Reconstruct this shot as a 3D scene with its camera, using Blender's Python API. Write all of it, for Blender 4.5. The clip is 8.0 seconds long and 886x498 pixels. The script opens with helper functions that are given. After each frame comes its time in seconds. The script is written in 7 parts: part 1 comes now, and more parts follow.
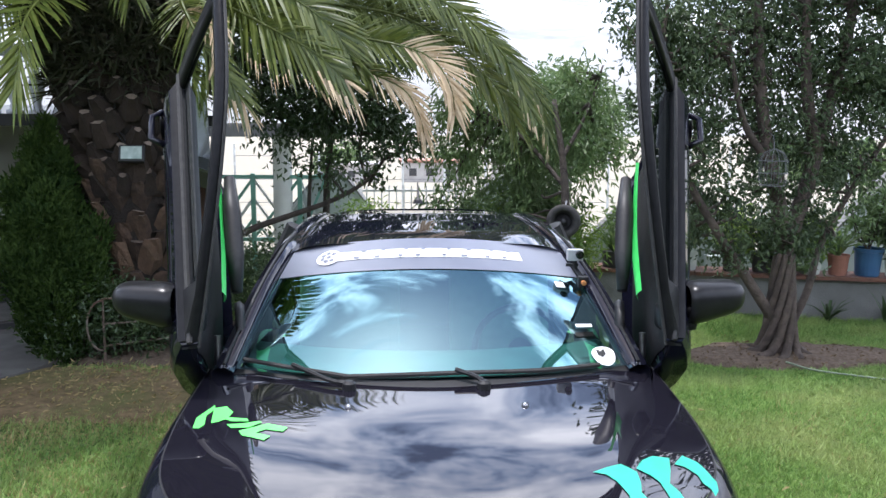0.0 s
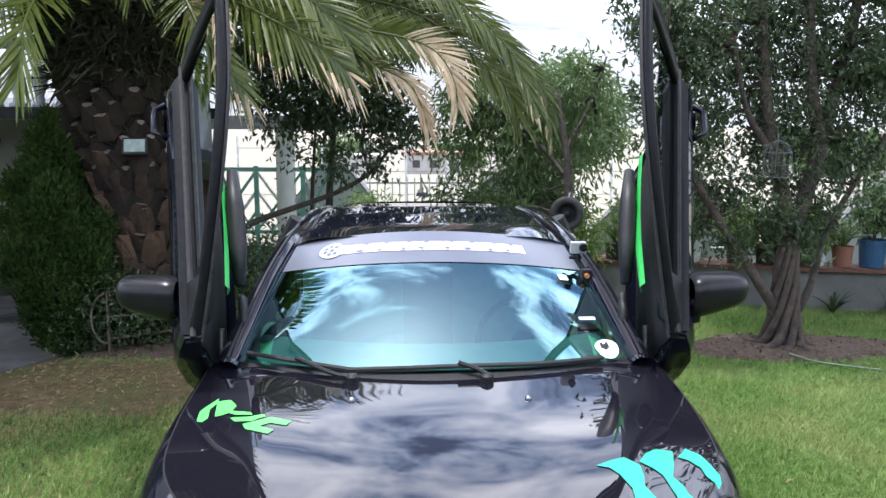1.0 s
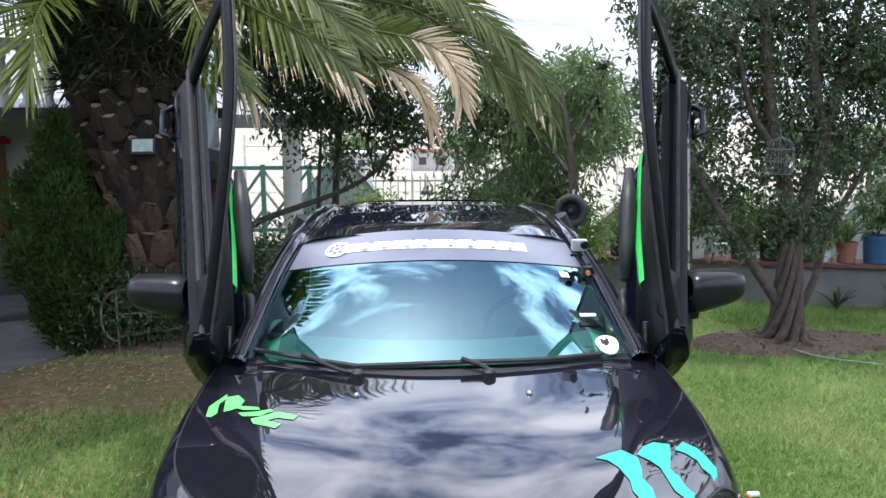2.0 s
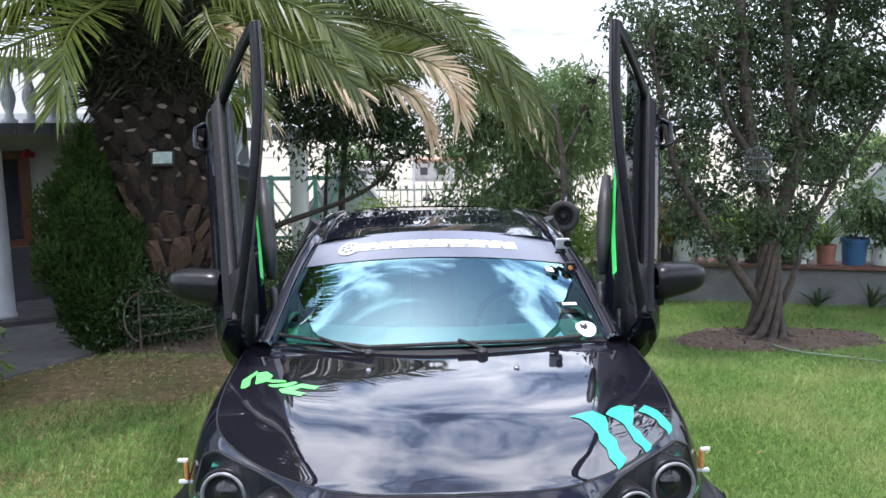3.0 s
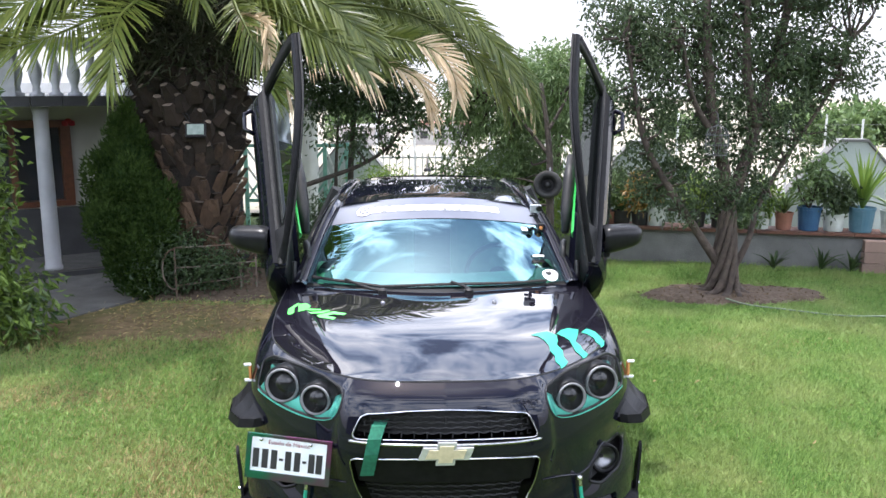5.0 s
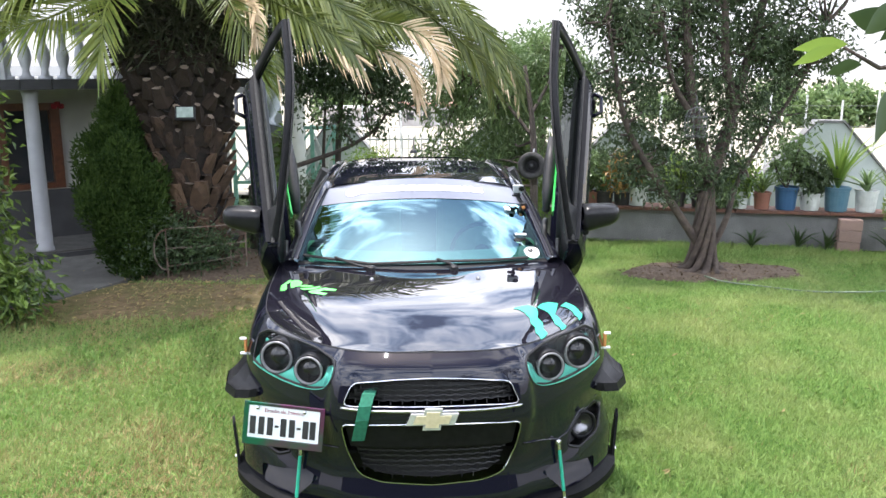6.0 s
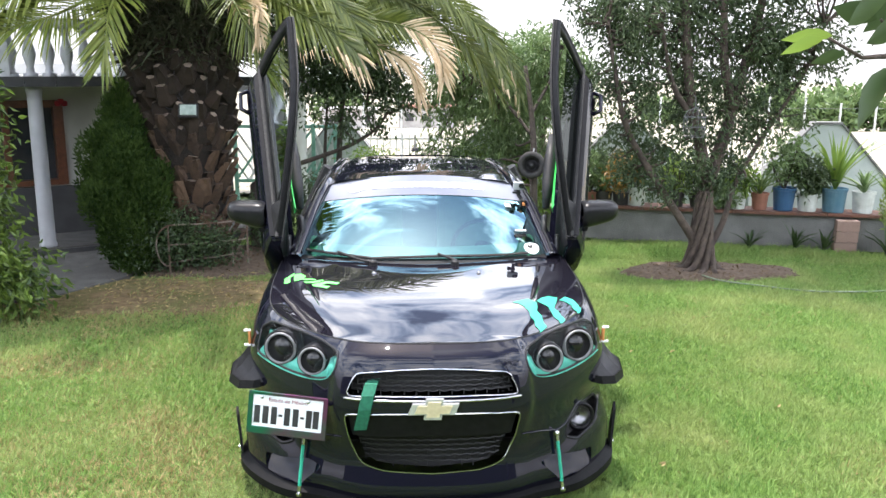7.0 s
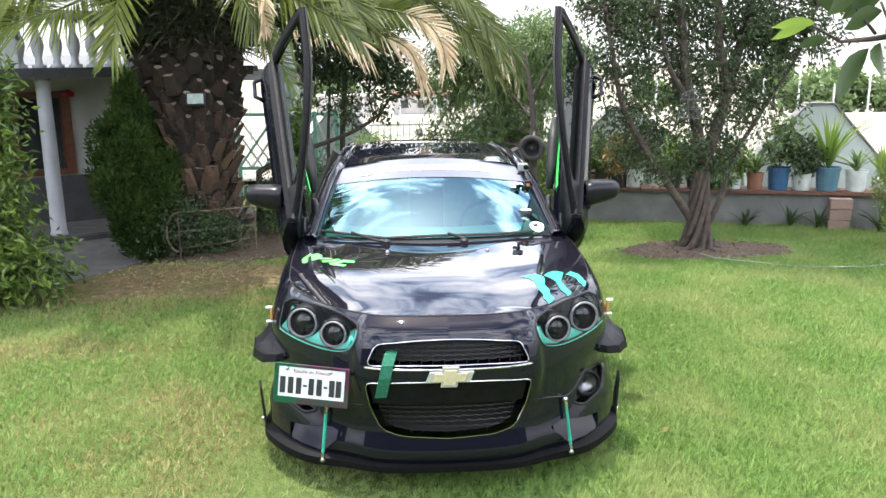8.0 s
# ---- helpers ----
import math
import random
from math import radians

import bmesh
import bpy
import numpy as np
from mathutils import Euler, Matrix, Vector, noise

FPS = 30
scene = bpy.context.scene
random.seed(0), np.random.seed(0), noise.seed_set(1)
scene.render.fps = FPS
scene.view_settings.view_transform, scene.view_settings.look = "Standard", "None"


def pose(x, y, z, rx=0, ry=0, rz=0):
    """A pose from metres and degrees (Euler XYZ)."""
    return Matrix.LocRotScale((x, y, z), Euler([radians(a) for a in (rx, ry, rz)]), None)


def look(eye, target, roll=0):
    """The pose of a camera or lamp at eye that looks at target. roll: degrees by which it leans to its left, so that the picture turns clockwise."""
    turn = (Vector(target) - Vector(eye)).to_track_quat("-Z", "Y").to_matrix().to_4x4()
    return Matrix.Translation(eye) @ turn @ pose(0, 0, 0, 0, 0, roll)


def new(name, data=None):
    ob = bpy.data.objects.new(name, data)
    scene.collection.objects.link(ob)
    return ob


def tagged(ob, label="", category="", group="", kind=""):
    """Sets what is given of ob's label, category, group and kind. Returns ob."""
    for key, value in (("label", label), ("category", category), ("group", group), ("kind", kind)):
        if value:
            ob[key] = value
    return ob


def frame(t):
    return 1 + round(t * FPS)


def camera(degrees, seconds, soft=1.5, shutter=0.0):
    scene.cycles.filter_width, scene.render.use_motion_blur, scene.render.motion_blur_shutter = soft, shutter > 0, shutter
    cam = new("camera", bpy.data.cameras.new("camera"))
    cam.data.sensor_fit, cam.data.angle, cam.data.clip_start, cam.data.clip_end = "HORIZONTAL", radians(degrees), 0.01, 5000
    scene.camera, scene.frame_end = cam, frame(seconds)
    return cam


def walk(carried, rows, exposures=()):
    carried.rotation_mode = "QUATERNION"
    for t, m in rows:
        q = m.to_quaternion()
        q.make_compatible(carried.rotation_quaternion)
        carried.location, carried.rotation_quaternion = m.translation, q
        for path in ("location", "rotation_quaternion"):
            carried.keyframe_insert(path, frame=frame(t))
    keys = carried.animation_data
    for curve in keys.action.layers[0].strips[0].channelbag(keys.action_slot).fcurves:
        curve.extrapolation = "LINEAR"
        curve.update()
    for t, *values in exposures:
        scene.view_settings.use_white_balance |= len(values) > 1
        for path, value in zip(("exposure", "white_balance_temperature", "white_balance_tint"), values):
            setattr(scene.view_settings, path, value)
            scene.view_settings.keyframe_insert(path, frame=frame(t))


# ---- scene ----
cam = camera(56, 8.0)
PATH = [
    (0, (-0.099, -1.494, 1.791), (0.087, 2.458, 1.201), 0.29),
    (0.5, (-0.099, -1.497, 1.794), (0.083, 2.453, 1.188), 0.30),
    (1, (-0.097, -1.490, 1.795), (0.072, 2.457, 1.166), 0.15),
    (1.5, (-0.097, -1.488, 1.792), (0.065, 2.458, 1.154), 0.05),
    (1.7, (-0.084, -1.491, 1.797), (0.058, 2.453, 1.148), -0.07),
    (2.8, (-0.093, -1.899, 1.830), (0.038, 2.053, 1.227), -0.30),
    (3, (-0.090, -1.986, 1.828), (0.038, 1.967, 1.232), -0.53),
    (3.5, (-0.113, -2.245, 1.854), (0.028, 1.706, 1.246), -0.20),
    (4, (-0.127, -2.470, 1.901), (0.023, 1.472, 1.235), 0.10),
    (4.5, (-0.126, -2.720, 1.939), (0.019, 1.211, 1.214), 0.20),
    (4.7, (-0.111, -2.821, 1.952), (0.016, 1.107, 1.210), 0.08),
    (5.8, (-0.109, -3.122, 1.994), (0.071, 0.784, 1.152), 0.07),
    (6, (-0.112, -3.130, 1.989), (0.082, 0.773, 1.135), 0.04),
    (6.5, (-0.104, -3.153, 1.973), (0.094, 0.751, 1.123), 0.12),
    (7, (-0.127, -3.201, 1.970), (0.072, 0.703, 1.123), 0.38),
    (7.5, (-0.207, -3.292, 1.972), (0.007, 0.605, 1.094), 0.03),
    (8, (-0.212, -3.401, 1.972), (0.004, 0.488, 1.063), -0.38),
]
walk(cam, [(t, look(eye, target, roll)) for t, eye, target, roll in PATH],
     exposures=[(0, 0.23, 5950, 15), (1.7, 0.23, 5950, 15), (4.5, 0.46, 6100, 15), (6.0, 0.74, 6350, 14), (8.0, 0.82, 6500, 13)])

# ---- light ----
SUN_EL, SUN_AZ = radians(79), radians(318)   # azimuth clockwise from +y
world = bpy.data.worlds.new("world")
scene.world = world
world.use_nodes = True
wn, wl = world.node_tree.nodes, world.node_tree.links
wn.clear()
w_out = wn.new("ShaderNodeOutputWorld")
w_bg = wn.new("ShaderNodeBackground")
w_sky = wn.new("ShaderNodeTexSky")
w_sky.sky_type, w_sky.sun_disc, w_sky.sun_elevation, w_sky.sun_rotation = "NISHITA", False, SUN_EL, SUN_AZ
w_sky.air_density, w_sky.dust_density, w_sky.ozone_density = 1.0, 2.0, 1.5
w_tc = wn.new("ShaderNodeTexCoord")
w_sep = wn.new("ShaderNodeSeparateXYZ")
wl.new(w_tc.outputs["Generated"], w_sep.inputs[0])
w_add = wn.new("ShaderNodeMath"); w_add.operation = "ADD"; w_add.inputs[1].default_value = 0.22
w_max = wn.new("ShaderNodeMath"); w_max.operation = "MAXIMUM"; w_max.inputs[1].default_value = 0.0
wl.new(w_sep.outputs["Z"], w_max.inputs[0]); wl.new(w_max.outputs[0], w_add.inputs[0])
w_dx = wn.new("ShaderNodeMath"); w_dx.operation = "DIVIDE"
w_dy = wn.new("ShaderNodeMath"); w_dy.operation = "DIVIDE"
wl.new(w_sep.outputs["X"], w_dx.inputs[0]); wl.new(w_add.outputs[0], w_dx.inputs[1])
wl.new(w_sep.outputs["Y"], w_dy.inputs[0]); wl.new(w_add.outputs[0], w_dy.inputs[1])
w_com = wn.new("ShaderNodeCombineXYZ")
wl.new(w_dx.outputs[0], w_com.inputs[0]); wl.new(w_dy.outputs[0], w_com.inputs[1])
w_noise = wn.new("ShaderNodeTexNoise")
w_noise.inputs["Scale"].default_value, w_noise.inputs["Detail"].default_value, w_noise.inputs["Roughness"].default_value = 3.0, 9.0, 0.60
w_noise.inputs["Distortion"].default_value = 0.5
w_shift = wn.new("ShaderNodeVectorMath"); w_shift.operation = "MULTIPLY_ADD"
w_shift.inputs[1].default_value, w_shift.inputs[2].default_value = (1.1, 1.7, 1.0), (3.1, 9.7, 0.0)
wl.new(w_com.outputs[0], w_shift.inputs[0])
wl.new(w_shift.outputs[0], w_noise.inputs["Vector"])
w_ramp = wn.new("ShaderNodeValToRGB")
w_ramp.color_ramp.elements[0].position, w_ramp.color_ramp.elements[1].position = 0.52, 0.61
# cloud banks close up with distance, towards the horizon
w_bank = wn.new("ShaderNodeMapRange")
w_bank.inputs["From Min"].default_value, w_bank.inputs["From Max"].default_value = 0.70, 0.88
w_bank.inputs["To Min"].default_value, w_bank.inputs["To Max"].default_value = 0.17, 0.0
wl.new(w_sep.outputs["Z"], w_bank.inputs["Value"])
w_cover = wn.new("ShaderNodeMath"); w_cover.operation = "ADD"
wl.new(w_noise.outputs["Fac"], w_cover.inputs[0]); wl.new(w_bank.outputs[0], w_cover.inputs[1])
wl.new(w_cover.outputs[0], w_ramp.inputs[0])
w_mul = wn.new("ShaderNodeVectorMath"); w_mul.operation = "SCALE"; w_mul.inputs["Scale"].default_value = 0.15
wl.new(w_sky.outputs[0], w_mul.inputs[0])
w_mix = wn.new("ShaderNodeMix"); w_mix.data_type = "RGBA"
# haze whitens the sky towards the horizon
w_haze = wn.new("ShaderNodeMapRange")
w_haze.inputs["From Min"].default_value, w_haze.inputs["From Max"].default_value = 0.04, 0.36
w_haze.inputs["To Min"].default_value, w_haze.inputs["To Max"].default_value = 1.0, 0.0
wl.new(w_sep.outputs["Z"], w_haze.inputs["Value"])
w_white = wn.new("ShaderNodeMix"); w_white.data_type = "RGBA"
wl.new(w_haze.outputs[0], w_white.inputs["Factor"])
w_white.inputs["B"].default_value = (0.80, 0.81, 0.82, 1)
wl.new(w_ramp.outputs[0], w_mix.inputs["Factor"])
wl.new(w_mul.outputs[0], w_mix.inputs["A"])
# thick clouds are bright, thin ones grey
w_tone = wn.new("ShaderNodeValToRGB")
w_tone.color_ramp.elements[0].position, w_tone.color_ramp.elements[1].position = 0.42, 0.66
w_tone.color_ramp.elements[0].color, w_tone.color_ramp.elements[1].color = (0.24, 0.305, 0.42, 1), (1.0, 1.0, 1.0, 1)
wl.new(w_noise.outputs["Fac"], w_tone.inputs[0])
# seen low, clouds show their sunlit flanks; overhead, their greyer bases
w_flank = wn.new("ShaderNodeMapRange")
w_flank.inputs["From Min"].default_value, w_flank.inputs["From Max"].default_value = 0.66, 0.90
w_flank.inputs["To Min"].default_value, w_flank.inputs["To Max"].default_value = 4.8, 2.4
wl.new(w_sep.outputs["Z"], w_flank.inputs["Value"])
w_gain = wn.new("ShaderNodeVectorMath"); w_gain.operation = "SCALE"
wl.new(w_flank.outputs[0], w_gain.inputs["Scale"])
wl.new(w_tone.outputs[0], w_gain.inputs[0])
wl.new(w_gain.outputs[0], w_mix.inputs["B"])
wl.new(w_mix.outputs["Result"], w_white.inputs["A"])
wl.new(w_white.outputs["Result"], w_bg.inputs["Color"])
w_bg.inputs["Strength"].default_value = 1.0
wl.new(w_bg.outputs[0], w_out.inputs[0])

sun = new("sun", bpy.data.lights.new("sun", "SUN"))
sun.data.energy, sun.data.angle, sun.data.color = 5.0, radians(0.6), (1.0, 0.96, 0.90)
sun_from = Vector((math.sin(SUN_AZ) * math.cos(SUN_EL), math.cos(SUN_AZ) * math.cos(SUN_EL), math.sin(SUN_EL)))
sun.matrix_world = look(sun_from * 30, (0, 0, 0))



# ---- materials ----
def material(name, a, b=None, rough=0.6, metal=0.0, scale=8.0, bump=0.0, bump_scale=60.0, coat=0.0, island=False, obj_random=False,
             translucent=0.0, spec=0.5, big=0.0, big_scale=0.7, c=None, coat_rough=0.03, coat_ior=1.47):
    """A principled surface whose colour drifts between a and b by fine noise, or from leaf to leaf, and towards c in large patches."""
    m = bpy.data.materials.new(name)
    m.use_nodes = True
    n, l = m.node_tree.nodes, m.node_tree.links
    p = n["Principled BSDF"]
    b = b or tuple(x * 0.7 for x in a)
    tc = n.new("ShaderNodeTexCoord")
    tex = n.new("ShaderNodeTexNoise")
    tex.inputs["Scale"].default_value, tex.inputs["Detail"].default_value = scale, 5.0
    l.new(tc.outputs["Object"], tex.inputs["Vector"])
    ramp = n.new("ShaderNodeValToRGB")
    ramp.color_ramp.elements[0].position, ramp.color_ramp.elements[1].position = 0.35, 0.65
    ramp.color_ramp.elements[0].color, ramp.color_ramp.elements[1].color = (*a, 1), (*b, 1)
    if island or obj_random:
        src = n.new("ShaderNodeNewGeometry").outputs["Random Per Island"] if island else n.new("ShaderNodeObjectInfo").outputs["Random"]
        add = n.new("ShaderNodeMath"); add.operation = "MULTIPLY_ADD"
        add.inputs[1].default_value = 0.6
        sub = n.new("ShaderNodeMath"); sub.operation = "MULTIPLY_ADD"
        sub.inputs[1].default_value, sub.inputs[2].default_value = 0.9, -0.25
        l.new(tex.outputs["Fac"], sub.inputs[0])
        l.new(src, add.inputs[0]); l.new(sub.outputs[0], add.inputs[2])
        ramp.color_ramp.elements[0].position, ramp.color_ramp.elements[1].position = 0.1, 0.9
        l.new(add.outputs[0], ramp.inputs[0])
    else:
        l.new(tex.outputs["Fac"], ramp.inputs[0])
    colour = ramp.outputs[0]
    if big:
        t2 = n.new("ShaderNodeTexNoise")
        t2.inputs["Scale"].default_value, t2.inputs["Detail"].default_value = big_scale, 3.0
        l.new(tc.outputs["Object"], t2.inputs["Vector"])
        r2 = n.new("ShaderNodeValToRGB")
        r2.color_ramp.elements[0].position, r2.color_ramp.elements[1].position = 0.42, 0.68
        r2.color_ramp.elements[1].color = (big, big, big, 1)
        r2.color_ramp.elements[0].color = (0, 0, 0, 1)
        l.new(t2.outputs["Fac"], r2.inputs[0])
        mx = n.new("ShaderNodeMix"); mx.data_type = "RGBA"
        l.new(r2.outputs[0], mx.inputs["Factor"]); l.new(colour, mx.inputs["A"])
        mx.inputs["B"].default_value = (*(c or b), 1)
        colour = mx.outputs["Result"]
    l.new(colour, p.inputs["Base Color"])
    p.inputs["Roughness"].default_value, p.inputs["Metallic"].default_value = rough, metal
    p.inputs["Coat Weight"].default_value, p.inputs["Coat Roughness"].default_value = coat, coat_rough
    p.inputs["Coat IOR"].default_value = coat_ior
    p.inputs["Specular IOR Level"].default_value = spec
    if bump:
        t3 = n.new("ShaderNodeTexNoise")
        t3.inputs["Scale"].default_value, t3.inputs["Detail"].default_value = bump_scale, 6.0
        l.new(tc.outputs["Object"], t3.inputs["Vector"])
        bp = n.new("ShaderNodeBump")
        bp.inputs["Strength"].default_value, bp.inputs["Distance"].default_value = bump, 0.02
        l.new(t3.outputs["Fac"], bp.inputs["Height"]); l.new(bp.outputs[0], p.inputs["Normal"])
    if translucent:
        tr = n.new("ShaderNodeBsdfTranslucent")
        l.new(colour, tr.inputs["Color"])
        ms = n.new("ShaderNodeMixShader")
        ms.inputs[0].default_value = translucent
        l.new(p.outputs[0], ms.inputs[1]); l.new(tr.outputs[0], ms.inputs[2])
        l.new(ms.outputs[0], n["Material Output"].inputs["Surface"])
    return m


def film_glass(name, tint, shine, gloss):
    """Glass with a reflecting film: part of the light goes through tinted, part is mirrored."""
    m = bpy.data.materials.new(name)
    m.use_nodes = True
    n, l = m.node_tree.nodes, m.node_tree.links
    n.remove(n["Principled BSDF"])
    tr = n.new("ShaderNodeBsdfTransparent"); tr.inputs[0].default_value = (*tint, 1)
    gl = n.new("ShaderNodeBsdfGlossy"); gl.inputs["Color"].default_value = (*shine, 1); gl.inputs["Roughness"].default_value = 0.02
    fr = n.new("ShaderNodeFresnel"); fr.inputs["IOR"].default_value = gloss
    ms = n.new("ShaderNodeMixShader")
    l.new(fr.outputs[0], ms.inputs[0]); l.new(tr.outputs[0], ms.inputs[1]); l.new(gl.outputs[0], ms.inputs[2])
    l.new(ms.outputs[0], n["Material Output"].inputs["Surface"])
    return m


PAINT = material("black_car_paint", (0.004, 0.0045, 0.009), (0.006, 0.006, 0.013), rough=0.6, scale=900, coat=1.0, coat_rough=0.018, coat_ior=1.44, spec=0.0)
# copy of the car paint, its coat strengthened to brighten the bonnet's sky reflection
BONNET_PAINT = material("boosted_black_paint", (0.006, 0.006, 0.009), (0.009, 0.008, 0.012), rough=0.6, scale=900, coat=1.0, coat_rough=0.02, coat_ior=1.60, spec=0.0)
SATIN = material("satin_black_paint", (0.006, 0.006, 0.007), (0.010, 0.010, 0.011), rough=0.36, spec=0.12, scale=40, bump=0.02, bump_scale=300)
GLOSS = material("black_gloss_plastic", (0.008, 0.008, 0.009), (0.012, 0.012, 0.013), rough=0.30, spec=0.22, scale=40)
BLACK = material("black_plastic", (0.010, 0.010, 0.011), (0.016, 0.016, 0.016), rough=0.5, spec=0.3, scale=60, bump=0.05, bump_scale=500)
RUBBER = material("black_rubber", (0.015, 0.015, 0.015), (0.03, 0.028, 0.026), rough=0.8, scale=30, bump=0.1, bump_scale=150)
CHROME = material("chrome", (0.50, 0.50, 0.51), (0.40, 0.40, 0.41), rough=0.15, metal=1.0, scale=30)
STEEL = material("grey_metal", (0.30, 0.30, 0.31), (0.22, 0.22, 0.23), rough=0.3, metal=1.0, scale=50)
GOLD = material("gold_emblem", (0.62, 0.54, 0.36), (0.52, 0.45, 0.30), rough=0.3, metal=0.25, scale=60)
MINT = material("mint_lamp_trim", (0.15, 0.68, 0.54), (0.12, 0.58, 0.46), rough=0.3, scale=15)
TEAL = material("teal_vinyl", (0.02, 0.36, 0.235), (0.02, 0.31, 0.20), rough=0.35, scale=15)
LIME = material("lime_vinyl", (0.12, 0.72, 0.12), (0.10, 0.6, 0.10), rough=0.35, scale=15)
GREEN_TRIM = material("green_trim", (0.05, 0.55, 0.10), (0.04, 0.45, 0.08), rough=0.45, scale=15)
GREY_TRIM = material("grey_door_trim", (0.018, 0.018, 0.019), (0.010, 0.010, 0.011), rough=0.55, spec=0.25, scale=40, bump=0.05, bump_scale=300)
STRAP = material("green_webbing", (0.015, 0.16, 0.09), (0.01, 0.11, 0.065), rough=0.8, scale=80, bump=0.3, bump_scale=400)
WHITE_VINYL = material("white_vinyl", (0.82, 0.82, 0.82), (0.74, 0.75, 0.76), rough=0.4, scale=20)
BANNER = material("grey_film", (0.12, 0.13, 0.165), (0.10, 0.11, 0.14), rough=0.3, scale=4, coat=0.25)
PLATE_W = material("plate_face", (0.70, 0.76, 0.76), (0.78, 0.78, 0.78), rough=0.45, scale=14)
PLATE_T = material("dark_ink", (0.02, 0.02, 0.022), (0.03, 0.03, 0.03), rough=0.5)
PLATE_R = material("maroon_ink", (0.28, 0.04, 0.06), (0.2, 0.03, 0.05), rough=0.5)
PLATE_F = material("iridescent_frame", (0.16, 0.02, 0.10), (0.02, 0.14, 0.08), rough=0.25, metal=0.6, scale=5)
LENS = film_glass("lamp_lens", (0.84, 0.84, 0.84), (0.9, 0.9, 0.9), 1.17)
SCREEN = film_glass("windscreen_film", (0.30, 0.46, 0.45), (0.52, 0.84, 0.94), 4.0)
DOOR_GLASS = film_glass("dark_door_glass", (0.10, 0.12, 0.12), (0.7, 0.75, 0.75), 1.35)
PROJ = material("projector_glass", (0.012, 0.013, 0.013), (0.008, 0.008, 0.008), rough=0.12, scale=10, spec=0.4)
SILL = material("grey_door_edge", (0.009, 0.009, 0.010), (0.005, 0.005, 0.006), rough=0.42, scale=30, spec=0.16)
WIRE = material("dull_grey_wire", (0.12, 0.13, 0.13), (0.08, 0.08, 0.085), rough=0.7, scale=30)
RING = material("pale_halo_ring", (0.22, 0.22, 0.225), (0.15, 0.15, 0.155), rough=0.4, scale=40)
MATTE = material("matte_black_lip", (0.004, 0.004, 0.005), (0.006, 0.006, 0.006), rough=0.55, spec=0.10, scale=60, bump=0.05, bump_scale=500)
AMBER = material("amber_lens", (0.62, 0.27, 0.10), (0.5, 0.2, 0.07), rough=0.2, scale=40)
SEAT = material("dark_seat_cloth", (0.03, 0.035, 0.035), (0.05, 0.06, 0.06), rough=0.9, scale=40, bump=0.2)
SEAT_G = material("pale_green_cover", (0.16, 0.40, 0.30), (0.12, 0.32, 0.25), rough=0.8, scale=20)

LAWN = material("lawn_soil", (0.06, 0.095, 0.022), (0.09, 0.13, 0.034), rough=0.95, scale=14, bump=0.8, bump_scale=90, big=0.5, big_scale=0.9, c=(0.09, 0.11, 0.035), spec=0.2)
BLADE = material("grass_blade", (0.078, 0.165, 0.037), (0.285, 0.430, 0.112), rough=0.6, scale=34, island=True, translucent=0.35, big=0.55, big_scale=1.5, c=(0.38, 0.40, 0.16), spec=0.3)
STRAW = material("dry_grass_blade", (0.48, 0.37, 0.19), (0.22, 0.18, 0.075), rough=0.8, scale=3.0, island=True, translucent=0.25, spec=0.2)
DRYTURF = material("dry_brown_turf", (0.225, 0.160, 0.088), (0.115, 0.086, 0.044), rough=1.0, scale=18, bump=1.0, bump_scale=80, spec=0.2, big=0.6, big_scale=2.2, c=(0.10, 0.12, 0.035))
LITTER = material("fallen_leaf_litter", (0.15, 0.105, 0.06), (0.075, 0.052, 0.033), rough=0.9, scale=9, island=True, spec=0.2)
MULCH = material("brown_soil", (0.085, 0.062, 0.044), (0.14, 0.105, 0.077), rough=1.0, scale=25, bump=1.0, bump_scale=60, spec=0.2)
CONCRETE = material("grey_concrete", (0.20, 0.20, 0.195), (0.15, 0.15, 0.145), rough=0.9, scale=6, bump=0.3, bump_scale=120, big=0.5, big_scale=1.2, c=(0.12, 0.115, 0.105))
WHITEWALL = material("white_plaster", (0.64, 0.64, 0.62), (0.56, 0.56, 0.54), rough=0.85, scale=3, bump=0.12, bump_scale=90, big=0.35, big_scale=1.5, c=(0.5, 0.49, 0.46))
# columns: porch shade put into the colour, greyer than the white plaster
COLUMN = material("shaded_white_paint", (0.42, 0.43, 0.45), (0.35, 0.36, 0.375), rough=0.8, scale=4, bump=0.12, bump_scale=90, big=0.35, big_scale=2.0, c=(0.30, 0.30, 0.29))
BALUST = material("painted_stone", (0.58, 0.59, 0.62), (0.48, 0.49, 0.52), rough=0.8, scale=12, bump=0.2, bump_scale=90)
# toned down from the white plaster; the porch's shade is in this colour
PORCHWALL = material("shaded_cream_plaster", (0.40, 0.39, 0.365), (0.34, 0.335, 0.31), rough=0.9, scale=3, bump=0.12, bump_scale=90, big=0.4, big_scale=1.5, c=(0.29, 0.28, 0.26))
DADO = material("dark_grey_plaster", (0.05, 0.05, 0.052), (0.038, 0.038, 0.04), rough=0.85, scale=5, bump=0.2)
SLATE = material("dark_edge_tile", (0.03, 0.032, 0.035), (0.05, 0.05, 0.052), rough=0.6, scale=9)
WOOD = material("varnished_wood", (0.12, 0.042, 0.018), (0.075, 0.026, 0.011), rough=0.45, scale=20)
GREENWHITE = material("worn_pale_wall", (0.42, 0.46, 0.43), (0.34, 0.385, 0.36), rough=0.9, scale=3, bump=0.2, bump_scale=50, big=0.6, big_scale=1.3, c=(0.34, 0.37, 0.34))
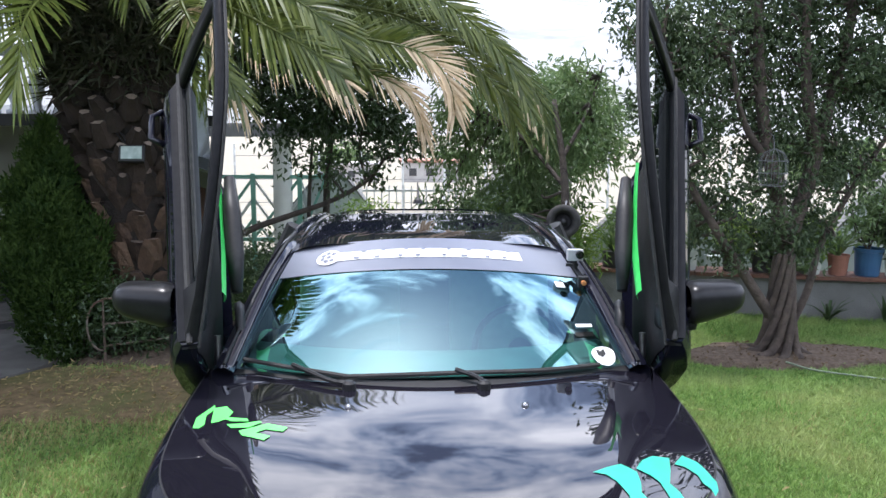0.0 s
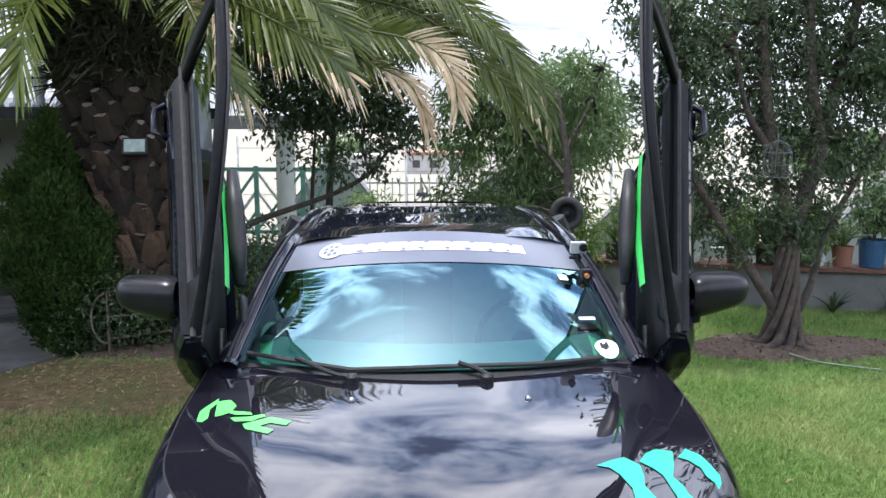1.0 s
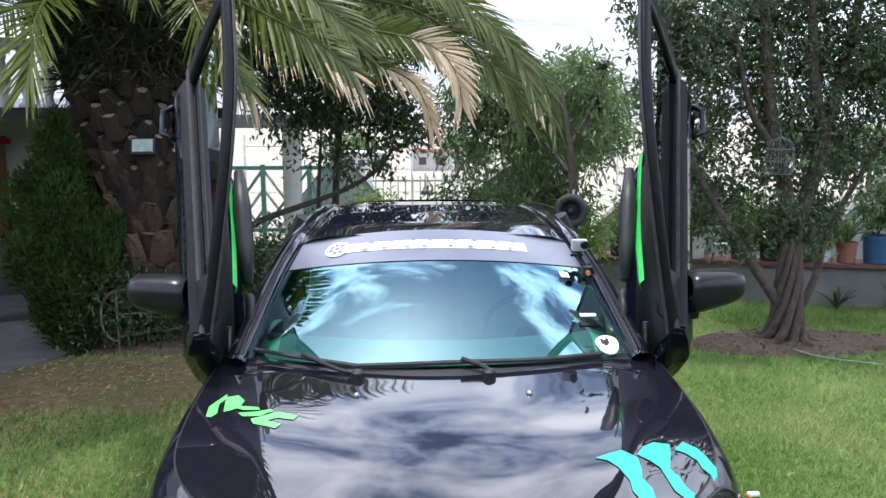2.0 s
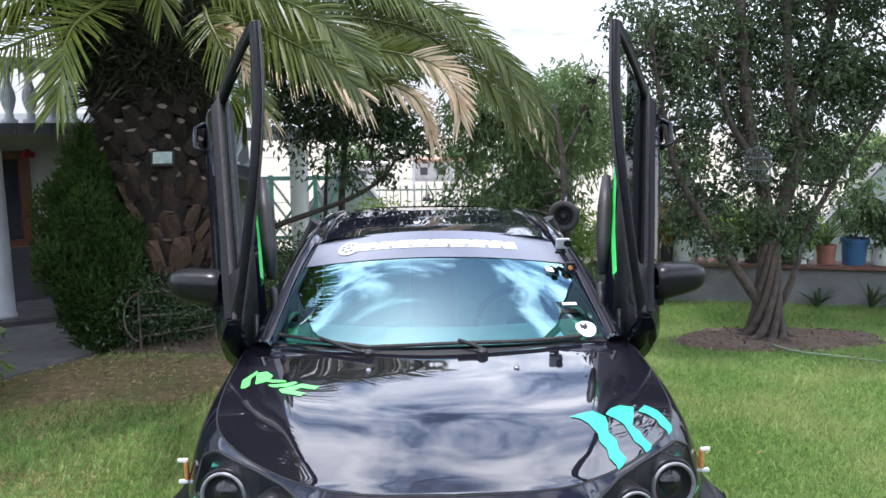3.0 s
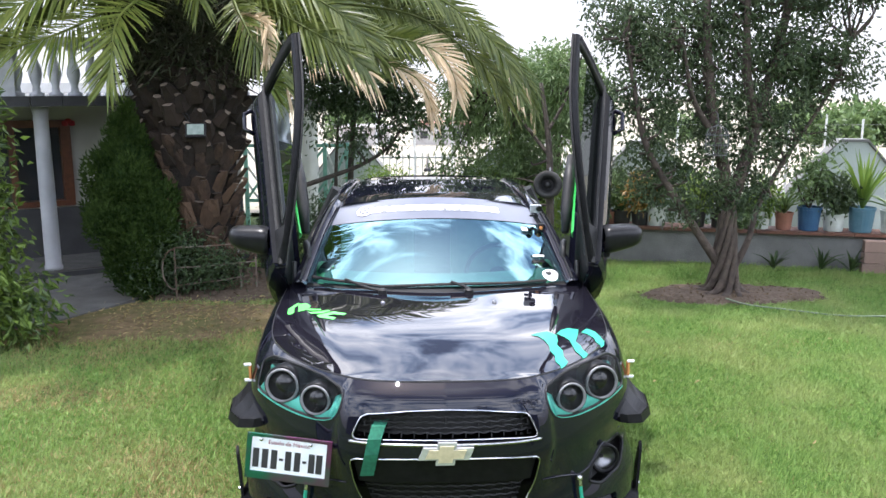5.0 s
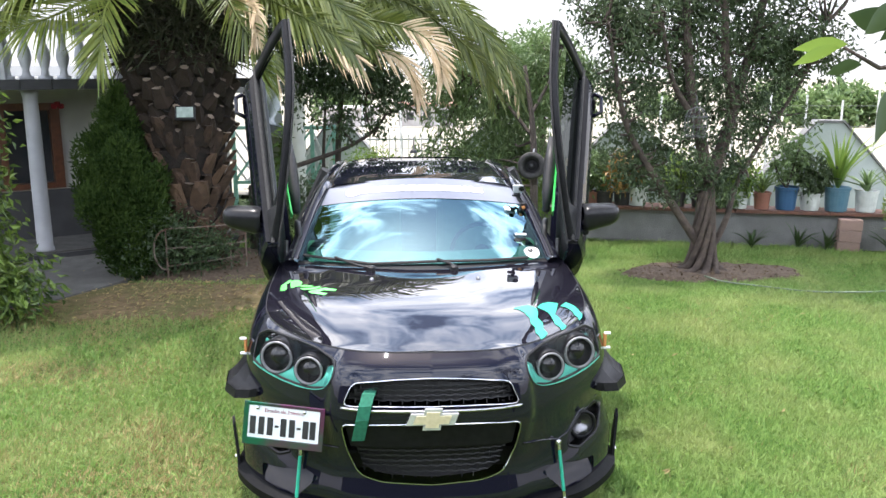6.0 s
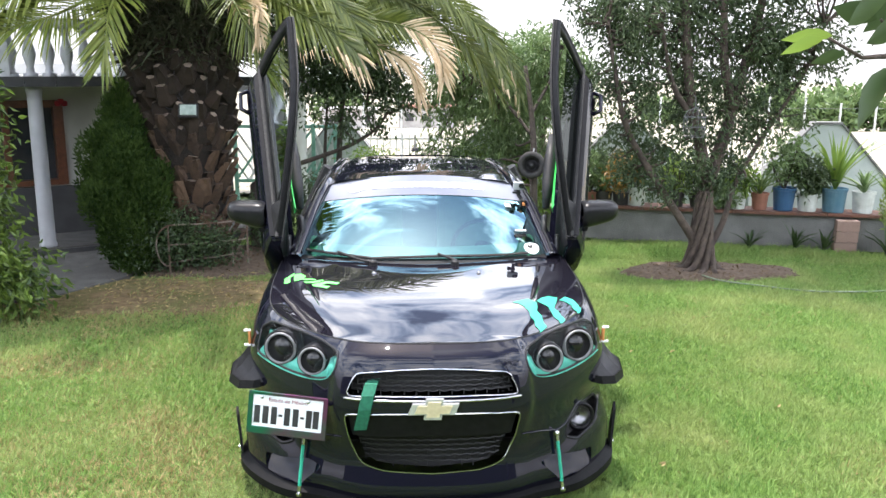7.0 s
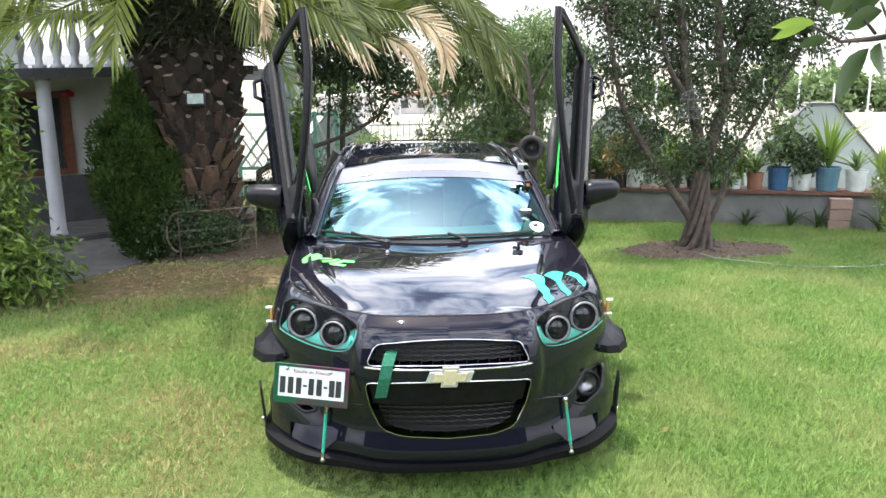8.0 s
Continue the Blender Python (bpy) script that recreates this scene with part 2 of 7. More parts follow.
# darker copy of the concrete: palm and porch shade put into its colour
PATHSTONE = material("shaded_concrete", (0.125, 0.122, 0.115), (0.085, 0.083, 0.078), rough=0.95, scale=7, bump=0.3, bump_scale=120, big=0.5, big_scale=1.4, c=(0.05, 0.046, 0.04))
LOWWALL = material("grey_render_wall", (0.20, 0.20, 0.188), (0.135, 0.135, 0.126), rough=0.95, scale=4, bump=0.4, bump_scale=60, big=0.6, big_scale=2.0, c=(0.14, 0.14, 0.13))
DARKWALL = material("blocker_dark_stone", (0.055, 0.055, 0.050), (0.035, 0.036, 0.033), rough=0.95, scale=5, bump=0.5, bump_scale=30, big=0.5, big_scale=1.0, c=(0.03, 0.035, 0.025))
PLANK = material("brown_plank", (0.16, 0.07, 0.045), (0.10, 0.05, 0.035), rough=0.8, scale=12, bump=0.3)
BRICK = material("pale_red_brick", (0.33, 0.22, 0.18), (0.26, 0.18, 0.145), rough=0.9, scale=20, bump=0.5, bump_scale=80, obj_random=True)
IRON = material("white_painted_iron", (0.60, 0.62, 0.60), (0.42, 0.42, 0.40), rough=0.6, scale=15)
GREEN_IRON = material("green_painted_iron", (0.16, 0.34, 0.27), (0.12, 0.27, 0.21), rough=0.6, scale=15)
RUST = material("rusty_white_iron", (0.17, 0.14, 0.115), (0.085, 0.045, 0.028), rough=0.85, scale=9, bump=0.3)
BARK = material("grey_brown_bark", (0.085, 0.064, 0.050), (0.042, 0.031, 0.025), rough=0.95, scale=14, bump=0.9, bump_scale=35)
BARK_D = material("dark_bark", (0.075, 0.06, 0.048), (0.045, 0.036, 0.03), rough=0.95, scale=14, bump=0.8, bump_scale=35)
LEAF_T = material("green_tree_leaf", (0.034, 0.060, 0.025), (0.088, 0.122, 0.052), rough=0.45, spec=0.35, scale=2.5, island=True, translucent=0.3)
LEAF_D = material("dark_tree_leaf", (0.028, 0.055, 0.02), (0.06, 0.10, 0.032), rough=0.42, scale=2.5, island=True, translucent=0.25)
LEAF_L = material("light_tree_leaf", (0.08, 0.14, 0.045), (0.17, 0.24, 0.09), rough=0.45, scale=2.5, island=True, translucent=0.35)
LEAF_Y = material("yellow_green_leaf", (0.09, 0.17, 0.03), (0.24, 0.33, 0.06), rough=0.45, scale=2.5, island=True, translucent=0.4)
LEAF_B = material("bush_leaf", (0.018, 0.048, 0.010), (0.19, 0.28, 0.045), rough=0.45, scale=2.5, island=True, translucent=0.3)
LEAF_N = material("broad_green_leaf", (0.060, 0.098, 0.032), (0.030, 0.050, 0.022), rough=0.42, scale=6, island=True, translucent=0.2)
CYPRESS = material("cypress_scale_leaf", (0.012, 0.030, 0.006), (0.052, 0.086, 0.017), rough=0.8, scale=4, island=True, translucent=0.15, spec=0.15)
CYPRESS_Y = material("golden_cypress_leaf", (0.12, 0.18, 0.04), (0.22, 0.28, 0.07), rough=0.7, scale=4, island=True, translucent=0.2)
ORANGE_LEAF = material("orange_leaf", (0.40, 0.19, 0.05), (0.26, 0.2, 0.05), rough=0.5, scale=6, island=True, translucent=0.3)
PALM_G = material("palm_leaflet", (0.044, 0.070, 0.011), (0.135, 0.160, 0.028), rough=0.42, scale=3, island=True, translucent=0.3)
# brighter copy of palm_leaflet, with sunlight put into its colour
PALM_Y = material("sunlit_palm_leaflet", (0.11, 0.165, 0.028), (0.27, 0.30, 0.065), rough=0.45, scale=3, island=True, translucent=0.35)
PALM_T = material("dry_palm_leaflet", (0.66, 0.54, 0.37), (0.46, 0.33, 0.185), rough=0.7, scale=4, island=True, translucent=0.3)
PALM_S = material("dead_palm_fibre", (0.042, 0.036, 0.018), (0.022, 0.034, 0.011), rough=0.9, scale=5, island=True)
# leaf bases: the crown's shade is put into these dark colours
BOOT_D = material("shaded_leaf_base", (0.036, 0.024, 0.016), (0.014, 0.010, 0.007), rough=1.0, scale=16, bump=0.7, bump_scale=60, obj_random=True)
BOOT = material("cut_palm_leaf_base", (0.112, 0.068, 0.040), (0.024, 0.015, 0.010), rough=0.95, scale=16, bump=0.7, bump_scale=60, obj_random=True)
# near-black, so the gaps between leaf bases read as shade
PALM_TRUNK = material("shaded_palm_fibre", (0.020, 0.014, 0.010), (0.010, 0.008, 0.006), rough=1.0, scale=18, bump=0.9, bump_scale=50)
BOOT_CUT = material("cut_palm_end", (0.235, 0.185, 0.14), (0.070, 0.05, 0.036), rough=0.95, scale=20, bump=0.4, obj_random=True)
POT_BLUE = material("blue_plastic", (0.028, 0.085, 0.18), (0.04, 0.11, 0.21), rough=0.5, scale=8)
POT_TEAL = material("faded_blue_plastic", (0.06, 0.145, 0.20), (0.10, 0.19, 0.235), rough=0.55, scale=8)
POT_WHITE = material("dirty_white_plastic", (0.62, 0.64, 0.60), (0.42, 0.44, 0.40), rough=0.6, scale=8)
POT_CLAY = material("terracotta", (0.30, 0.13, 0.085), (0.22, 0.10, 0.07), rough=0.85, scale=10)
POT_BLACK = material("black_pot", (0.02, 0.02, 0.02), (0.04, 0.035, 0.03), rough=0.7, scale=10)
HOSE = material("green_hose_rubber", (0.14, 0.19, 0.12), (0.20, 0.24, 0.16), rough=0.6, scale=30)
FIELD = material("dry_field", (0.27, 0.245, 0.19), (0.22, 0.195, 0.14), rough=1.0, scale=1.2, bump=0.6, bump_scale=12)
FARWALL = material("pale_far_wall", (0.42, 0.40, 0.37), (0.34, 0.32, 0.30), rough=0.9, scale=1.5)
FARROOF = material("red_far_roof", (0.40, 0.20, 0.14), (0.3, 0.16, 0.12), rough=0.9, scale=3)
DARKGLASS = material("dark_window", (0.03, 0.035, 0.04), (0.05, 0.05, 0.055), rough=0.1, scale=3)


# ---- mesh helpers ----
def mesh_of(name, verts, faces, mat, smooth=False):
    me = bpy.data.meshes.new(name)
    me.from_pydata([tuple(map(float, v)) for v in verts], [], [tuple(map(int, f)) for f in faces])
    for m in (mat if isinstance(mat, (list, tuple)) else [mat]):
        me.materials.append(m)
    if smooth:
        me.shade_smooth()
    return me


def part(name, geo, mat, parent=None, label="", smooth=False):
    """One mesh object from (verts, faces) in world places, under a thing or a part."""
    me = geo if isinstance(geo, bpy.types.Mesh) else mesh_of(name, geo[0], geo[1], mat, smooth)
    ob = new(name, me)
    if parent:
        ob.parent = parent
        if parent.type == "EMPTY":
            ob.matrix_parent_inverse = Matrix.Translation(parent.location).inverted()
    if label:
        ob["label"] = label
    return ob


def thing(name, at, label, category, group="", kind=""):
    ob = new(name)
    ob.location, ob.empty_display_size = at, 0.1
    return tagged(ob, label, category, group, kind)


def join(*geos):
    vs, fs, k = [], [], 0
    for v, f in geos:
        vs.extend(v)
        fs.extend([tuple(i + k for i in q) for q in f])
        k += len(v)
    return vs, fs


def tube(points, radii, n=8, caps=True):
    P = [Vector(p) for p in points]
    if not isinstance(radii, (list, tuple, np.ndarray)):
        radii = [radii] * len(P)
    vs, fs = [], []
    ref = None
    for i, p in enumerate(P):
        d = (P[min(i + 1, len(P) - 1)] - P[max(i - 1, 0)]).normalized()
        if ref is None:
            ref = d.orthogonal().normalized()
        ref = (ref - d * ref.dot(d))
        ref = ref.normalized() if ref.length > 1e-6 else d.orthogonal().normalized()
        s = d.cross(ref)
        for k in range(n):
            a = 2 * math.pi * k / n
            vs.append(p + (ref * math.cos(a) + s * math.sin(a)) * radii[i])
    for i in range(len(P) - 1):
        for k in range(n):
            a, b = i * n + k, i * n + (k + 1) % n
            fs.append((a, b, b + n, a + n))
    if caps:
        fs.append(tuple(range(n - 1, -1, -1)))
        fs.append(tuple((len(P) - 1) * n + k for k in range(n)))
    return vs, fs


def spline(points, per=8):
    """A smooth line through the points."""
    P = [np.array(p, float) for p in points]
    P = [2 * P[0] - P[1]] + P + [2 * P[-1] - P[-2]]
    out = []
    for i in range(1, len(P) - 2):
        a, b, c, d = P[i - 1:i + 3]
        for k in range(per):
            t = k / per
            out.append(0.5 * (2 * b + (c - a) * t + (2 * a - 5 * b + 4 * c - d) * t * t + (3 * b - a - 3 * c + d) * t ** 3))
    out.append(P[-2])
    return out


def box(centre, size, bevel=0.0, turn=None):
    bm = bmesh.new()
    bmesh.ops.create_cube(bm, size=1.0)
    for v in bm.verts:
        v.co = Vector((v.co.x * size[0], v.co.y * size[1], v.co.z * size[2]))
    if bevel:
        bmesh.ops.bevel(bm, geom=bm.edges[:], offset=bevel, segments=2, affect="EDGES", profile=0.6)
    m = Matrix.Translation(centre) @ (turn.to_4x4() if turn else Matrix())
    bm.transform(m)
    bm.verts.index_update()
    geo = [tuple(v.co) for v in bm.verts], [tuple(v.index for v in f.verts) for f in bm.faces]
    bm.free()
    return geo


def lathe(profile, n=20, at=(0, 0, 0), axis=None, caps=True):
    """Turns (radius, height) round an upright axis, or round the axis given; caps close its ends."""
    vs, fs = [], []
    q = Vector((0, 0, 1)).rotation_difference(Vector(axis)).to_matrix() if axis else Matrix.Identity(3)
    for r, z in profile:
        for k in range(n):
            a = 2 * math.pi * k / n
            vs.append(Vector(at) + q @ Vector((r * math.cos(a), r * math.sin(a), z)))
    for i in range(len(profile) - 1):
        for k in range(n):
            a, b = i * n + k, i * n + (k + 1) % n
            fs.append((a, b, b + n, a + n))
    if caps and profile[0][0] > 1e-4:
        fs.append(tuple(range(n - 1, -1, -1)))
    if caps and profile[-1][0] > 1e-4:
        fs.append(tuple((len(profile) - 1) * n + k for k in range(n)))
    return vs, fs


def grid(fn, nu, nv, keep=None):
    """A sheet fn(i/nu, j/nv); keep drops faces by their middle."""
    vs = [fn(i / nu, j / nv) for i in range(nu + 1) for j in range(nv + 1)]
    fs = []
    for i in range(nu):
        for j in range(nv):
            f = (i * (nv + 1) + j, (i + 1) * (nv + 1) + j, (i + 1) * (nv + 1) + j + 1, i * (nv + 1) + j + 1)
            if keep is None or keep((i + 0.5) / nu, (j + 0.5) / nv):
                fs.append(f)
    return vs, fs


def plate(outline, z0, z1):
    """An upright prism over an outline of (x, y)."""
    n = len(outline)
    vs = [(x, y, z0) for x, y in outline] + [(x, y, z1) for x, y in outline]
    fs = [tuple(range(n - 1, -1, -1)), tuple(range(n, 2 * n))] + [(i, (i + 1) % n, n + (i + 1) % n, n + i) for i in range(n)]
    return vs, fs


def inside(x, z, poly):
    hit = False
    for (x0, z0), (x1, z1) in zip(poly, poly[1:] + poly[:1]):
        if (z0 > z) != (z1 > z) and x < (x1 - x0) * (z - z0) / (z1 - z0) + x0:
            hit = not hit
    return hit


def leaves(centres, ways, length, width, r, fold=0.25, spread=0.35):
    """Folded leaves of two faces each, at the centres, along the ways."""
    n = len(centres)
    C = np.asarray(centres, float)
    D = np.asarray(ways, float) + r.normal(0, spread, (n, 3))
    D /= np.linalg.norm(D, axis=1)[:, None] + 1e-9
    R = r.normal(0, 1, (n, 3))
    S = np.cross(D, R)
    S /= np.linalg.norm(S, axis=1)[:, None] + 1e-9
    N = np.cross(S, D)
    L = length * r.uniform(0.65, 1.25, (n, 1))
    W = width * r.uniform(0.7, 1.2, (n, 1))
    tip = C + D * L - N * L * 0.12
    mid = C + D * L * 0.45
    a, b = mid + S * W / 2 + N * W * fold, mid - S * W / 2 + N * W * fold
    V = np.stack([C, a, tip, b], 1).reshape(-1, 3)
    k = np.arange(n)[:, None] * 4
    F = np.concatenate([k + np.array([[0, 2, 1]]), k + np.array([[0, 3, 2]])])
    return V.tolist(), F.tolist()


def blob_points(r, blobs, count, shell=0.5):
    """Places spread through ellipsoids (centre, radii), denser near their skins."""
    vol = np.array([b[1][0] * b[1][1] * b[1][2] for b in blobs])
    pick = r.choice(len(blobs), count, p=vol / vol.sum())
    d = r.normal(0, 1, (count, 3))
    d /= np.linalg.norm(d, axis=1)[:, None]
    rad = r.uniform(0, 1, (count, 1)) ** shell
    C = np.array([b[0] for b in blobs])[pick]
    R = np.array([b[1] for b in blobs])[pick]
    return C + d * rad * R, d


def foliage(r, blobs, clusters, per, size, width, cluster=0.13, droop=0.3, shell=0.45):
    P, d = blob_points(r, blobs, clusters, shell)
    C = np.repeat(P, per, 0) + r.normal(0, cluster, (clusters * per, 3)) * np.array([1, 1, 0.8])
    D = np.repeat(d, per, 0) * 0.6 + r.normal(0, 0.6, (clusters * per, 3)) - np.array([0, 0, droop])
    return leaves(C, D, size, width, r)


# ---- ground ----
def fall(y):
    """The land drops gently away behind the garden."""
    return -min(9.1, max(0.0, y - 9.5) * 0.0605)


def ground_sheet():
    xs = np.unique(np.concatenate([np.linspace(-400, -12, 10), np.linspace(-12, 12, 97), np.linspace(12, 400, 10)]))
    ys = np.unique(np.concatenate([np.linspace(-200, -8, 8), np.linspace(-8, 12, 81), np.linspace(12, 160, 12), np.linspace(160, 900, 6)]))
    vs, fs = [], []
    for x in xs:
        for y in ys:
            near = abs(x) < 1.2 and -0.3 < y < 4.2
            vs.append((x, y, fall(y) if near or abs(x) > 13 or y > 9.4 else 0.022 * noise.noise((x * 0.7, y * 0.7, 0)) - 0.006))
    n = len(ys)
    for i in range(len(xs) - 1):
        for j in range(n - 1):
            fs.append((i * n + j, (i + 1) * n + j, (i + 1) * n + j + 1, i * n + j + 1))
    return vs, fs


tagged(part("ground", ground_sheet(), LAWN, smooth=True), "short green lawn with dry straw patches", "lawn", kind="structure")
tagged(part("field", grid(lambda u, v: (-400 + 800 * u, 9.9 + 880 * v ** 2.6, fall(9.9 + 880 * v ** 2.6) + 0.06 + 0.05 * noise.noise((u * 90, v * 40, 3))), 80, 50), FIELD, smooth=True),
       "open field of tan dry grass beyond the fence", "field", kind="structure")

BED_TREE = (2.88, 4.72, 0.90, 0.38)      # centre and half axes of the soil round the tree
BED_PALM = (-2.05, 5.35, 0.95, 0.85)


def bed(name, b, high, seed, label):
    def at(u, v):
        a, r = u * 2 * math.pi, v
        k = 1 + 0.26 * noise.noise((math.cos(a) * 2.2 + seed, math.sin(a) * 1.5, 0.3)) + 0.10 * noise.noise((math.cos(a) * 9, math.sin(a) * 9, seed))
        x, y = b[0] + math.cos(a) * b[2] * r * k, b[1] + math.sin(a) * b[3] * r * k
        return (x, y, 0.022 + high * (1 - r * r) + (0.02 * noise.noise((x * 9, y * 9, seed)) if r < 0.97 else -0.03))
    ob = part(name, grid(at, 48, 12), MULCH, smooth=True)
    tagged(ob, label, "soil bed", kind="structure")
    r = np.random.default_rng(seed)
    n = 170
    a, q = r.uniform(0, 2 * math.pi, n), r.uniform(0, 1, n) ** 0.5
    C = np.stack([b[0] + np.cos(a) * q * b[2], b[1] + np.sin(a) * q * b[3], 0.03 + high * (1 - q * q)], 1)
    lit = part("leaf_litter", leaves(C, np.stack([np.cos(a * 7), np.sin(a * 7), 0.1 * a], 1), 0.036, 0.018, r), LITTER, ob)
    lit["kind"] = "stuff"
    return ob


bed("soil_bed", BED_TREE, 0.03, 3, "round bed of bare brown soil under the tree")
tagged(part("dry_turf", grid(lambda u, v: (-2.35 + 1.35 * v * math.cos(2 * math.pi * u) * (1 + 0.30 * noise.noise((math.cos(2 * math.pi * u) * 3, math.sin(2 * math.pi * u) * 3, 5))),
                                             4.02 + 0.62 * v * math.sin(2 * math.pi * u) * (1 + 0.45 * noise.noise((math.cos(2 * math.pi * u) * 4, math.sin(2 * math.pi * u) * 4, 9))), 0.024 - 0.03 * v ** 6), 48, 10), DRYTURF, smooth=True),
       "worn brown turf before the palm", "lawn", kind="structure")
bed("soil_bed", BED_PALM, 0.03, 5, "bare dark soil with litter under the palm")

tagged(part("path", plate([(-9.5, 2.9), (-3.2, 3.75), (-2.75, 4.5), (-2.6, 5.0), (-2.9, 6.0), (-4.0, 5.52), (-9.5, 2.95)], -0.1, 0.035), PATHSTONE),
       "grey concrete path along the porch", "path", kind="structure")


def on_lawn(x, y):
    for b in (BED_TREE, BED_PALM):
        if ((x - b[0]) / b[2]) ** 2 + ((y - b[1]) / b[3]) ** 2 < 0.72 + 0.42 * noise.noise((x * 6, y * 6, 1.5)):
            return False
    if x < -2.6 and y > 3.9 + 0.25 * (x + 3.2) and y > 3.0 + (x + 9.5) * 0.13:
        return False
    if y > 6.85 - 0.5 * (x - 2.3) and x > 1.5:
        return False
    return y < 7.2


def blades(r, count, dry, near):
    """Single grass blades: thick over the lawn before the beds, sparse round about."""
    if near:
        y = 6.9 - 7.6 * r.uniform(0, 1, count) ** 0.92
        x = r.uniform(-1, 1, count) * ((y + 3.7) * 0.57 + 0.25) + r.normal(0, 0.22, count)
        y = y + r.normal(0, 0.12, count)
    else:
        x, y = r.uniform(-7, 7, count), r.uniform(-8.2, 6.9, count)
        out = np.abs(x) > (y + 3.7) * 0.57 + 0.2
        x, y = x[out], y[out]
    n = len(x)
    brown = (np.exp(-(((x + 2.5) / 1.4) ** 2 + ((y - 3.75) / 0.75) ** 2)) + 1.0 * np.exp(-(((x + 1.30) / 0.45) ** 2 + ((y - 0.45) / 0.75) ** 2)) + 0.85 * np.exp(-(((x + 2.6) / 0.8) ** 2 + ((y - 2.1) / 0.30) ** 2)) + 0.35 * np.exp(-(((x + 1.9) / 0.6) ** 2 + ((y - 1.2) / 0.5) ** 2))
             + 0.30 * np.exp(-(((x - 2.6) / 0.5) ** 2 + ((y - 3.2) / 0.3) ** 2)) + 0.28 * np.exp(-(((x - 1.75) / 0.25) ** 2 + ((y - 1.75) / 0.18) ** 2)) + 0.25 * np.exp(-(((x - 2.3) / 0.35) ** 2 + ((y - 0.6) / 0.3) ** 2)))
    patchy = np.array([noise.noise((a * 1.9, b * 1.9, 4.0)) + 0.6 * noise.noise((a * 5.5, b * 5.5, 8.0)) for a, b in zip(x, y)])
    brown += np.clip(0.24 * (-0.5 - x), 0, 0.30)
    brown = np.clip(brown * (1 + 0.9 * patchy) + 0.16 * np.clip(patchy - 0.15, 0, 1), 0, 1)
    keep = np.array([on_lawn(a, b) and not (abs(a) < 0.8 and 0.45 < b < 3.9) for a, b in zip(x, y)])
    p = r.uniform(0, 1, n)
    keep &= (p < brown * 0.95 + 0.05) if dry else (p > brown * 0.80)
    x, y, patchy = x[keep], y[keep], patchy[keep]
    n = len(x)
    z = np.array([0.022 * noise.noise((a * 0.7, b * 0.7, 0)) - 0.012 for a, b in zip(x, y)])
    a = r.uniform(0, 2 * math.pi, n)
    h = r.uniform(0.016, 0.040, n) * (0.8 if dry else 1.0) * (1 + 0.25 * patchy) * np.where((y > 5.4) & (x > 2), 1.6, 1.0)
    w = r.uniform(0.0028, 0.0052, n) * (1.0 if near else 2.0)
    tuft = np.array([(noise.noise((p * 26, q * 26, 2.0)), noise.noise((p * 26, q * 26, 7.0))) for p, q in zip(x, y)])
    lean = (r.normal(0, 0.42, (n, 2)) + 1.5 * tuft) * h[:, None]
    h = h * (1 + 0.9 * tuft[:, 0] + 0.5 * tuft[:, 1])
    B = np.stack([x, y, z], 1)
    S = np.stack([np.cos(a) * w, np.sin(a) * w, np.zeros(n)], 1)
    T = B + np.stack([lean[:, 0], lean[:, 1], h], 1)
    V = np.stack([B - S, B + S, T], 1).reshape(-1, 3)
    return V.tolist(), (np.arange(n)[:, None] * 3 + np.array([[0, 1, 2]])).tolist()


tagged(part("grass", join(blades(np.random.default_rng(11), 1250000, False, True), blades(np.random.default_rng(13), 130000, False, False)), BLADE), "short mown green grass", "grass", kind="stuff")
tagged(part("grass", blades(np.random.default_rng(12), 420000, True, True), STRAW), "dry straw-coloured grass blades among the lawn", "grass", kind="stuff")

# unseen wall added behind the walk, dark to block low sky and dim reflections
tagged(part("wall_south", box((0, -8.5, 1.75), (24, 0.2, 3.7), 0.02), DARKWALL), "plain dark wall, added unseen to block low sky and dim reflections", "wall", kind="structure")
rl = np.random.default_rng(21)
fallen = np.stack([rl.uniform(-2.6, 3.6, 46), rl.uniform(-0.6, 4.0, 46), np.full(46, 0.035)], 1)
fallen = np.concatenate([fallen[np.abs(fallen[:, 0]) > 1.05], np.stack([rl.normal(-2.1, 0.55, 420), rl.normal(4.0, 0.33, 420), np.full(420, 0.034)], 1)])
tagged(part("fallen_leaves", leaves(fallen, rl.normal(0, 1, (len(fallen), 3)) * np.array([1, 1, 0.15]), 0.046, 0.015, rl), STRAW), "dry leaves scattered on the lawn, thickest before the palm", "leaves", kind="stuff")


# ---- car ----
from mathutils.geometry import delaunay_2d_cdt

car = thing("car", (0, 2.0, 0), "black compact car with raised scissor doors parked on the lawn", "car")
PLAN = np.array(spline([(0, 0), (0.2, 0.012), (0.35, 0.05), (0.5, 0.14), (0.65, 0.28), (0.78, 0.45), (0.85, 0.62), (0.875, 0.85), (0.88, 1.1), (0.88, 1.34)], 160))
ARC = np.concatenate([[0], np.cumsum(np.linalg.norm(np.diff(PLAN, axis=0), axis=1))])
TAN = np.gradient(PLAN, axis=0)
TAN /= np.linalg.norm(TAN, axis=1)[:, None]
IN_T = [0, 0.06, 0.14, 0.30, 0.5, 0.65, 0.8, 0.9, 0.96, 1.0]
IN_D = [0.032, 0.018, 0.000, 0.028, 0.012, 0.0, 0.018, 0.045, 0.074, 0.104]


IN_C = np.array(spline(list(zip(IN_T, IN_D)), 120))


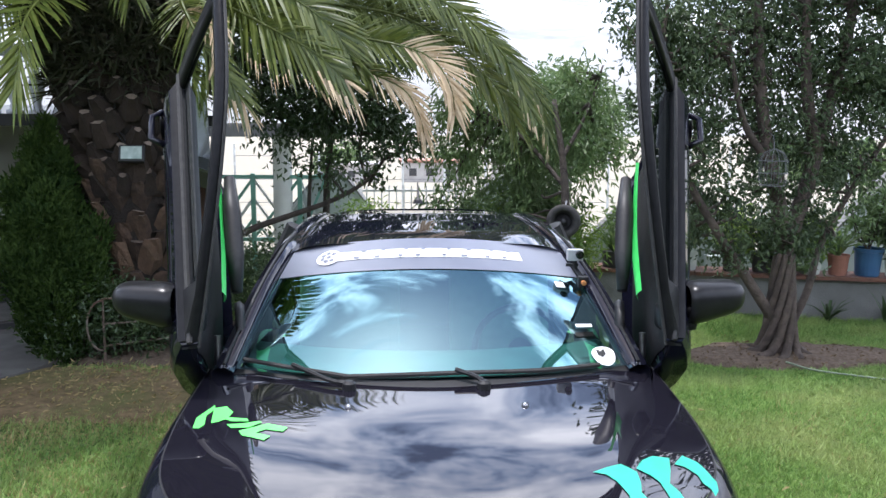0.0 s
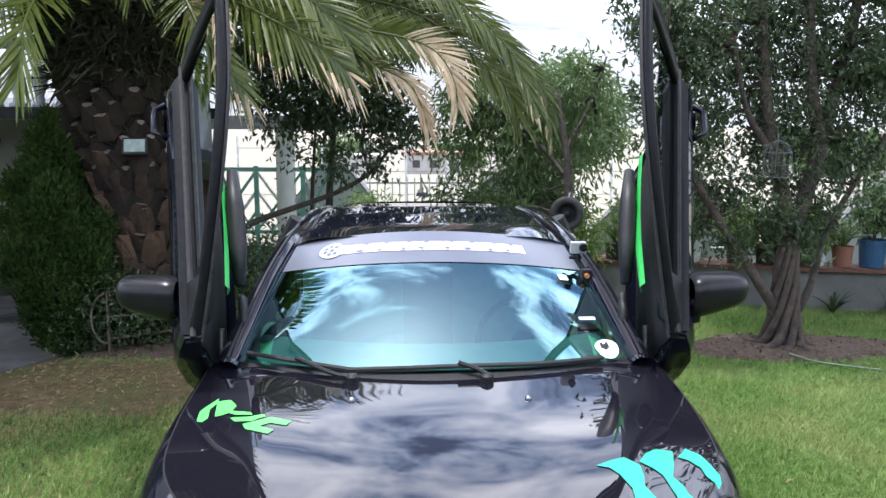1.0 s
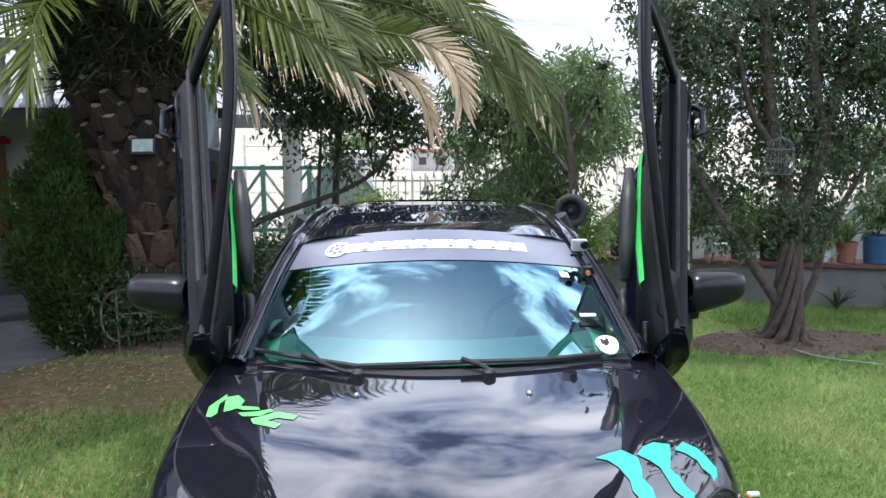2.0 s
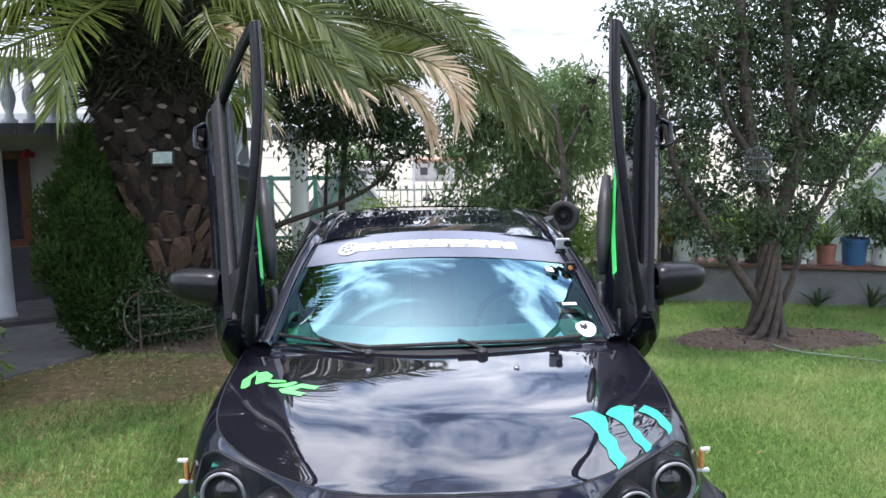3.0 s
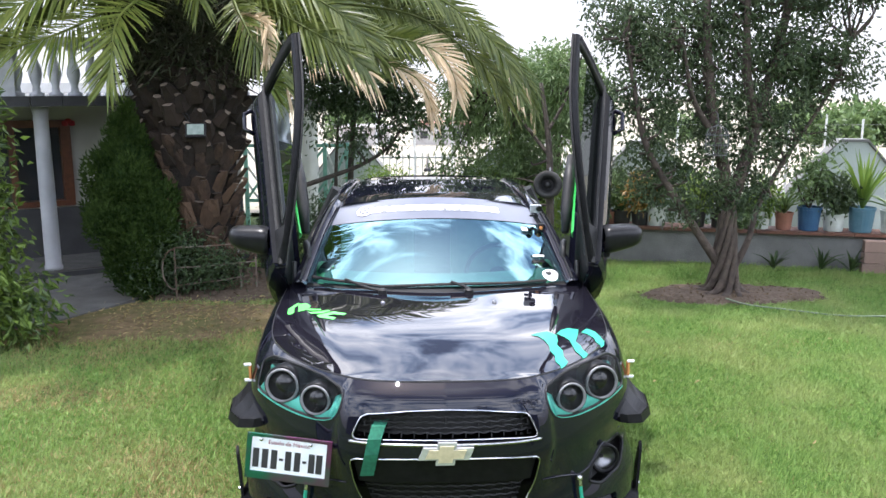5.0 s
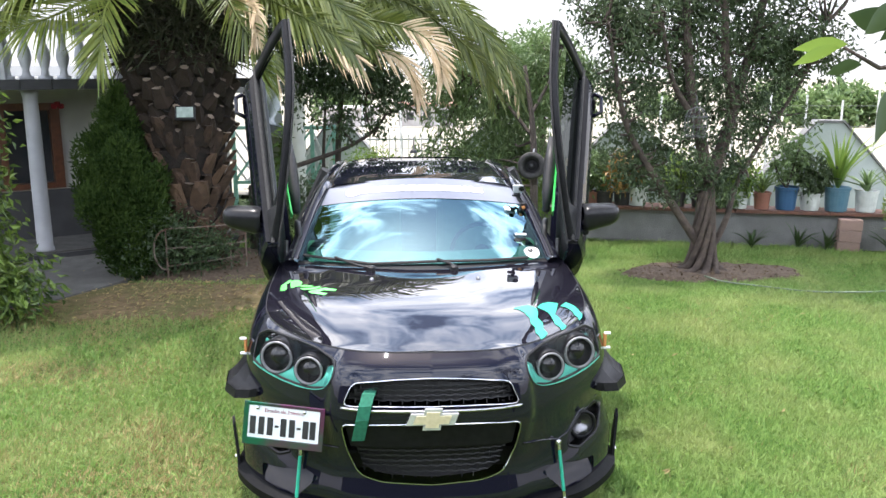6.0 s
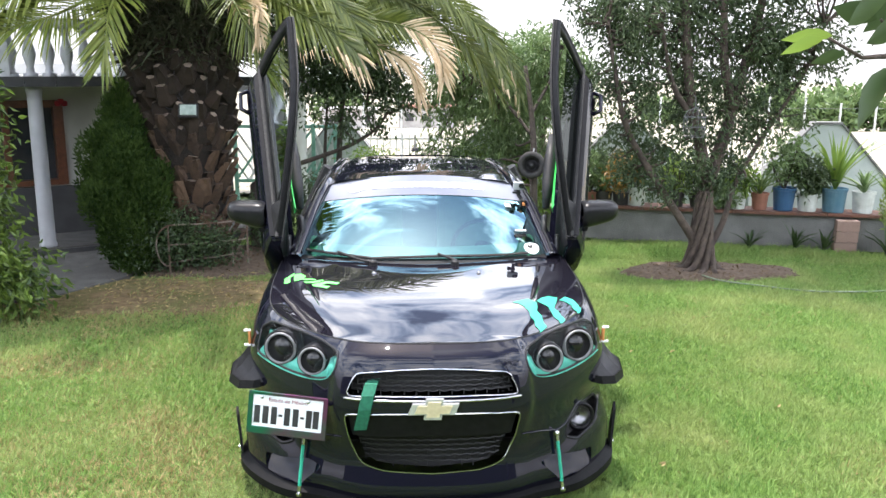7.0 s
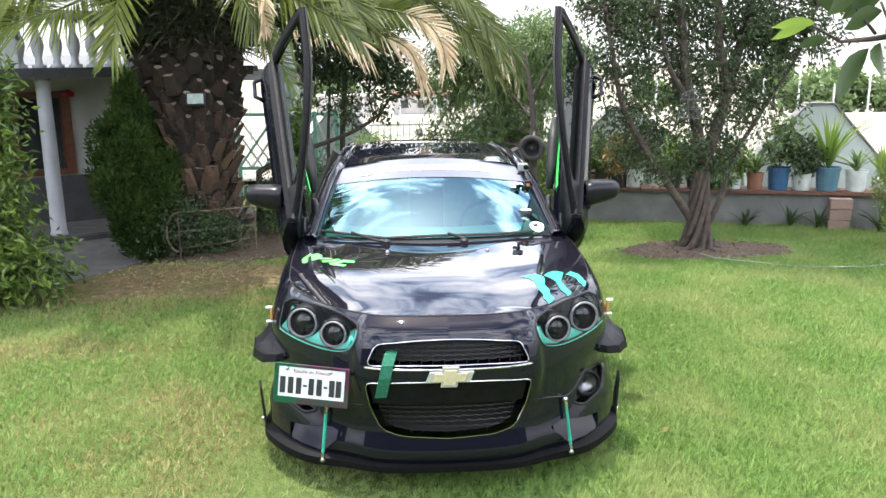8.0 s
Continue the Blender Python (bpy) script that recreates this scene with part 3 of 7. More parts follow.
def swell(x, z):
    """The grille's surround stands proud of the lamps beside it."""
    k = min(1.0, max(0.0, (0.445 - abs(x)) / 0.055))
    f = min(1.0, max(0.0, (z - 0.40) / 0.2)) * min(1.0, max(0.0, (0.86 - z) / 0.05))
    return -0.026 * (k * k * (3 - 2 * k)) * f


def plan_at(s):
    return np.array([np.interp(s, ARC, PLAN[:, 0]), np.interp(s, ARC, PLAN[:, 1])]), np.array([np.interp(s, ARC, TAN[:, 1]), -np.interp(s, ARC, TAN[:, 0])])


TOP_C = np.array(spline([(0.0, 0.851), (0.14, 0.846), (0.30, 0.850), (0.5, 0.866), (0.9, 0.912), (1.34, 0.945)], 60))
HOOD_C = np.array(spline([(0.11, 0.852), (0.2, 0.867), (0.35, 0.889), (0.55, 0.914), (0.8, 0.936), (1.0, 0.951), (1.15, 0.963), (1.34, 0.975)], 60))


def z_top(y):
    return float(np.interp(y, TOP_C[:, 0], TOP_C[:, 1]))


def skin(s, z, deep=0.0):
    """A point of the car's nose and wings: s along the plan from the middle (either sign), height z, deep into the body."""
    p, n = plan_at(abs(s))
    t = (z - 0.14) / (z_top(p[1]) - 0.14)
    tuck = float(np.interp(t, IN_C[:, 0], IN_C[:, 1]))
    if 0.03 < t < 0.5:      # the corners run straight down to the splitter
        tuck += (0.004 - tuck) * min(1.0, max(0.0, (abs(s) - 0.66) / 0.25)) * min(1.0, (t - 0.03) / 0.08) * min(1.0, (0.5 - t) / 0.08)
    if t < 0.5:      # the lower corners bulge out over the splitter
        ease = lambda q: (lambda c: c * c * (3 - 2 * c))(min(1.0, max(0.0, q)))
        tuck -= 0.055 * ease((abs(s) - 0.45) / 0.28) * (1 - ease((abs(s) - 0.98) / 0.3)) * ease((0.5 - t) / 0.26)
    p = p - n * (tuck + swell(p[0], z) + deep)
    return (math.copysign(p[0], s) if abs(s) > 1e-9 else 0.0, p[1], z)


def s_of(x, z):
    """The place along the plan at which the skin at height z has this x."""
    lo, hi = 0.0, ARC[-1]
    for _ in range(40):
        mid = (lo + hi) / 2
        if skin(mid, z)[0] < abs(x):
            lo = mid
        else:
            hi = mid
    return math.copysign(lo, x)


def on_skin(x, z, deep=0.0):
    return skin(s_of(x, z), z, deep)


GRILLE = [(-0.362, 0.655), (-0.318, 0.748), (-0.15, 0.766), (0.0, 0.772), (0.15, 0.766), (0.318, 0.748), (0.362, 0.655), (0.2, 0.664), (-0.2, 0.664)]
INTAKE = [(-0.37, 0.574), (-0.2, 0.588), (0.0, 0.592), (0.2, 0.588), (0.37, 0.574), (0.35, 0.45), (0.305, 0.342), (0.215, 0.316), (0.0, 0.305), (-0.215, 0.316), (-0.305, 0.342), (-0.35, 0.45)]
LAMP = [(0.795, 0.690), (0.772, 0.80), (0.715, 0.836), (0.56, 0.838), (0.47, 0.832), (0.392, 0.806), (0.398, 0.76), (0.428, 0.702), (0.50, 0.683), (0.62, 0.681)]
FOG = [(0.60, 0.37), (0.66, 0.345), (0.76, 0.37), (0.80, 0.44), (0.77, 0.48), (0.68, 0.475), (0.62, 0.43)]
VENT = [(0.475, 0.292), (0.535, 0.315), (0.74, 0.28), (0.74, 0.20), (0.575, 0.185)]


def rounded(poly, r, n=4):
    """An outline with its corners turned by short arcs."""
    out = []
    for i, b in enumerate(poly):
        a, c = poly[i - 1], poly[(i + 1) % len(poly)]
        b2, da, dc = Vector(b), Vector(a) - Vector(b), Vector(c) - Vector(b)
        p, q = b2 + da.normalized() * min(r, da.length * 0.4), b2 + dc.normalized() * min(r, dc.length * 0.4)
        for k in range(n + 1):
            t = k / n
            out.append(tuple(p * (1 - t) ** 2 + b2 * 2 * t * (1 - t) + q * t * t))
    return out


GRILLE, INTAKE = rounded(GRILLE, 0.03), rounded(INTAKE, 0.035)
LAMP, FOG, VENT = rounded(LAMP, 0.02), rounded(FOG, 0.015), rounded(VENT, 0.012, 2)


def s_poly(poly):
    return [(s_of(x, z), z) for x, z in poly]


HOLES = [s_poly(GRILLE), s_poly(INTAKE), s_poly(LAMP), [(-s, z) for s, z in s_poly(LAMP)], s_poly(FOG), [(-s, z) for s, z in s_poly(FOG)],
         s_poly(VENT), [(-s, z) for s, z in s_poly(VENT)]]


def trimmed(points, border, holes, place, cell):
    """A sheet over plan points (a, b), cut to a border and round holes, set in space by place(a, b)."""
    pts, edges = [], []
    for loop in [border] + holes:
        k0 = len(pts)
        for (x0, z0), (x1, z1) in zip(loop, loop[1:] + loop[:1]):
            n = max(1, int(math.hypot(x1 - x0, z1 - z0) / cell))
            pts += [(x0 + (x1 - x0) * k / n, z0 + (z1 - z0) * k / n) for k in range(n)]
        edges += [(i, i + 1) for i in range(k0, len(pts) - 1)] + [(len(pts) - 1, k0)]
    rim = np.array(pts)
    P = np.array(points)
    near = np.zeros(len(P), bool)
    for i in range(0, len(rim), 200):
        near |= (((P[:, None, :] - rim[None, i:i + 200, :]) ** 2).sum(2) < (0.4 * cell) ** 2).any(1)
    pts += [tuple(p) for p in P[~near]]
    v, _, f, _, _, _ = delaunay_2d_cdt([Vector(p) for p in pts], edges, [], 0, 1e-6)
    keep = []
    for t in f:
        a, b = sum(v[i].x for i in t) / len(t), sum(v[i].y for i in t) / len(t)
        if inside(a, b, border) and not any(inside(a, b, h) for h in holes):
            keep.append(t)
    return [place(p.x, p.y) for p in v], keep


S_END = ARC[-1]
S_COLS = np.linspace(-S_END, S_END, 281)
nose_points, ARCH = [], []
for s in S_COLS[1:-1]:
    top_z = z_top(plan_at(abs(s))[0][1])
    nose_points += [(float(s), 0.14 + (top_z - 0.14) * j / 90) for j in range(1, 90)]
nose_border = [(float(s), 0.14) for s in S_COLS] + [(float(s), z_top(plan_at(abs(s))[0][1])) for s in S_COLS[::-1]]
for sg in (1, -1):
    arch = []
    for a in np.linspace(0, 2 * math.pi, 49)[:-1]:
        y, z = 0.86 + 0.345 * math.cos(a), 0.31 + 0.345 * math.sin(a)
        arch.append((sg * float(np.interp(y, PLAN[:, 1], ARC)), max(0.12, z)))
    ARCH.append(arch)
part("front_bumper", trimmed(nose_points, nose_border, HOLES + ARCH, skin, 0.010), PAINT, car, "gloss black bumper and wings", smooth=True)


def outline(poly, r, deep=0.0, closed=True, per=6, n=6):
    P = [on_skin(x, z, deep) for x, z in poly]
    if closed:
        pts = spline(P + P[:1], per)
    else:
        pts = spline(P, per)
    return tube(pts, r, n, caps=not closed)


def straight(poly, r, deep=0.0, closed=True, n=6):
    """Follows the straight sides of an outline along the skin."""
    pts, q = [], poly + (poly[:1] if closed else [])
    for (x0, z0), (x1, z1) in zip(q, q[1:]):
        m = max(1, int(math.hypot(x1 - x0, z1 - z0) / 0.015))
        for k in range(m):
            pts.append(on_skin(x0 + (x1 - x0) * k / m, z0 + (z1 - z0) * k / m, deep))
    pts.append(on_skin(*q[-1], deep))
    return tube(pts, r, n)


def patch(poly, deep, nu=40, nv=14, thick=0.0):
    """A sheet that fills an outline, set back from the skin; deep may grow with height."""
    xs, zs = [p[0] for p in poly], [p[1] for p in poly]
    x0, x1, z0, z1 = min(xs), max(xs), min(zs), max(zs)
    back = deep if callable(deep) else (lambda z: deep)
    pts = [(x0 + (x1 - x0) * i / nu, z0 + (z1 - z0) * j / nv) for i in range(1, nu) for j in range(1, nv)]
    pts = [p for p in pts if inside(*p, poly)]
    return trimmed(pts, poly, [], lambda x, z: on_skin(x, z, back(z)), (x1 - x0) / nu)


def band(line, half, deep=-0.004, thick=0.006):
    """A flat strip along a line on the skin, half wide up and down."""
    vs, fs = [], []
    for x, z in line:
        vs += [on_skin(x, z - half, deep), on_skin(x, z + half, deep), on_skin(x, z + half, deep + thick), on_skin(x, z - half, deep + thick)]
    for i in range(len(line) - 1):
        for k in range(4):
            a, b = i * 4 + k, i * 4 + (k + 1) % 4
            fs.append((a, b, b + 4, a + 4))
    return vs, fs


def line(p, q, n=24):
    return [(p[0] + (q[0] - p[0]) * k / n, p[1] + (q[1] - p[1]) * k / n) for k in range(n + 1)]


# upper grille
def grow(poly, k):
    cx, cz = sum(p[0] for p in poly) / len(poly), sum(p[1] for p in poly) / len(poly)
    return [(cx + (x - cx) * k, cz + (z - cz) * k) for x, z in poly]


part("grille_back", patch(grow(GRILLE, 1.04), 0.07), BLACK, car, smooth=True)
part("grille_surround", straight(GRILLE, 0.0032, -0.001), CHROME, car, "thin chrome grille surround")
part("grille_bar", tube([on_skin(x, z, -0.004) for x, z in line((-0.366, 0.646), (0.366, 0.646), 40)], 0.0062, 10), CHROME, car, "bright chrome grille bar", smooth=True)


def mesh_insert(poly, rows, pitch, deep):
    """Honeycomb slats: level bars with short ribs between them, set brickwise."""
    z0, z1 = min(p[1] for p in poly), max(p[1] for p in poly)
    geos = []
    step = (z1 - z0) / rows
    for i in range(rows + 1):
        z = z0 + step * i
        run = []
        for k in range(121):
            x = -0.37 + 0.74 * k / 120
            zz = z + 0.0028 * math.cos(x / pitch * 2 * math.pi + (math.pi if i % 2 else 0))
            if inside(x, zz, poly):
                run.append(on_skin(x, zz, deep))
            elif len(run) > 1:
                geos.append(tube(run, 0.0038, 4)); run = []
            else:
                run = []
        if len(run) > 1:
            geos.append(tube(run, 0.0038, 4))
        if i < rows:
            k = 0
            x = -0.37 + (pitch / 2 if i % 2 else 0)
            while x < 0.37:
                if inside(x, z + step * 0.5, poly):
                    geos.append(tube([on_skin(x, z, deep), on_skin(x, z + step, deep)], 0.0034, 4))
                x += pitch
    return join(*geos)


part("grille_mesh", mesh_insert(GRILLE, 6, 0.050, 0.035), BLACK, car, "black honeycomb mesh")
part("intake_back", patch(grow(INTAKE, 1.03), 0.08), BLACK, car, smooth=True)
LOWER = [(-0.335, 0.462), (0.335, 0.462), (0.302, 0.350), (0.21, 0.324), (0, 0.313), (-0.21, 0.324), (-0.302, 0.350)]
UPPER = [(-0.362, 0.570), (0.0, 0.587), (0.362, 0.570), (0.342, 0.462), (0.0, 0.474), (-0.342, 0.462)]
part("intake_panel", patch(UPPER, 0.018, 50, 10), SATIN, car, "flat satin black panel", smooth=True)
part("intake_mesh", mesh_insert(LOWER, 6, 0.050, 0.045), BLACK, car, "black honeycomb mesh")
part("intake_surround", straight(INTAKE, 0.0032, -0.001), CHROME, car, "thin chrome intake surround")

# emblem: a cross-shaped badge in gold with a bright rim
def badge(k, deep, thick):
    sh = [(-0.105, -0.024), (-0.085, 0.024), (-0.034, 0.024), (-0.030, 0.046), (0.042, 0.046), (0.038, 0.024), (0.105, 0.024), (0.088, -0.024), (0.036, -0.024), (0.032, -0.046), (-0.040, -0.046), (-0.036, -0.024)]
    pts = [(x * k, z * k) for x, z in sh]
    n = len(pts)
    vs = [(x, -0.030 - deep, 0.618 + z) for x, z in pts] + [(x, -0.030 - deep - thick, 0.618 + z * 0.96) for x, z in pts]
    fs = [(0, 1, 2, 11), (2, 3, 4, 5), (2, 5, 8, 11), (5, 6, 7, 8), (8, 9, 10, 11)]
    front = [tuple(i + n for i in f) for f in fs]
    return vs, front + [tuple(reversed(f)) for f in fs] + [(i, (i + 1) % n, n + (i + 1) % n, n + i) for i in range(n)]


emblem = part("emblem", badge(1.0, 0.0, 0.012), material("bright_badge_rim", (0.62, 0.62, 0.63), (0.5, 0.5, 0.52), rough=0.22, metal=0.55, scale=40), car, "chrome rimmed badge")
part("emblem_face", badge(0.74, 0.010, 0.006), GOLD, emblem, "gold badge face")


# headlamps
def headlamp(side):
    lamp = part("headlamp", patch([(x * side, z) for x, z in LAMP], 0.095, 30, 12), BLACK, car, "black headlamp with two pale halo rings", smooth=True)
    f = lambda pts: [(x * side, z) for x, z in pts]
    # walls of the housing
    L = LAMP + LAMP[:1]
    vs, fs = [], []
    for x, z in L:
        vs += [on_skin(x * side, z, 0.0), on_skin(x * side, z, 0.095)]
    for i in range(len(L) - 1):
        fs.append((2 * i, 2 * i + 2, 2 * i + 3, 2 * i + 1))
    part("housing", (vs, fs), BLACK, lamp)
    part("gasket", straight(f(LAMP), 0.006, 0.002), BLACK, lamp)
    low = [(0.788, 0.700), (0.70, 0.692), (0.62, 0.690), (0.53, 0.692), (0.455, 0.706), (0.422, 0.735), (0.408, 0.775), (0.402, 0.80)]
    pts = spline([(x, 0, z) for x, z in low], 5)
    vs, fs = [], []
    for i, p in enumerate(pts):
        x, z = p[0], p[2]
        up = 0.046 if i < len(pts) * 0.62 else 0.016
        dx = 0.0 if i < len(pts) * 0.55 else 0.018
        vs += [on_skin(x * side, z - 0.015, -0.006), on_skin((x + dx) * side, z + up, 0.060), on_skin((x + dx) * side, z + up, 0.075), on_skin(x * side, z - 0.015, 0.02)]
    for i in range(len(pts) - 1):
        for k in range(4):
            a, b = i * 4 + k, i * 4 + (k + 1) % 4
            fs.append((a, b, b + 4, a + 4))
    part("eyelid", (vs, fs), MINT, lamp, "teal lower lamp trim", smooth=True)
    for cx, cy, cz, r in ((0.652, 0.365, 0.757, 0.066), (0.500, 0.222, 0.747, 0.056)):
        ax = Vector((0.22 * side, -1, 0.10)).normalized()
        at = Vector((cx * side, cy, cz))
        bowl = lathe([(r * 1.2, -0.05), (r * 1.24, 0.030), (r * 1.17, 0.042), (r * 1.08, 0.042), (r * 1.05, -0.05)], 36, at, ax, False)
        part("shroud", bowl, SATIN, lamp, smooth=True)
        ring = lathe([(r * 1.09, 0.036), (r * 1.08, 0.047), (r * 1.00, 0.050), (r * 0.93, 0.045), (r * 0.91, 0.030)], 36, at, ax, False)
        part("halo_ring", ring, RING, lamp, "pale halo ring", smooth=True)
        eye = lathe([(r * 0.96, 0.040), (r * 0.90, 0.014), (r * 0.72, 0.004), (r * 0.5, -0.002), (r * 0.46, 0.004), (r * 0.40, 0.024), (r * 0.22, 0.036), (0.0005, 0.04)], 28, at, ax)
        part("projector", eye, PROJ, lamp, smooth=True)
    sig = part("reflector", lathe([(0.004, -0.01), (0.02, 0.002), (0.032, 0.018)], 16, on_skin(0.742 * side, 0.775, 0.05), (0.5 * side, -1, 0.1), False), CHROME, lamp, smooth=True)
    part("lamp_lens", patch([(x * side, z) for x, z in LAMP], 0.002, 34, 12), LENS, lamp, "clear lens", smooth=True)
    bpy.data.objects[lamp.children[-1].name].visible_shadow = False


headlamp(1)
headlamp(-1)


def fog(side):
    back = part("fog_lamp", patch([(x * side, z) for x, z in FOG], 0.055, 20, 10), BLACK, car, "round clear fog lamp in a black recess", smooth=True)
    part("fog_bezel", straight([(x * side, z) for x, z in FOG], 0.008, 0.004), SATIN, back)
    at = Vector(on_skin(0.705 * side, 0.418, 0.026))
    ax = (0.25 * side, -1, 0.05)
    part("fog_ring", lathe([(0.062, -0.02), (0.066, 0.02), (0.058, 0.026), (0.05, 0.012)], 24, at, ax, False), SATIN, back, smooth=True)
    part("fog_bowl", lathe([(0.01, -0.015), (0.035, -0.005), (0.05, 0.014)], 24, at, ax, False), STEEL, back, smooth=True)
    part("fog_glass", lathe([(0.05, 0.015), (0.03, 0.024), (0.0005, 0.028)], 24, at, ax, False), LENS, back, smooth=True)
    # a flat panel let into the bumper, leaning back at its top
    c = [Vector(on_skin(x * side, z, 0.004 + 0.25 * (z - 0.185))) for x, z in VENT]
    nrm = (c[7] - c[1]).cross(c[13] - c[1]).normalized()
    flat = [p - Vector((0, nrm.dot(p - c[0]) / nrm.y, 0)) for p in c]
    vent = part("vent", (flat, [tuple(range(len(flat)))]), PAINT, car, "recessed bumper vent")
    L = VENT + VENT[:1]
    vs, fs = [], []
    for (x0, z0), (x1, z1) in zip(L, L[1:]):
        for k in range(6):
            x, z = x0 + (x1 - x0) * k / 6, z0 + (z1 - z0) * k / 6
            vs += [on_skin(x * side, z, -0.001), on_skin(x * side, z, 0.032)]
    m = len(vs) // 2
    fs = [(2 * i, 2 * ((i + 1) % m), 2 * ((i + 1) % m) + 1, 2 * i + 1) for i in range(m)]
    part("vent_edge", (vs, fs), PAINT, vent, smooth=True)


fog(1)
fog(-1)
for side in (1, -1):
    part("crease", tube([on_skin(x * side, z, -0.001) for x, z in ((0.385, 0.452), (0.47, 0.435), (0.555, 0.412), (0.60, 0.425), (0.66, 0.485), (0.78, 0.50))], 0.004, 6), PAINT, car, smooth=True)

# splitter with end plates and teal struts
def splitter():
    """A lip that follows the foot of the bumper, a hand's breadth proud at the corners."""
    s_end = float(np.interp(0.72, PLAN[:, 1], ARC))
    vs, fs = [], []
    for k in range(81):
        s = (2 * k / 80 - 1) * s_end
        _, n = plan_at(abs(s))
        foot, inner = skin(s, 0.19), skin(s, 0.19, 0.05)
        out = 0.012 + 0.026 * min(1.0, (abs(s) / 0.8) ** 2)
        x, y = foot[0] + math.copysign(n[0], s) * out, foot[1] + n[1] * out
        lift = 0.020 * max(0.0, 1 - (abs(s) / 0.62) ** 2)
        vs += [(x, y, 0.126 + lift), (x, y, 0.162 + lift * 0.6), (inner[0], inner[1], 0.205), (inner[0], inner[1], 0.132 + lift)]
    for i in range(80):
        for k in range(4):
            a, b = i * 4 + k, i * 4 + (k + 1) % 4
            fs.append((a, b, b + 4, a + 4))
    return vs, fs


split = part("splitter", splitter(), MATTE, car, "black front splitter close to the grass", smooth=False)
for side in (1, -1):
    vs = [(0.885, 0.50, 0.11), (0.935, 0.72, 0.11), (0.945, 0.74, 0.20), (0.938, 0.66, 0.35), (0.925, 0.60, 0.33), (0.900, 0.54, 0.20)]
    vs = [(x * side, y, z) for x, y, z in vs] + [((x - 0.012) * side, y, z) for x, y, z in vs]
    fs = [(0, 1, 2, 3, 4, 5), (11, 10, 9, 8, 7, 6)] + [(i, (i + 1) % 6, 6 + (i + 1) % 6, 6 + i) for i in range(6)]
    part("end_plate", (vs, fs), MATTE, split)
    part("screw", lathe([(0.009, 0), (0.009, 0.008), (0.0005, 0.012)], 10, (0.918 * side, 0.62, 0.16), (side, -0.2, 0)), CHROME, split)
    a, b = Vector(on_skin(0.54 * side, 0.41, -0.018)), Vector((0.575 * side, 0.120, 0.170))
    rod = part("strut", tube([a, b], 0.0075, 8), TEAL, car, "thin teal splitter strut")
    for e, d in ((a, 1), (b, -1)):
        part("strut_end", join(tube([e, e + (b - a).normalized() * 0.035 * d], 0.0085, 8), lathe([(0.0005, -0.012), (0.012, -0.006), (0.012, 0.006), (0.0005, 0.012)], 10, e, (0, -1, 0))), CHROME, rod)
    # canard
    rim = np.array([(0.765, 0.44, 0.574), (0.800, 0.440, 0.568), (0.872, 0.475, 0.556), (0.930, 0.56, 0.560), (0.938, 0.66, 0.582)])
    root = np.array([on_skin(x, z, 0.006) for x, z in ((0.735, 0.578), (0.775, 0.596), (0.815, 0.624), (0.848, 0.654), (0.866, 0.672))])
    n = len(rim)

    def wing(u, v, low=0.0):
        p = root[round(u * (n - 1))] * (1 - v) + rim[round(u * (n - 1))] * v
        return (p[0] * side, p[1], p[2] - 0.018 * math.sin(math.pi * v) * u - low)

    can = part("canard", join(grid(wing, n - 1, 8), grid(lambda u, v: wing(u, v, 0.012), n - 1, 8)), SATIN, car, "black bumper canard")
    lipv = []
    for x, y, z in rim:
        lipv += [((x + 0.004) * side, y - 0.004, z + 0.002), ((x + 0.012) * side, y - 0.010, z - 0.036), ((x + 0.002) * side, y, z - 0.036), ((x - 0.006) * side, y + 0.008, z - 0.014)]
    lf = [(i * 4 + k, i * 4 + (k + 1) % 4, i * 4 + 4 + (k + 1) % 4, i * 4 + 4 + k) for i in range(n - 1) for k in range(4)] + [(0, 1, 2, 3), (4 * n - 1, 4 * n - 2, 4 * n - 3, 4 * n - 4)]
    part("canard_lip", (lipv, lf), SATIN, can)
    # side marker with bright clips
    m = Vector(on_skin(0.838 * side, 0.715, -0.012))
    mk = part("side_marker", box(m, (0.012, 0.026, 0.062), 0.004), AMBER, car, "amber side marker with white clips")
    for dz in (-0.036, 0.036):
        part("clip", box(m + Vector((0.010 * side, -0.006, dz)), (0.032, 0.015, 0.011), 0.004), WHITE_VINYL, mk, "white clip")

# number plate with its frame, tilted on the bumper; its writing stays as bars
plate_at = Matrix.Translation((-0.605, 0.075, 0.556)) @ Euler((radians(-8), radians(4.5), radians(-8))).to_matrix().to_4x4()


def flat_box(cx, cz, sx, sz, y, thick, bevel=0.0):
    v, f = box((cx, y, cz), (sx, thick, sz), bevel)
    return [tuple(plate_at @ Vector(p)) for p in v], f


number_plate = part("number_plate", flat_box(0, 0, 0.305, 0.155, 0, 0.004, 0.0015), PLATE_W, car, "pale metal number plate in a coloured frame")
part("plate_frame", join(flat_box(0, -0.077, 0.335, 0.030, -0.002, 0.010, 0.002), flat_box(0, 0.080, 0.335, 0.014, -0.002, 0.010, 0.002),
                         flat_box(0.158, 0, 0.020, 0.160, -0.002, 0.0101, 0.002), flat_box(-0.158, 0, 0.020, 0.160, -0.002, 0.0101, 0.002)), PLATE_F, number_plate, "iridescent plate frame")
for k, x in enumerate((-0.128, -0.092, -0.056, 0.0, 0.036, 0.092, 0.122)):
    part("character_bar", flat_box(x, -0.010, 0.024, 0.074, -0.003, 0.003), PLATE_T, number_plate)
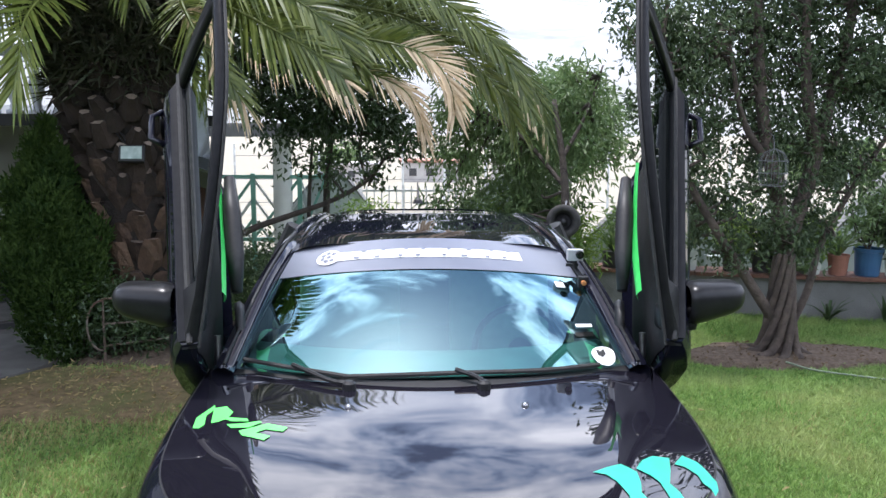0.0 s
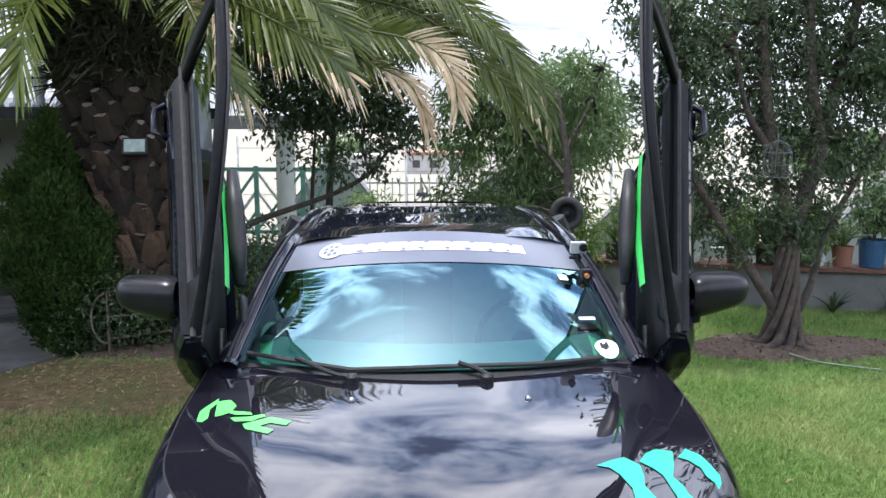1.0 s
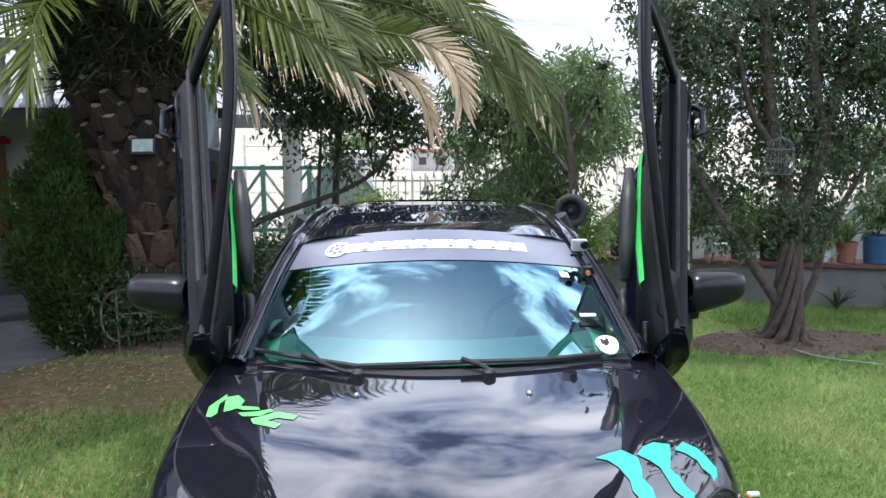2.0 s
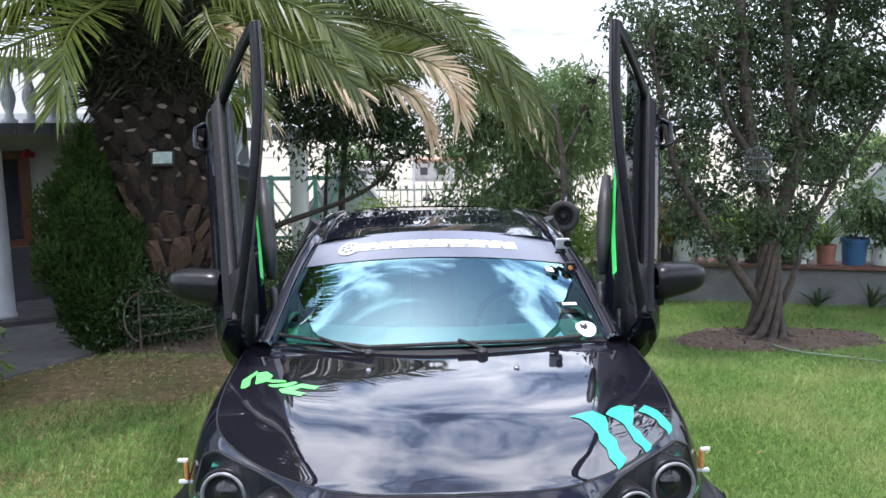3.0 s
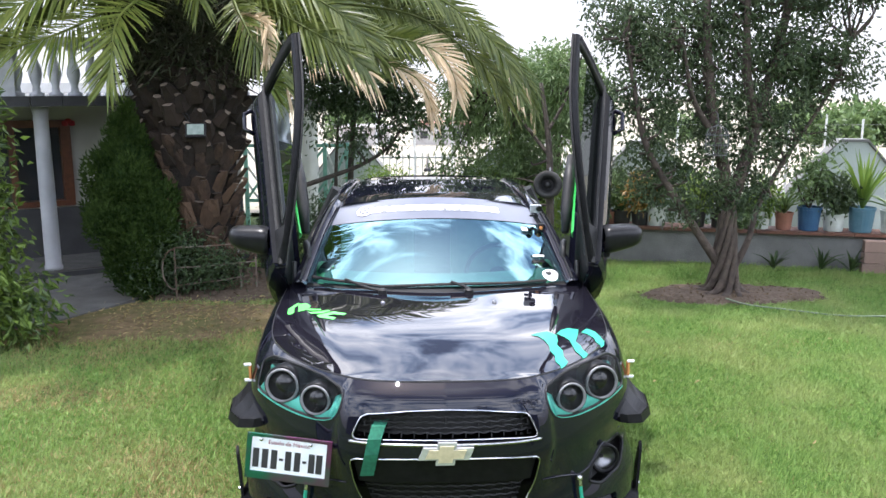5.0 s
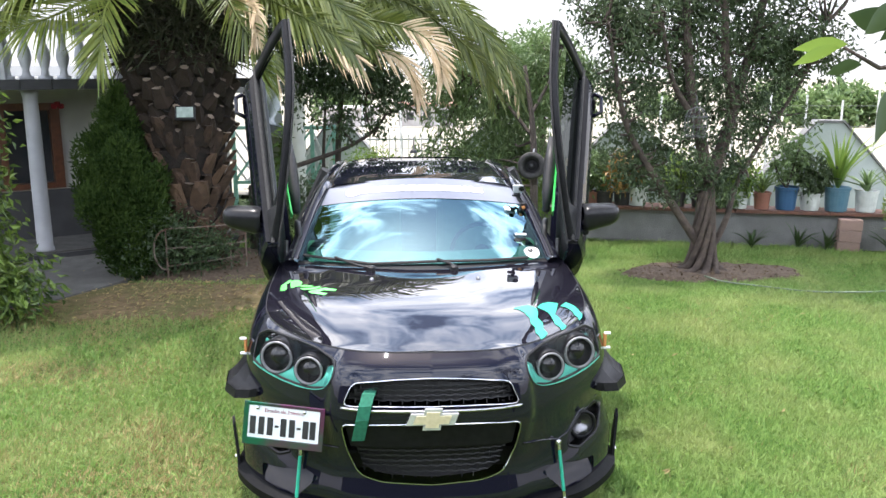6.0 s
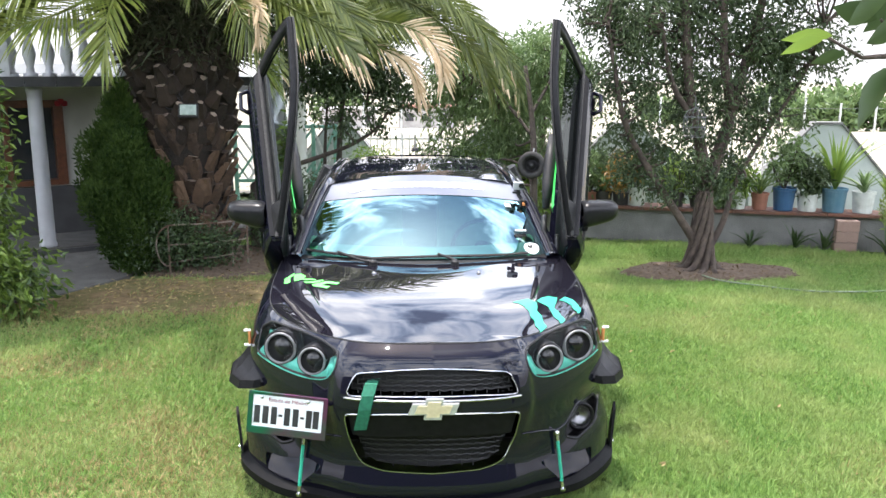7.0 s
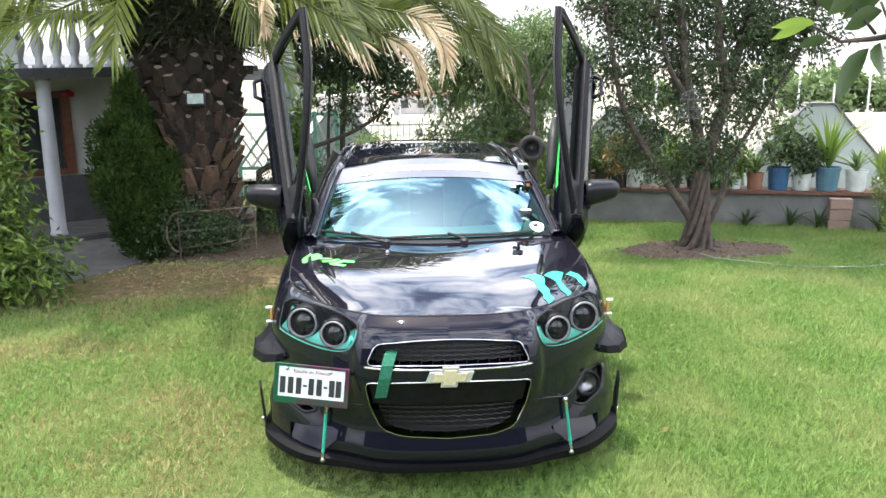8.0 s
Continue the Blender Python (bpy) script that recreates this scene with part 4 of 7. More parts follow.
for x in (-0.028, 0.064):
    part("character_bar", flat_box(x, -0.008, 0.016, 0.009, -0.003, 0.003), PLATE_T, number_plate)
words = bpy.data.curves.new("heading", "FONT")
words.body, words.size, words.align_x, words.extrude = "Estado de M\u00e9xico", 0.023, "CENTER", 0.0005
words_ob = new("heading", words)
heading = bpy.data.meshes.new_from_object(words_ob.evaluated_get(bpy.context.evaluated_depsgraph_get()))
bpy.data.objects.remove(words_ob)
heading.transform(plate_at @ Matrix.Translation((0.0, -0.0035, 0.048)) @ Matrix.Rotation(radians(90), 4, "X"))
heading.materials.clear()
heading.materials.append(PLATE_R)
part("heading", heading, None, number_plate)
for x in (-0.11, 0.085):
    v, f = lathe([(0.007, 0), (0.007, 0.006), (0.0005, 0.009)], 10, (0, 0, 0), (0, -1, 0))
    part("plate_bolt", ([tuple(plate_at @ (Vector(p) + Vector((x, -0.004, 0.064)))) for p in v], f), CHROME, number_plate)
part("plate_bracket", tube([plate_at @ Vector((0, 0.004, 0.0)), on_skin(-0.56, 0.52, 0.01)], 0.02, 8), BLACK, number_plate)

# webbing strap hung out of the grille
vs, fs = [], []
for k, (x, z, out) in enumerate([(-0.25, 0.715, 0.045), (-0.252, 0.712, -0.006), (-0.262, 0.67, -0.026), (-0.275, 0.61, -0.022), (-0.288, 0.55, -0.016), (-0.297, 0.508, -0.014)]):
    p = Vector(on_skin(x, z, out))
    vs += [p + Vector((-0.026, 0, 0)), p + Vector((0.026, 0.003, 0)), p + Vector((0.026, 0.007, 0)), p + Vector((-0.026, 0.004, 0))]
for i in range(5):
    fs += [(i * 4 + k, i * 4 + (k + 1) % 4, i * 4 + 4 + (k + 1) % 4, i * 4 + 4 + k) for k in range(4)]
fs.append((20, 21, 22, 23))
part("tow_strap", (vs, fs), STRAP, car, "green webbing tow strap", smooth=False)

# bonnet
TOPS = [skin(s, z_top(plan_at(s)[0][1])) for s in np.linspace(0.0, ARC[-1], 120)]


def hood_z(x, y, edge_x, edge_z):
    zc = float(np.interp(y, HOOD_C[:, 0], HOOD_C[:, 1]))
    k = min(1.0, abs(x) / max(edge_x, 1e-4))
    xr = float(np.interp(y, [0.15, 0.6, 1.2], [0.40, 0.505, 0.60]))
    ridge = 0.0035 * math.exp(-((abs(x) - xr) / 0.055) ** 2) * min(1.0, max(0.0, (y - 0.15) / 0.15))
    return zc + (edge_z - zc) * k ** 2.4 + ridge * (1 - k ** 6)


def hood_point(i, u):
    ex, ey, ez = TOPS[i]
    x = u * ex * 0.997
    back = 0.20 * (1 - u * u) * max(0.0, (ey - 0.5) / 0.84) ** 1.3
    y = ey - back
    return (x, y + 0.002, hood_z(x, y, ex, ez) + 0.003)


hood = part("bonnet", grid(lambda a, b: hood_point(min(119, round(a * 119)), 2 * b - 1), 119, 90), BONNET_PAINT, car, "gloss black bonnet", smooth=True)
part("bonnet_seam", tube([(math.copysign(TOPS[i][0], sg), TOPS[i][1], TOPS[i][2] - 0.001) for sg, rg in ((-1, range(119, -1, -3)), (1, range(2, 120, 3))) for i in rg], 0.0035, 6), BLACK, car)


def hood_at(x, y, up=0.0):
    """A point of the bonnet over a place in plan."""
    lo, hi = 0, 119
    while hi - lo > 1:
        mid = (lo + hi) // 2
        ex = TOPS[mid][0]
        if ex < abs(x) or hood_point(mid, min(1.0, abs(x) / ex))[1] < y:
            lo = mid
        else:
            hi = mid
    pa, pb = (hood_point(i, min(1.0, abs(x) / max(TOPS[i][0], 1e-4))) for i in (lo, hi))
    f = min(1.0, max(0.0, (y - pa[1]) / max(1e-5, pb[1] - pa[1])))
    return (x, y, pa[2] + (pb[2] - pa[2]) * f + up)


def decal(name, outline_xy, mat, label, up=0.0025):
    """A film cut to an outline in plan, laid on the bonnet."""
    pts = []
    for (x0, y0), (x1, y1) in zip(outline_xy, outline_xy[1:] + outline_xy[:1]):
        n = max(1, int(math.hypot(x1 - x0, y1 - y0) / 0.02))
        pts += [(x0 + (x1 - x0) * k / n, y0 + (y1 - y0) * k / n) for k in range(n)]
    ring = len(pts)
    xs, ys = [p[0] for p in outline_xy], [p[1] for p in outline_xy]
    for i in range(int((max(xs) - min(xs)) / 0.015) + 1):
        for j in range(int((max(ys) - min(ys)) / 0.02) + 1):
            q = (min(xs) + 0.015 * i, min(ys) + 0.02 * j)
            if inside(*q, outline_xy):
                pts.append(q)
    v, _, f, _, _, _ = delaunay_2d_cdt([Vector(p) for p in pts], [(i, (i + 1) % ring) for i in range(ring)], [], 1, 1e-5)
    return part(name, ([hood_at(p.x, p.y, up) for p in v], f), mat, hood, label, smooth=True)


# three claw-like teal marks and slanted lime marks
decal("claw_mark", [(0.388, 0.530), (0.430, 0.556), (0.470, 0.574), (0.505, 0.540), (0.502, 0.490), (0.492, 0.448), (0.508, 0.405), (0.503, 0.350), (0.516, 0.310), (0.498, 0.275), (0.474, 0.238), (0.476, 0.268), (0.462, 0.300), (0.466, 0.345), (0.452, 0.385), (0.456, 0.430), (0.440, 0.490), (0.420, 0.520)], TEAL, "teal claw-like stripe")
decal("claw_mark", [(0.508, 0.556), (0.535, 0.600), (0.572, 0.630), (0.618, 0.628), (0.604, 0.570), (0.582, 0.505), (0.598, 0.470), (0.600, 0.440), (0.616, 0.405), (0.604, 0.372), (0.586, 0.352), (0.582, 0.385), (0.566, 0.410), (0.562, 0.450), (0.556, 0.505), (0.540, 0.530)], TEAL, "teal claw-like stripe")
decal("claw_mark", [(0.624, 0.600), (0.660, 0.648), (0.694, 0.622), (0.708, 0.580), (0.716, 0.535), (0.704, 0.490), (0.686, 0.462), (0.690, 0.500), (0.676, 0.525), (0.674, 0.560), (0.650, 0.590)], TEAL, "teal claw-like stripe")
for shape in ([(-0.712, 0.848), (-0.718, 0.915), (-0.680, 0.998), (-0.674, 0.965), (-0.690, 0.925), (-0.682, 0.862), (-0.694, 0.842)],
              [(-0.664, 0.868), (-0.678, 0.975), (-0.640, 0.978), (-0.612, 0.930), (-0.618, 0.896), (-0.560, 0.872), (-0.551, 0.852), (-0.604, 0.866), (-0.626, 0.884), (-0.646, 0.872)],
              [(-0.616, 0.850), (-0.560, 0.842), (-0.520, 0.852), (-0.511, 0.840), (-0.545, 0.812), (-0.597, 0.822)],
              [(-0.570, 0.798), (-0.546, 0.806), (-0.492, 0.832), (-0.432, 0.802), (-0.443, 0.778), (-0.493, 0.796), (-0.518, 0.776), (-0.474, 0.752), (-0.488, 0.728), (-0.556, 0.766)]):
    decal("lime_mark", shape, LIME, "lime slanted letter-like mark")
for x in (-0.268, 0.268):
    p = hood_at(x, 0.93)
    part("washer_nozzle", lathe([(0.011, -0.004), (0.011, 0.004), (0.007, 0.009), (0.0005, 0.010)], 12, p, (0, -0.3, 1)), STEEL, car, smooth=True)


# windscreen, pillars, roof
def screen(u, v, out=0.0):
    x = (0.675 - 0.125 * v) * u
    y = 1.115 + 0.165 * u * u + (0.765 - 0.095 * u * u) * v
    z = 0.972 - 0.004 * u * u + (0.358 - 0.056 * u * u) * v + 0.030 * math.sin(math.pi * v) * (1 - 0.5 * u * u)
    return (x, y - out * 0.42, z + out * 0.9)


def sheet(fn, u0, u1, v0, v1, nu, nv, out, keep=None):
    return grid(lambda a, b: fn(u0 + (u1 - u0) * a, v0 + (v1 - v0) * b, out), nu, nv, keep)


glass = part("windscreen", sheet(screen, -1, 1, 0, 1, 40, 24, 0.0), SCREEN, car, "blue-tinted reflecting windscreen", smooth=True)
glass.visible_shadow = False
part("sun_strip", sheet(screen, -1, 1, 0.69, 1.0, 40, 10, 0.003), BANNER, glass, "grey film strip across the top", smooth=True)


def on_screen(name, cx, cv, w, h, mat, label="", out=0.006, slant=0.0):
    return part(name, sheet(screen, cx - w / 2, cx + w / 2, cv - h / 2, cv + h / 2, 8, 3, out), mat, glass, label, smooth=True)


part("lettering_ground", sheet(screen, -0.66, 0.645, 0.80, 0.885, 40, 4, 0.005, None), WHITE_VINYL, glass, "white lettering band", smooth=True)
for k in range(7):
    a = 2 * math.pi * k / 7
    u0, v0 = -0.70 + 0.045 * math.cos(a) * (k > 0), 0.842 + 0.042 * math.sin(a) * (k > 0)
    if k == 0:
        disc = [screen(-0.70, 0.842, 0.007)] + [screen(-0.70 + 0.085 * math.cos(b), 0.842 + 0.075 * math.sin(b), 0.007) for b in np.linspace(0, 2 * math.pi, 25)[:-1]]
        part("round_mark", (disc, [(0, i + 1, (i + 1) % 24 + 1) for i in range(24)]), WHITE_VINYL, glass)
    dot = [screen(u0, v0, 0.009)] + [screen(u0 + 0.017 * math.cos(b), v0 + 0.017 * math.sin(b), 0.009) for b in np.linspace(0, 2 * math.pi, 11)[:-1]]
    part("dark_dot", (dot, [(0, i + 1, (i + 1) % 10 + 1) for i in range(10)]), BANNER, glass)
for u0, w in ((-0.50, 0.05), (-0.36, 0.035), (-0.2, 0.03), (-0.08, 0.04), (0.1, 0.03), (0.24, 0.045), (0.4, 0.03), (0.52, 0.03)):
    on_screen("letter_gap", u0, 0.815, w, 0.018, BANNER, out=0.008)
    on_screen("letter_gap", u0 + 0.04, 0.876, w * 0.8, 0.012, BANNER, out=0.008)
oval = [screen(0.885, 0.085, 0.004)] + [screen(0.885 + 0.065 * math.cos(b) + 0.01, 0.085 + 0.062 * math.sin(b) * (1.25 if math.sin(b) < 0 else 0.7), 0.004) for b in np.linspace(0, 2 * math.pi, 25)[:-1]]
part("sticker", (oval, [(0, i + 1, (i + 1) % 24 + 1) for i in range(24)]), WHITE_VINYL, glass, "white shield sticker")
for k, (x, w) in enumerate(((0.87, 0.016), (0.885, 0.018), (0.90, 0.016))):
    on_screen("sticker_mark", x, 0.09 - 0.01 * (k == 1), w, 0.035, PLATE_T, out=0.006)
on_screen("sticker", 0.86, 0.275, 0.10, 0.022, WHITE_VINYL, "white strip sticker", out=0.004)
on_screen("sticker", 0.84, 0.215, 0.11, 0.030, PROJ, "teal sticker", out=0.004)
on_screen("sticker", 0.835, 0.60, 0.06, 0.05, WHITE_VINYL, "white sticker", out=0.004)


def pillar(side):
    pts = [Vector((0.715, 1.255, 0.955)), Vector((0.69, 1.40, 1.03)), Vector((0.645, 1.68, 1.165)), Vector((0.60, 1.95, 1.258)), Vector((0.578, 2.2, 1.288)), Vector((0.568, 2.6, 1.300)), Vector((0.56, 3.1, 1.28)), Vector((0.555, 3.45, 1.235))]
    pts = [Vector(p) for p in spline([tuple(p) for p in pts], 6)]
    vs, fs = [], []
    prof = [(-0.045, 0.012), (-0.02, 0.030), (0.018, 0.026), (0.038, 0.0), (0.034, -0.035), (0.0, -0.05), (-0.035, -0.03)]
    for i, p in enumerate(pts):
        d = (pts[min(i + 1, len(pts) - 1)] - pts[max(0, i - 1)]).normalized()
        s = Vector((1, 0.15, 0)).normalized()
        u = s.cross(d).normalized() * -1
        if u.z < 0:
            u = -u
        for a, b in prof:
            q = p + s * a + u * b
            vs.append((q.x * side, q.y, q.z))
    n = len(prof)
    for i in range(len(pts) - 1):
        for k in range(n):
            a, b = i * n + k, i * n + (k + 1) % n
            fs.append((a, b, b + n, a + n))
    fs += [tuple(range(n)), tuple((len(pts) - 1) * n + k for k in range(n))]
    part("roof_pillar", (vs, fs), PAINT, car, smooth=True)
    part("drip_rail", tube([(q[0] * side, q[1] - 0.012, q[2] + 0.026) for q in spline([(0.702, 1.25, 0.968), (0.685, 1.40, 1.035), (0.64, 1.68, 1.17), (0.595, 1.95, 1.265), (0.578, 2.2, 1.290)], 6)], 0.006, 6), BLACK, car)


pillar(1)
pillar(-1)


def roof_fn(u, v):
    x = (2 * u - 1)
    y = 1.865 + 0.07 * x * x + 1.62 * v
    zc = float(np.interp(v, [0, 0.12, 0.35, 0.6, 0.85, 1.0], [1.326, 1.346, 1.352, 1.344, 1.320, 1.285]))
    return (0.575 * x, y, zc - 0.012 - 0.014 * x * x - 0.042 * x ** 8)


part("roof", grid(roof_fn, 40, 30), PAINT, car, "gloss black roof", smooth=True)
part("roof_headlining", grid(lambda u, v: (roof_fn(u, v)[0] * 0.98, roof_fn(u, v)[1], roof_fn(u, v)[2] - 0.03), 20, 14), GREY_TRIM, car, smooth=True)
part("antenna", join(lathe([(0.03, 0), (0.022, 0.02), (0.008, 0.03)], 12, (-0.02, 3.25, 1.347)), tube([(-0.02, 3.25, 1.37), (-0.02, 3.31, 1.43), (-0.02, 3.37, 1.46)], [0.008, 0.005, 0.003], 6)), BLACK, car)

# cowl and wipers
part("cowl", grid(lambda u, v: ((2 * u - 1) * 0.70, 1.075 + 0.185 * (2 * u - 1) ** 2 + 0.06 * v, 0.950 + 0.016 * v + 0.01 * (1 - (2 * u - 1) ** 2)), 40, 4), BLACK, car, "black plastic cowl", smooth=True)


def wiper(pivot, arm, blade):
    w = part("wiper", join(lathe([(0.022, -0.01), (0.022, 0.012), (0.012, 0.020)], 12, pivot), tube(spline(arm, 6), [0.011] * 4 + [0.008] * (len(spline(arm, 6)) - 4), 6)), BLACK, car, "black wiper")
    part("wiper_blade", tube(spline(blade, 6), 0.0085, 6), RUBBER, w)


def scr(u, v, o=0.02):
    return screen(u, v, o)


wiper((-0.275, 1.075, 0.965), [(-0.275, 1.075, 0.975), (-0.34, 1.10, 0.980), scr(-0.70, 0.030, 0.020)], [scr(-0.42, -0.004, 0.012), scr(-0.70, 0.022, 0.012), scr(-0.965, 0.045, 0.012)])
wiper((0.155, 1.068, 0.965), [(0.155, 1.068, 0.976), (0.13, 1.10, 0.988), scr(0.10, 0.026, 0.022)], [scr(-0.44, -0.006, 0.012), scr(-0.15, 0.012, 0.012), scr(0.10, 0.020, 0.012), scr(0.30, 0.018, 0.012), scr(0.55, 0.012, 0.012), scr(0.84, 0.010, 0.012)])


# cabin
part("dashboard", grid(lambda u, v: ((2 * u - 1) * 0.66, 1.20 + 0.16 * (2 * u - 1) ** 2 + 0.42 * v, 0.945 + 0.02 * math.sin(math.pi * v) - 0.25 * max(0.0, v - 0.8)), 24, 12), material("teal_dash_cover", (0.075, 0.27, 0.225), (0.04, 0.17, 0.14), rough=0.7, scale=7), car, "teal dashboard cover", smooth=True)
for x in (-0.36, 0.36):
    seat = part("front_seat", box((x, 2.18, 0.52), (0.50, 0.50, 0.16), 0.05), SEAT, car, "dark cloth front seat")
    part("seat_back", box((x, 2.45, 0.86), (0.48, 0.13, 0.60), 0.05, Euler((radians(-12), 0, 0)).to_matrix()), SEAT_G, seat, "pale green seat cover")
    part("headrest", box((x, 2.52, 1.20), (0.26, 0.09, 0.16), 0.035), SEAT_G, seat)
wheel = part("steering_wheel", tube([(0.36 + 0.18 * math.cos(a), 1.72 + 0.07 * math.sin(a), 0.90 + 0.165 * math.sin(a)) for a in np.linspace(0, 2 * math.pi, 29)], 0.014, 8), BLACK, car, smooth=True)
part("steering_hub", lathe([(0.05, 0), (0.05, 0.03), (0.0005, 0.045)], 12, (0.36, 1.72, 0.90), (0, -0.92, 0.4)), BLACK, wheel)
part("floor_pan", box((0, 2.05, 0.24), (1.56, 3.3, 0.10), 0.02), BLACK, car)
part("firewall", box((0, 1.18, 0.58), (1.46, 0.06, 0.66), 0.02), BLACK, car)

# sills, rear body, hatch
for side in (1, -1):
    part("sill", box((0.83 * side, 1.88, 0.235), (0.10, 1.16, 0.17), 0.03), PAINT, car)
    part("door_post", tube([(0.80 * side, 2.48, 0.30), (0.79 * side, 2.48, 0.92), (0.60 * side, 2.44, 1.31)], 0.055, 8), BLACK, car)

    def quarter(u, v, side=side):
        y = 2.44 + 1.56 * u
        z = 0.16 + 0.77 * v
        corner = 0.30 * max(0.0, (u - 0.72) / 0.28) ** 2.2
        return ((0.88 - corner - float(np.interp(v, [0, 0.3, 0.6, 0.85, 1.0], [0.03, 0.01, 0.0, 0.03, 0.11]))) * side, y, z)

    part("rear_wing", grid(quarter, 50, 24, lambda u, v: (2.44 + 1.56 * u - 3.37) ** 2 + (0.16 + 0.77 * v - 0.31) ** 2 > 0.345 ** 2), PAINT, car, smooth=True)
    part("rear_window", grid(lambda u, v, side=side: ((0.775 - 0.20 * v) * side, 2.50 + (0.98 - 0.18 * v) * u, 0.93 + 0.37 * v), 10, 6), DOOR_GLASS, car, smooth=True)
    part("wheel_well", lathe([(0.0005, -0.26), (0.352, -0.26), (0.352, 0.0)], 24, (0.82 * side, 0.86, 0.31), (side, 0, 0), False), BLACK, car)
part("tailgate", grid(lambda u, v: ((2 * u - 1) * (0.58 + 0.10 * (1 - v)), 3.48 + 0.50 * (1 - v) ** 1.2 - 0.05 * (2 * u - 1) ** 2, 0.16 + 1.145 * v - v * (0.012 + 0.014 * (2 * u - 1) ** 2 + 0.045 * (2 * u - 1) ** 8)), 24, 24), PAINT, car, smooth=True)


def car_wheel(x, y, side):
    at, ax = (x, y, 0.31), (side, 0, 0)
    w = part("wheel", lathe([(0.20, -0.10), (0.27, -0.105), (0.305, -0.08), (0.31, -0.03), (0.31, 0.05), (0.30, 0.085), (0.25, 0.10), (0.205, 0.085)], 36, at, ax, False), RUBBER, car, "black tyre", smooth=True)
    part("rim", lathe([(0.205, 0.085), (0.195, 0.06), (0.18, -0.05), (0.05, 0.04), (0.0005, 0.05)], 36, at, ax, False), SATIN, w, smooth=True)
    for k in range(5):
        a = 2 * math.pi * k / 5
        part("spoke", tube([(x + 0.07 * side, y + 0.03 * math.cos(a), 0.31 + 0.03 * math.sin(a)), (x + 0.075 * side, y + 0.19 * math.cos(a), 0.31 + 0.19 * math.sin(a))], [0.028, 0.018], 6), SATIN, w)


for side in (1, -1):
    car_wheel(0.745 * side, 0.86, side)
    car_wheel(0.745 * side, 3.37, side)


# raised scissor doors
def door(side):
    R = Euler((0, 0, radians(-10.5))).to_matrix() @ Euler((0, radians(3), 0)).to_matrix() @ Euler((radians(54), 0, 0)).to_matrix()
    base = Vector((0.855, 1.545, 0.735))

    def W(o, a, h):
        p = R @ Vector((o, a, h)) + base
        return (p.x * side, p.y, p.z)

    def bow(h):
        return float(np.interp(h, [0, 0.08, 0.25, 0.42, 0.52, 0.58], [-0.030, 0.020, 0.055, 0.066, 0.048, 0.022]))

    def row(h):
        a0 = float(np.interp(h, [0, 0.06, 0.12, 0.5, 0.58], [0.10, 0.03, 0.0, 0.0, 0.03]))
        a1 = float(np.interp(h, [0, 0.06, 0.2, 0.45, 0.54, 0.58], [0.92, 1.00, 1.07, 1.13, 1.14, 1.11]))
        return a0, a1

    def thick(h):
        return float(np.interp(h, [0.38, 0.58], [0.100, 0.052]))

    def shell(u, v, inside_face):
        h = 0.58 * v
        deep = thick(h) if inside_face else 0.0
        a0, a1 = row(h)
        a = a0 + (a1 - (0.0 if inside_face else 0.07) - a0) * u
        edge = min(u, 1 - u)
        return W(bow(h) - deep - 0.012 * max(0.0, 1 - edge / 0.03) ** 2, a, h)

    outer = grid(lambda u, v: shell(u, v, False), 40, 24)
    nu, nv = 40, 24
    rim_ids = [i * (nv + 1) for i in range(nu + 1)] + [nu * (nv + 1) + j for j in range(1, nv + 1)] + [i * (nv + 1) + nv for i in range(nu - 1, -1, -1)] + [j for j in range(nv - 1, 0, -1)]
    inner = grid(lambda u, v: shell(u, v, True), 40, 24)
    vs = outer[0] + inner[0]
    k = len(outer[0])
    fs = outer[1] + [tuple(reversed([i + k for i in f])) for f in inner[1]]
    fs += [(a, b, b + k, a + k) for a, b in zip(rim_ids, rim_ids[1:] + rim_ids[:1])]
    d = part("front_door", (vs, fs), PAINT, car, "raised black scissor door", smooth=True)
    d.data.set_sharp_from_angle(angle=radians(35))

    def lean(h):
        return -0.015 - max(0.0, h - 0.57) * 0.37

    loop = [(0.02, 0.565), (0.16, 0.675), (0.34, 0.80), (0.54, 0.915), (0.72, 0.985), (0.88, 1.01), (1.02, 1.02), (1.085, 1.022), (1.095, 1.015), (1.115, 0.93), (1.12, 0.75), (1.105, 0.56)]
    pts = spline([(a, h, 0) for a, h in loop], 6)
    vs, fs = [], []
    for i, p in enumerate(pts):
        q = pts[min(i + 1, len(pts) - 1)] - pts[max(0, i - 1)]
        t = np.array([q[0], q[1]]) / (math.hypot(q[0], q[1]) + 1e-9)
        nrm = np.array([t[1], -t[0]])      # towards the opening
        wide = 0.034 if i < len(pts) * 0.60 else 0.070
        for da, do in ((0.0, 0.008), (wide, 0.004), (wide, -0.010), (wide * 0.6, -0.020), (0.0, -0.024), (-0.004, -0.010)):
            a, h = p[0] + nrm[0] * da, p[1] + nrm[1] * da
            vs.append(W(lean(h) + do, a, h))
    n = 6
    for i in range(len(pts) - 1):
        fs += [(i * n + k, i * n + (k + 1) % n, i * n + n + (k + 1) % n, i * n + n + k) for k in range(n)]
    part("window_frame", (vs, fs), SATIN, d, "black window frame", smooth=True)
    part("weather_seal", tube([W(lean(p[1]) - 0.026, p[0], p[1]) for p in pts], 0.006, 6), RUBBER, d)
    part("belt_moulding", tube([W(-0.015, a, 0.588) for a in np.linspace(0.03, 1.10, 12)], 0.010, 6), RUBBER, d)
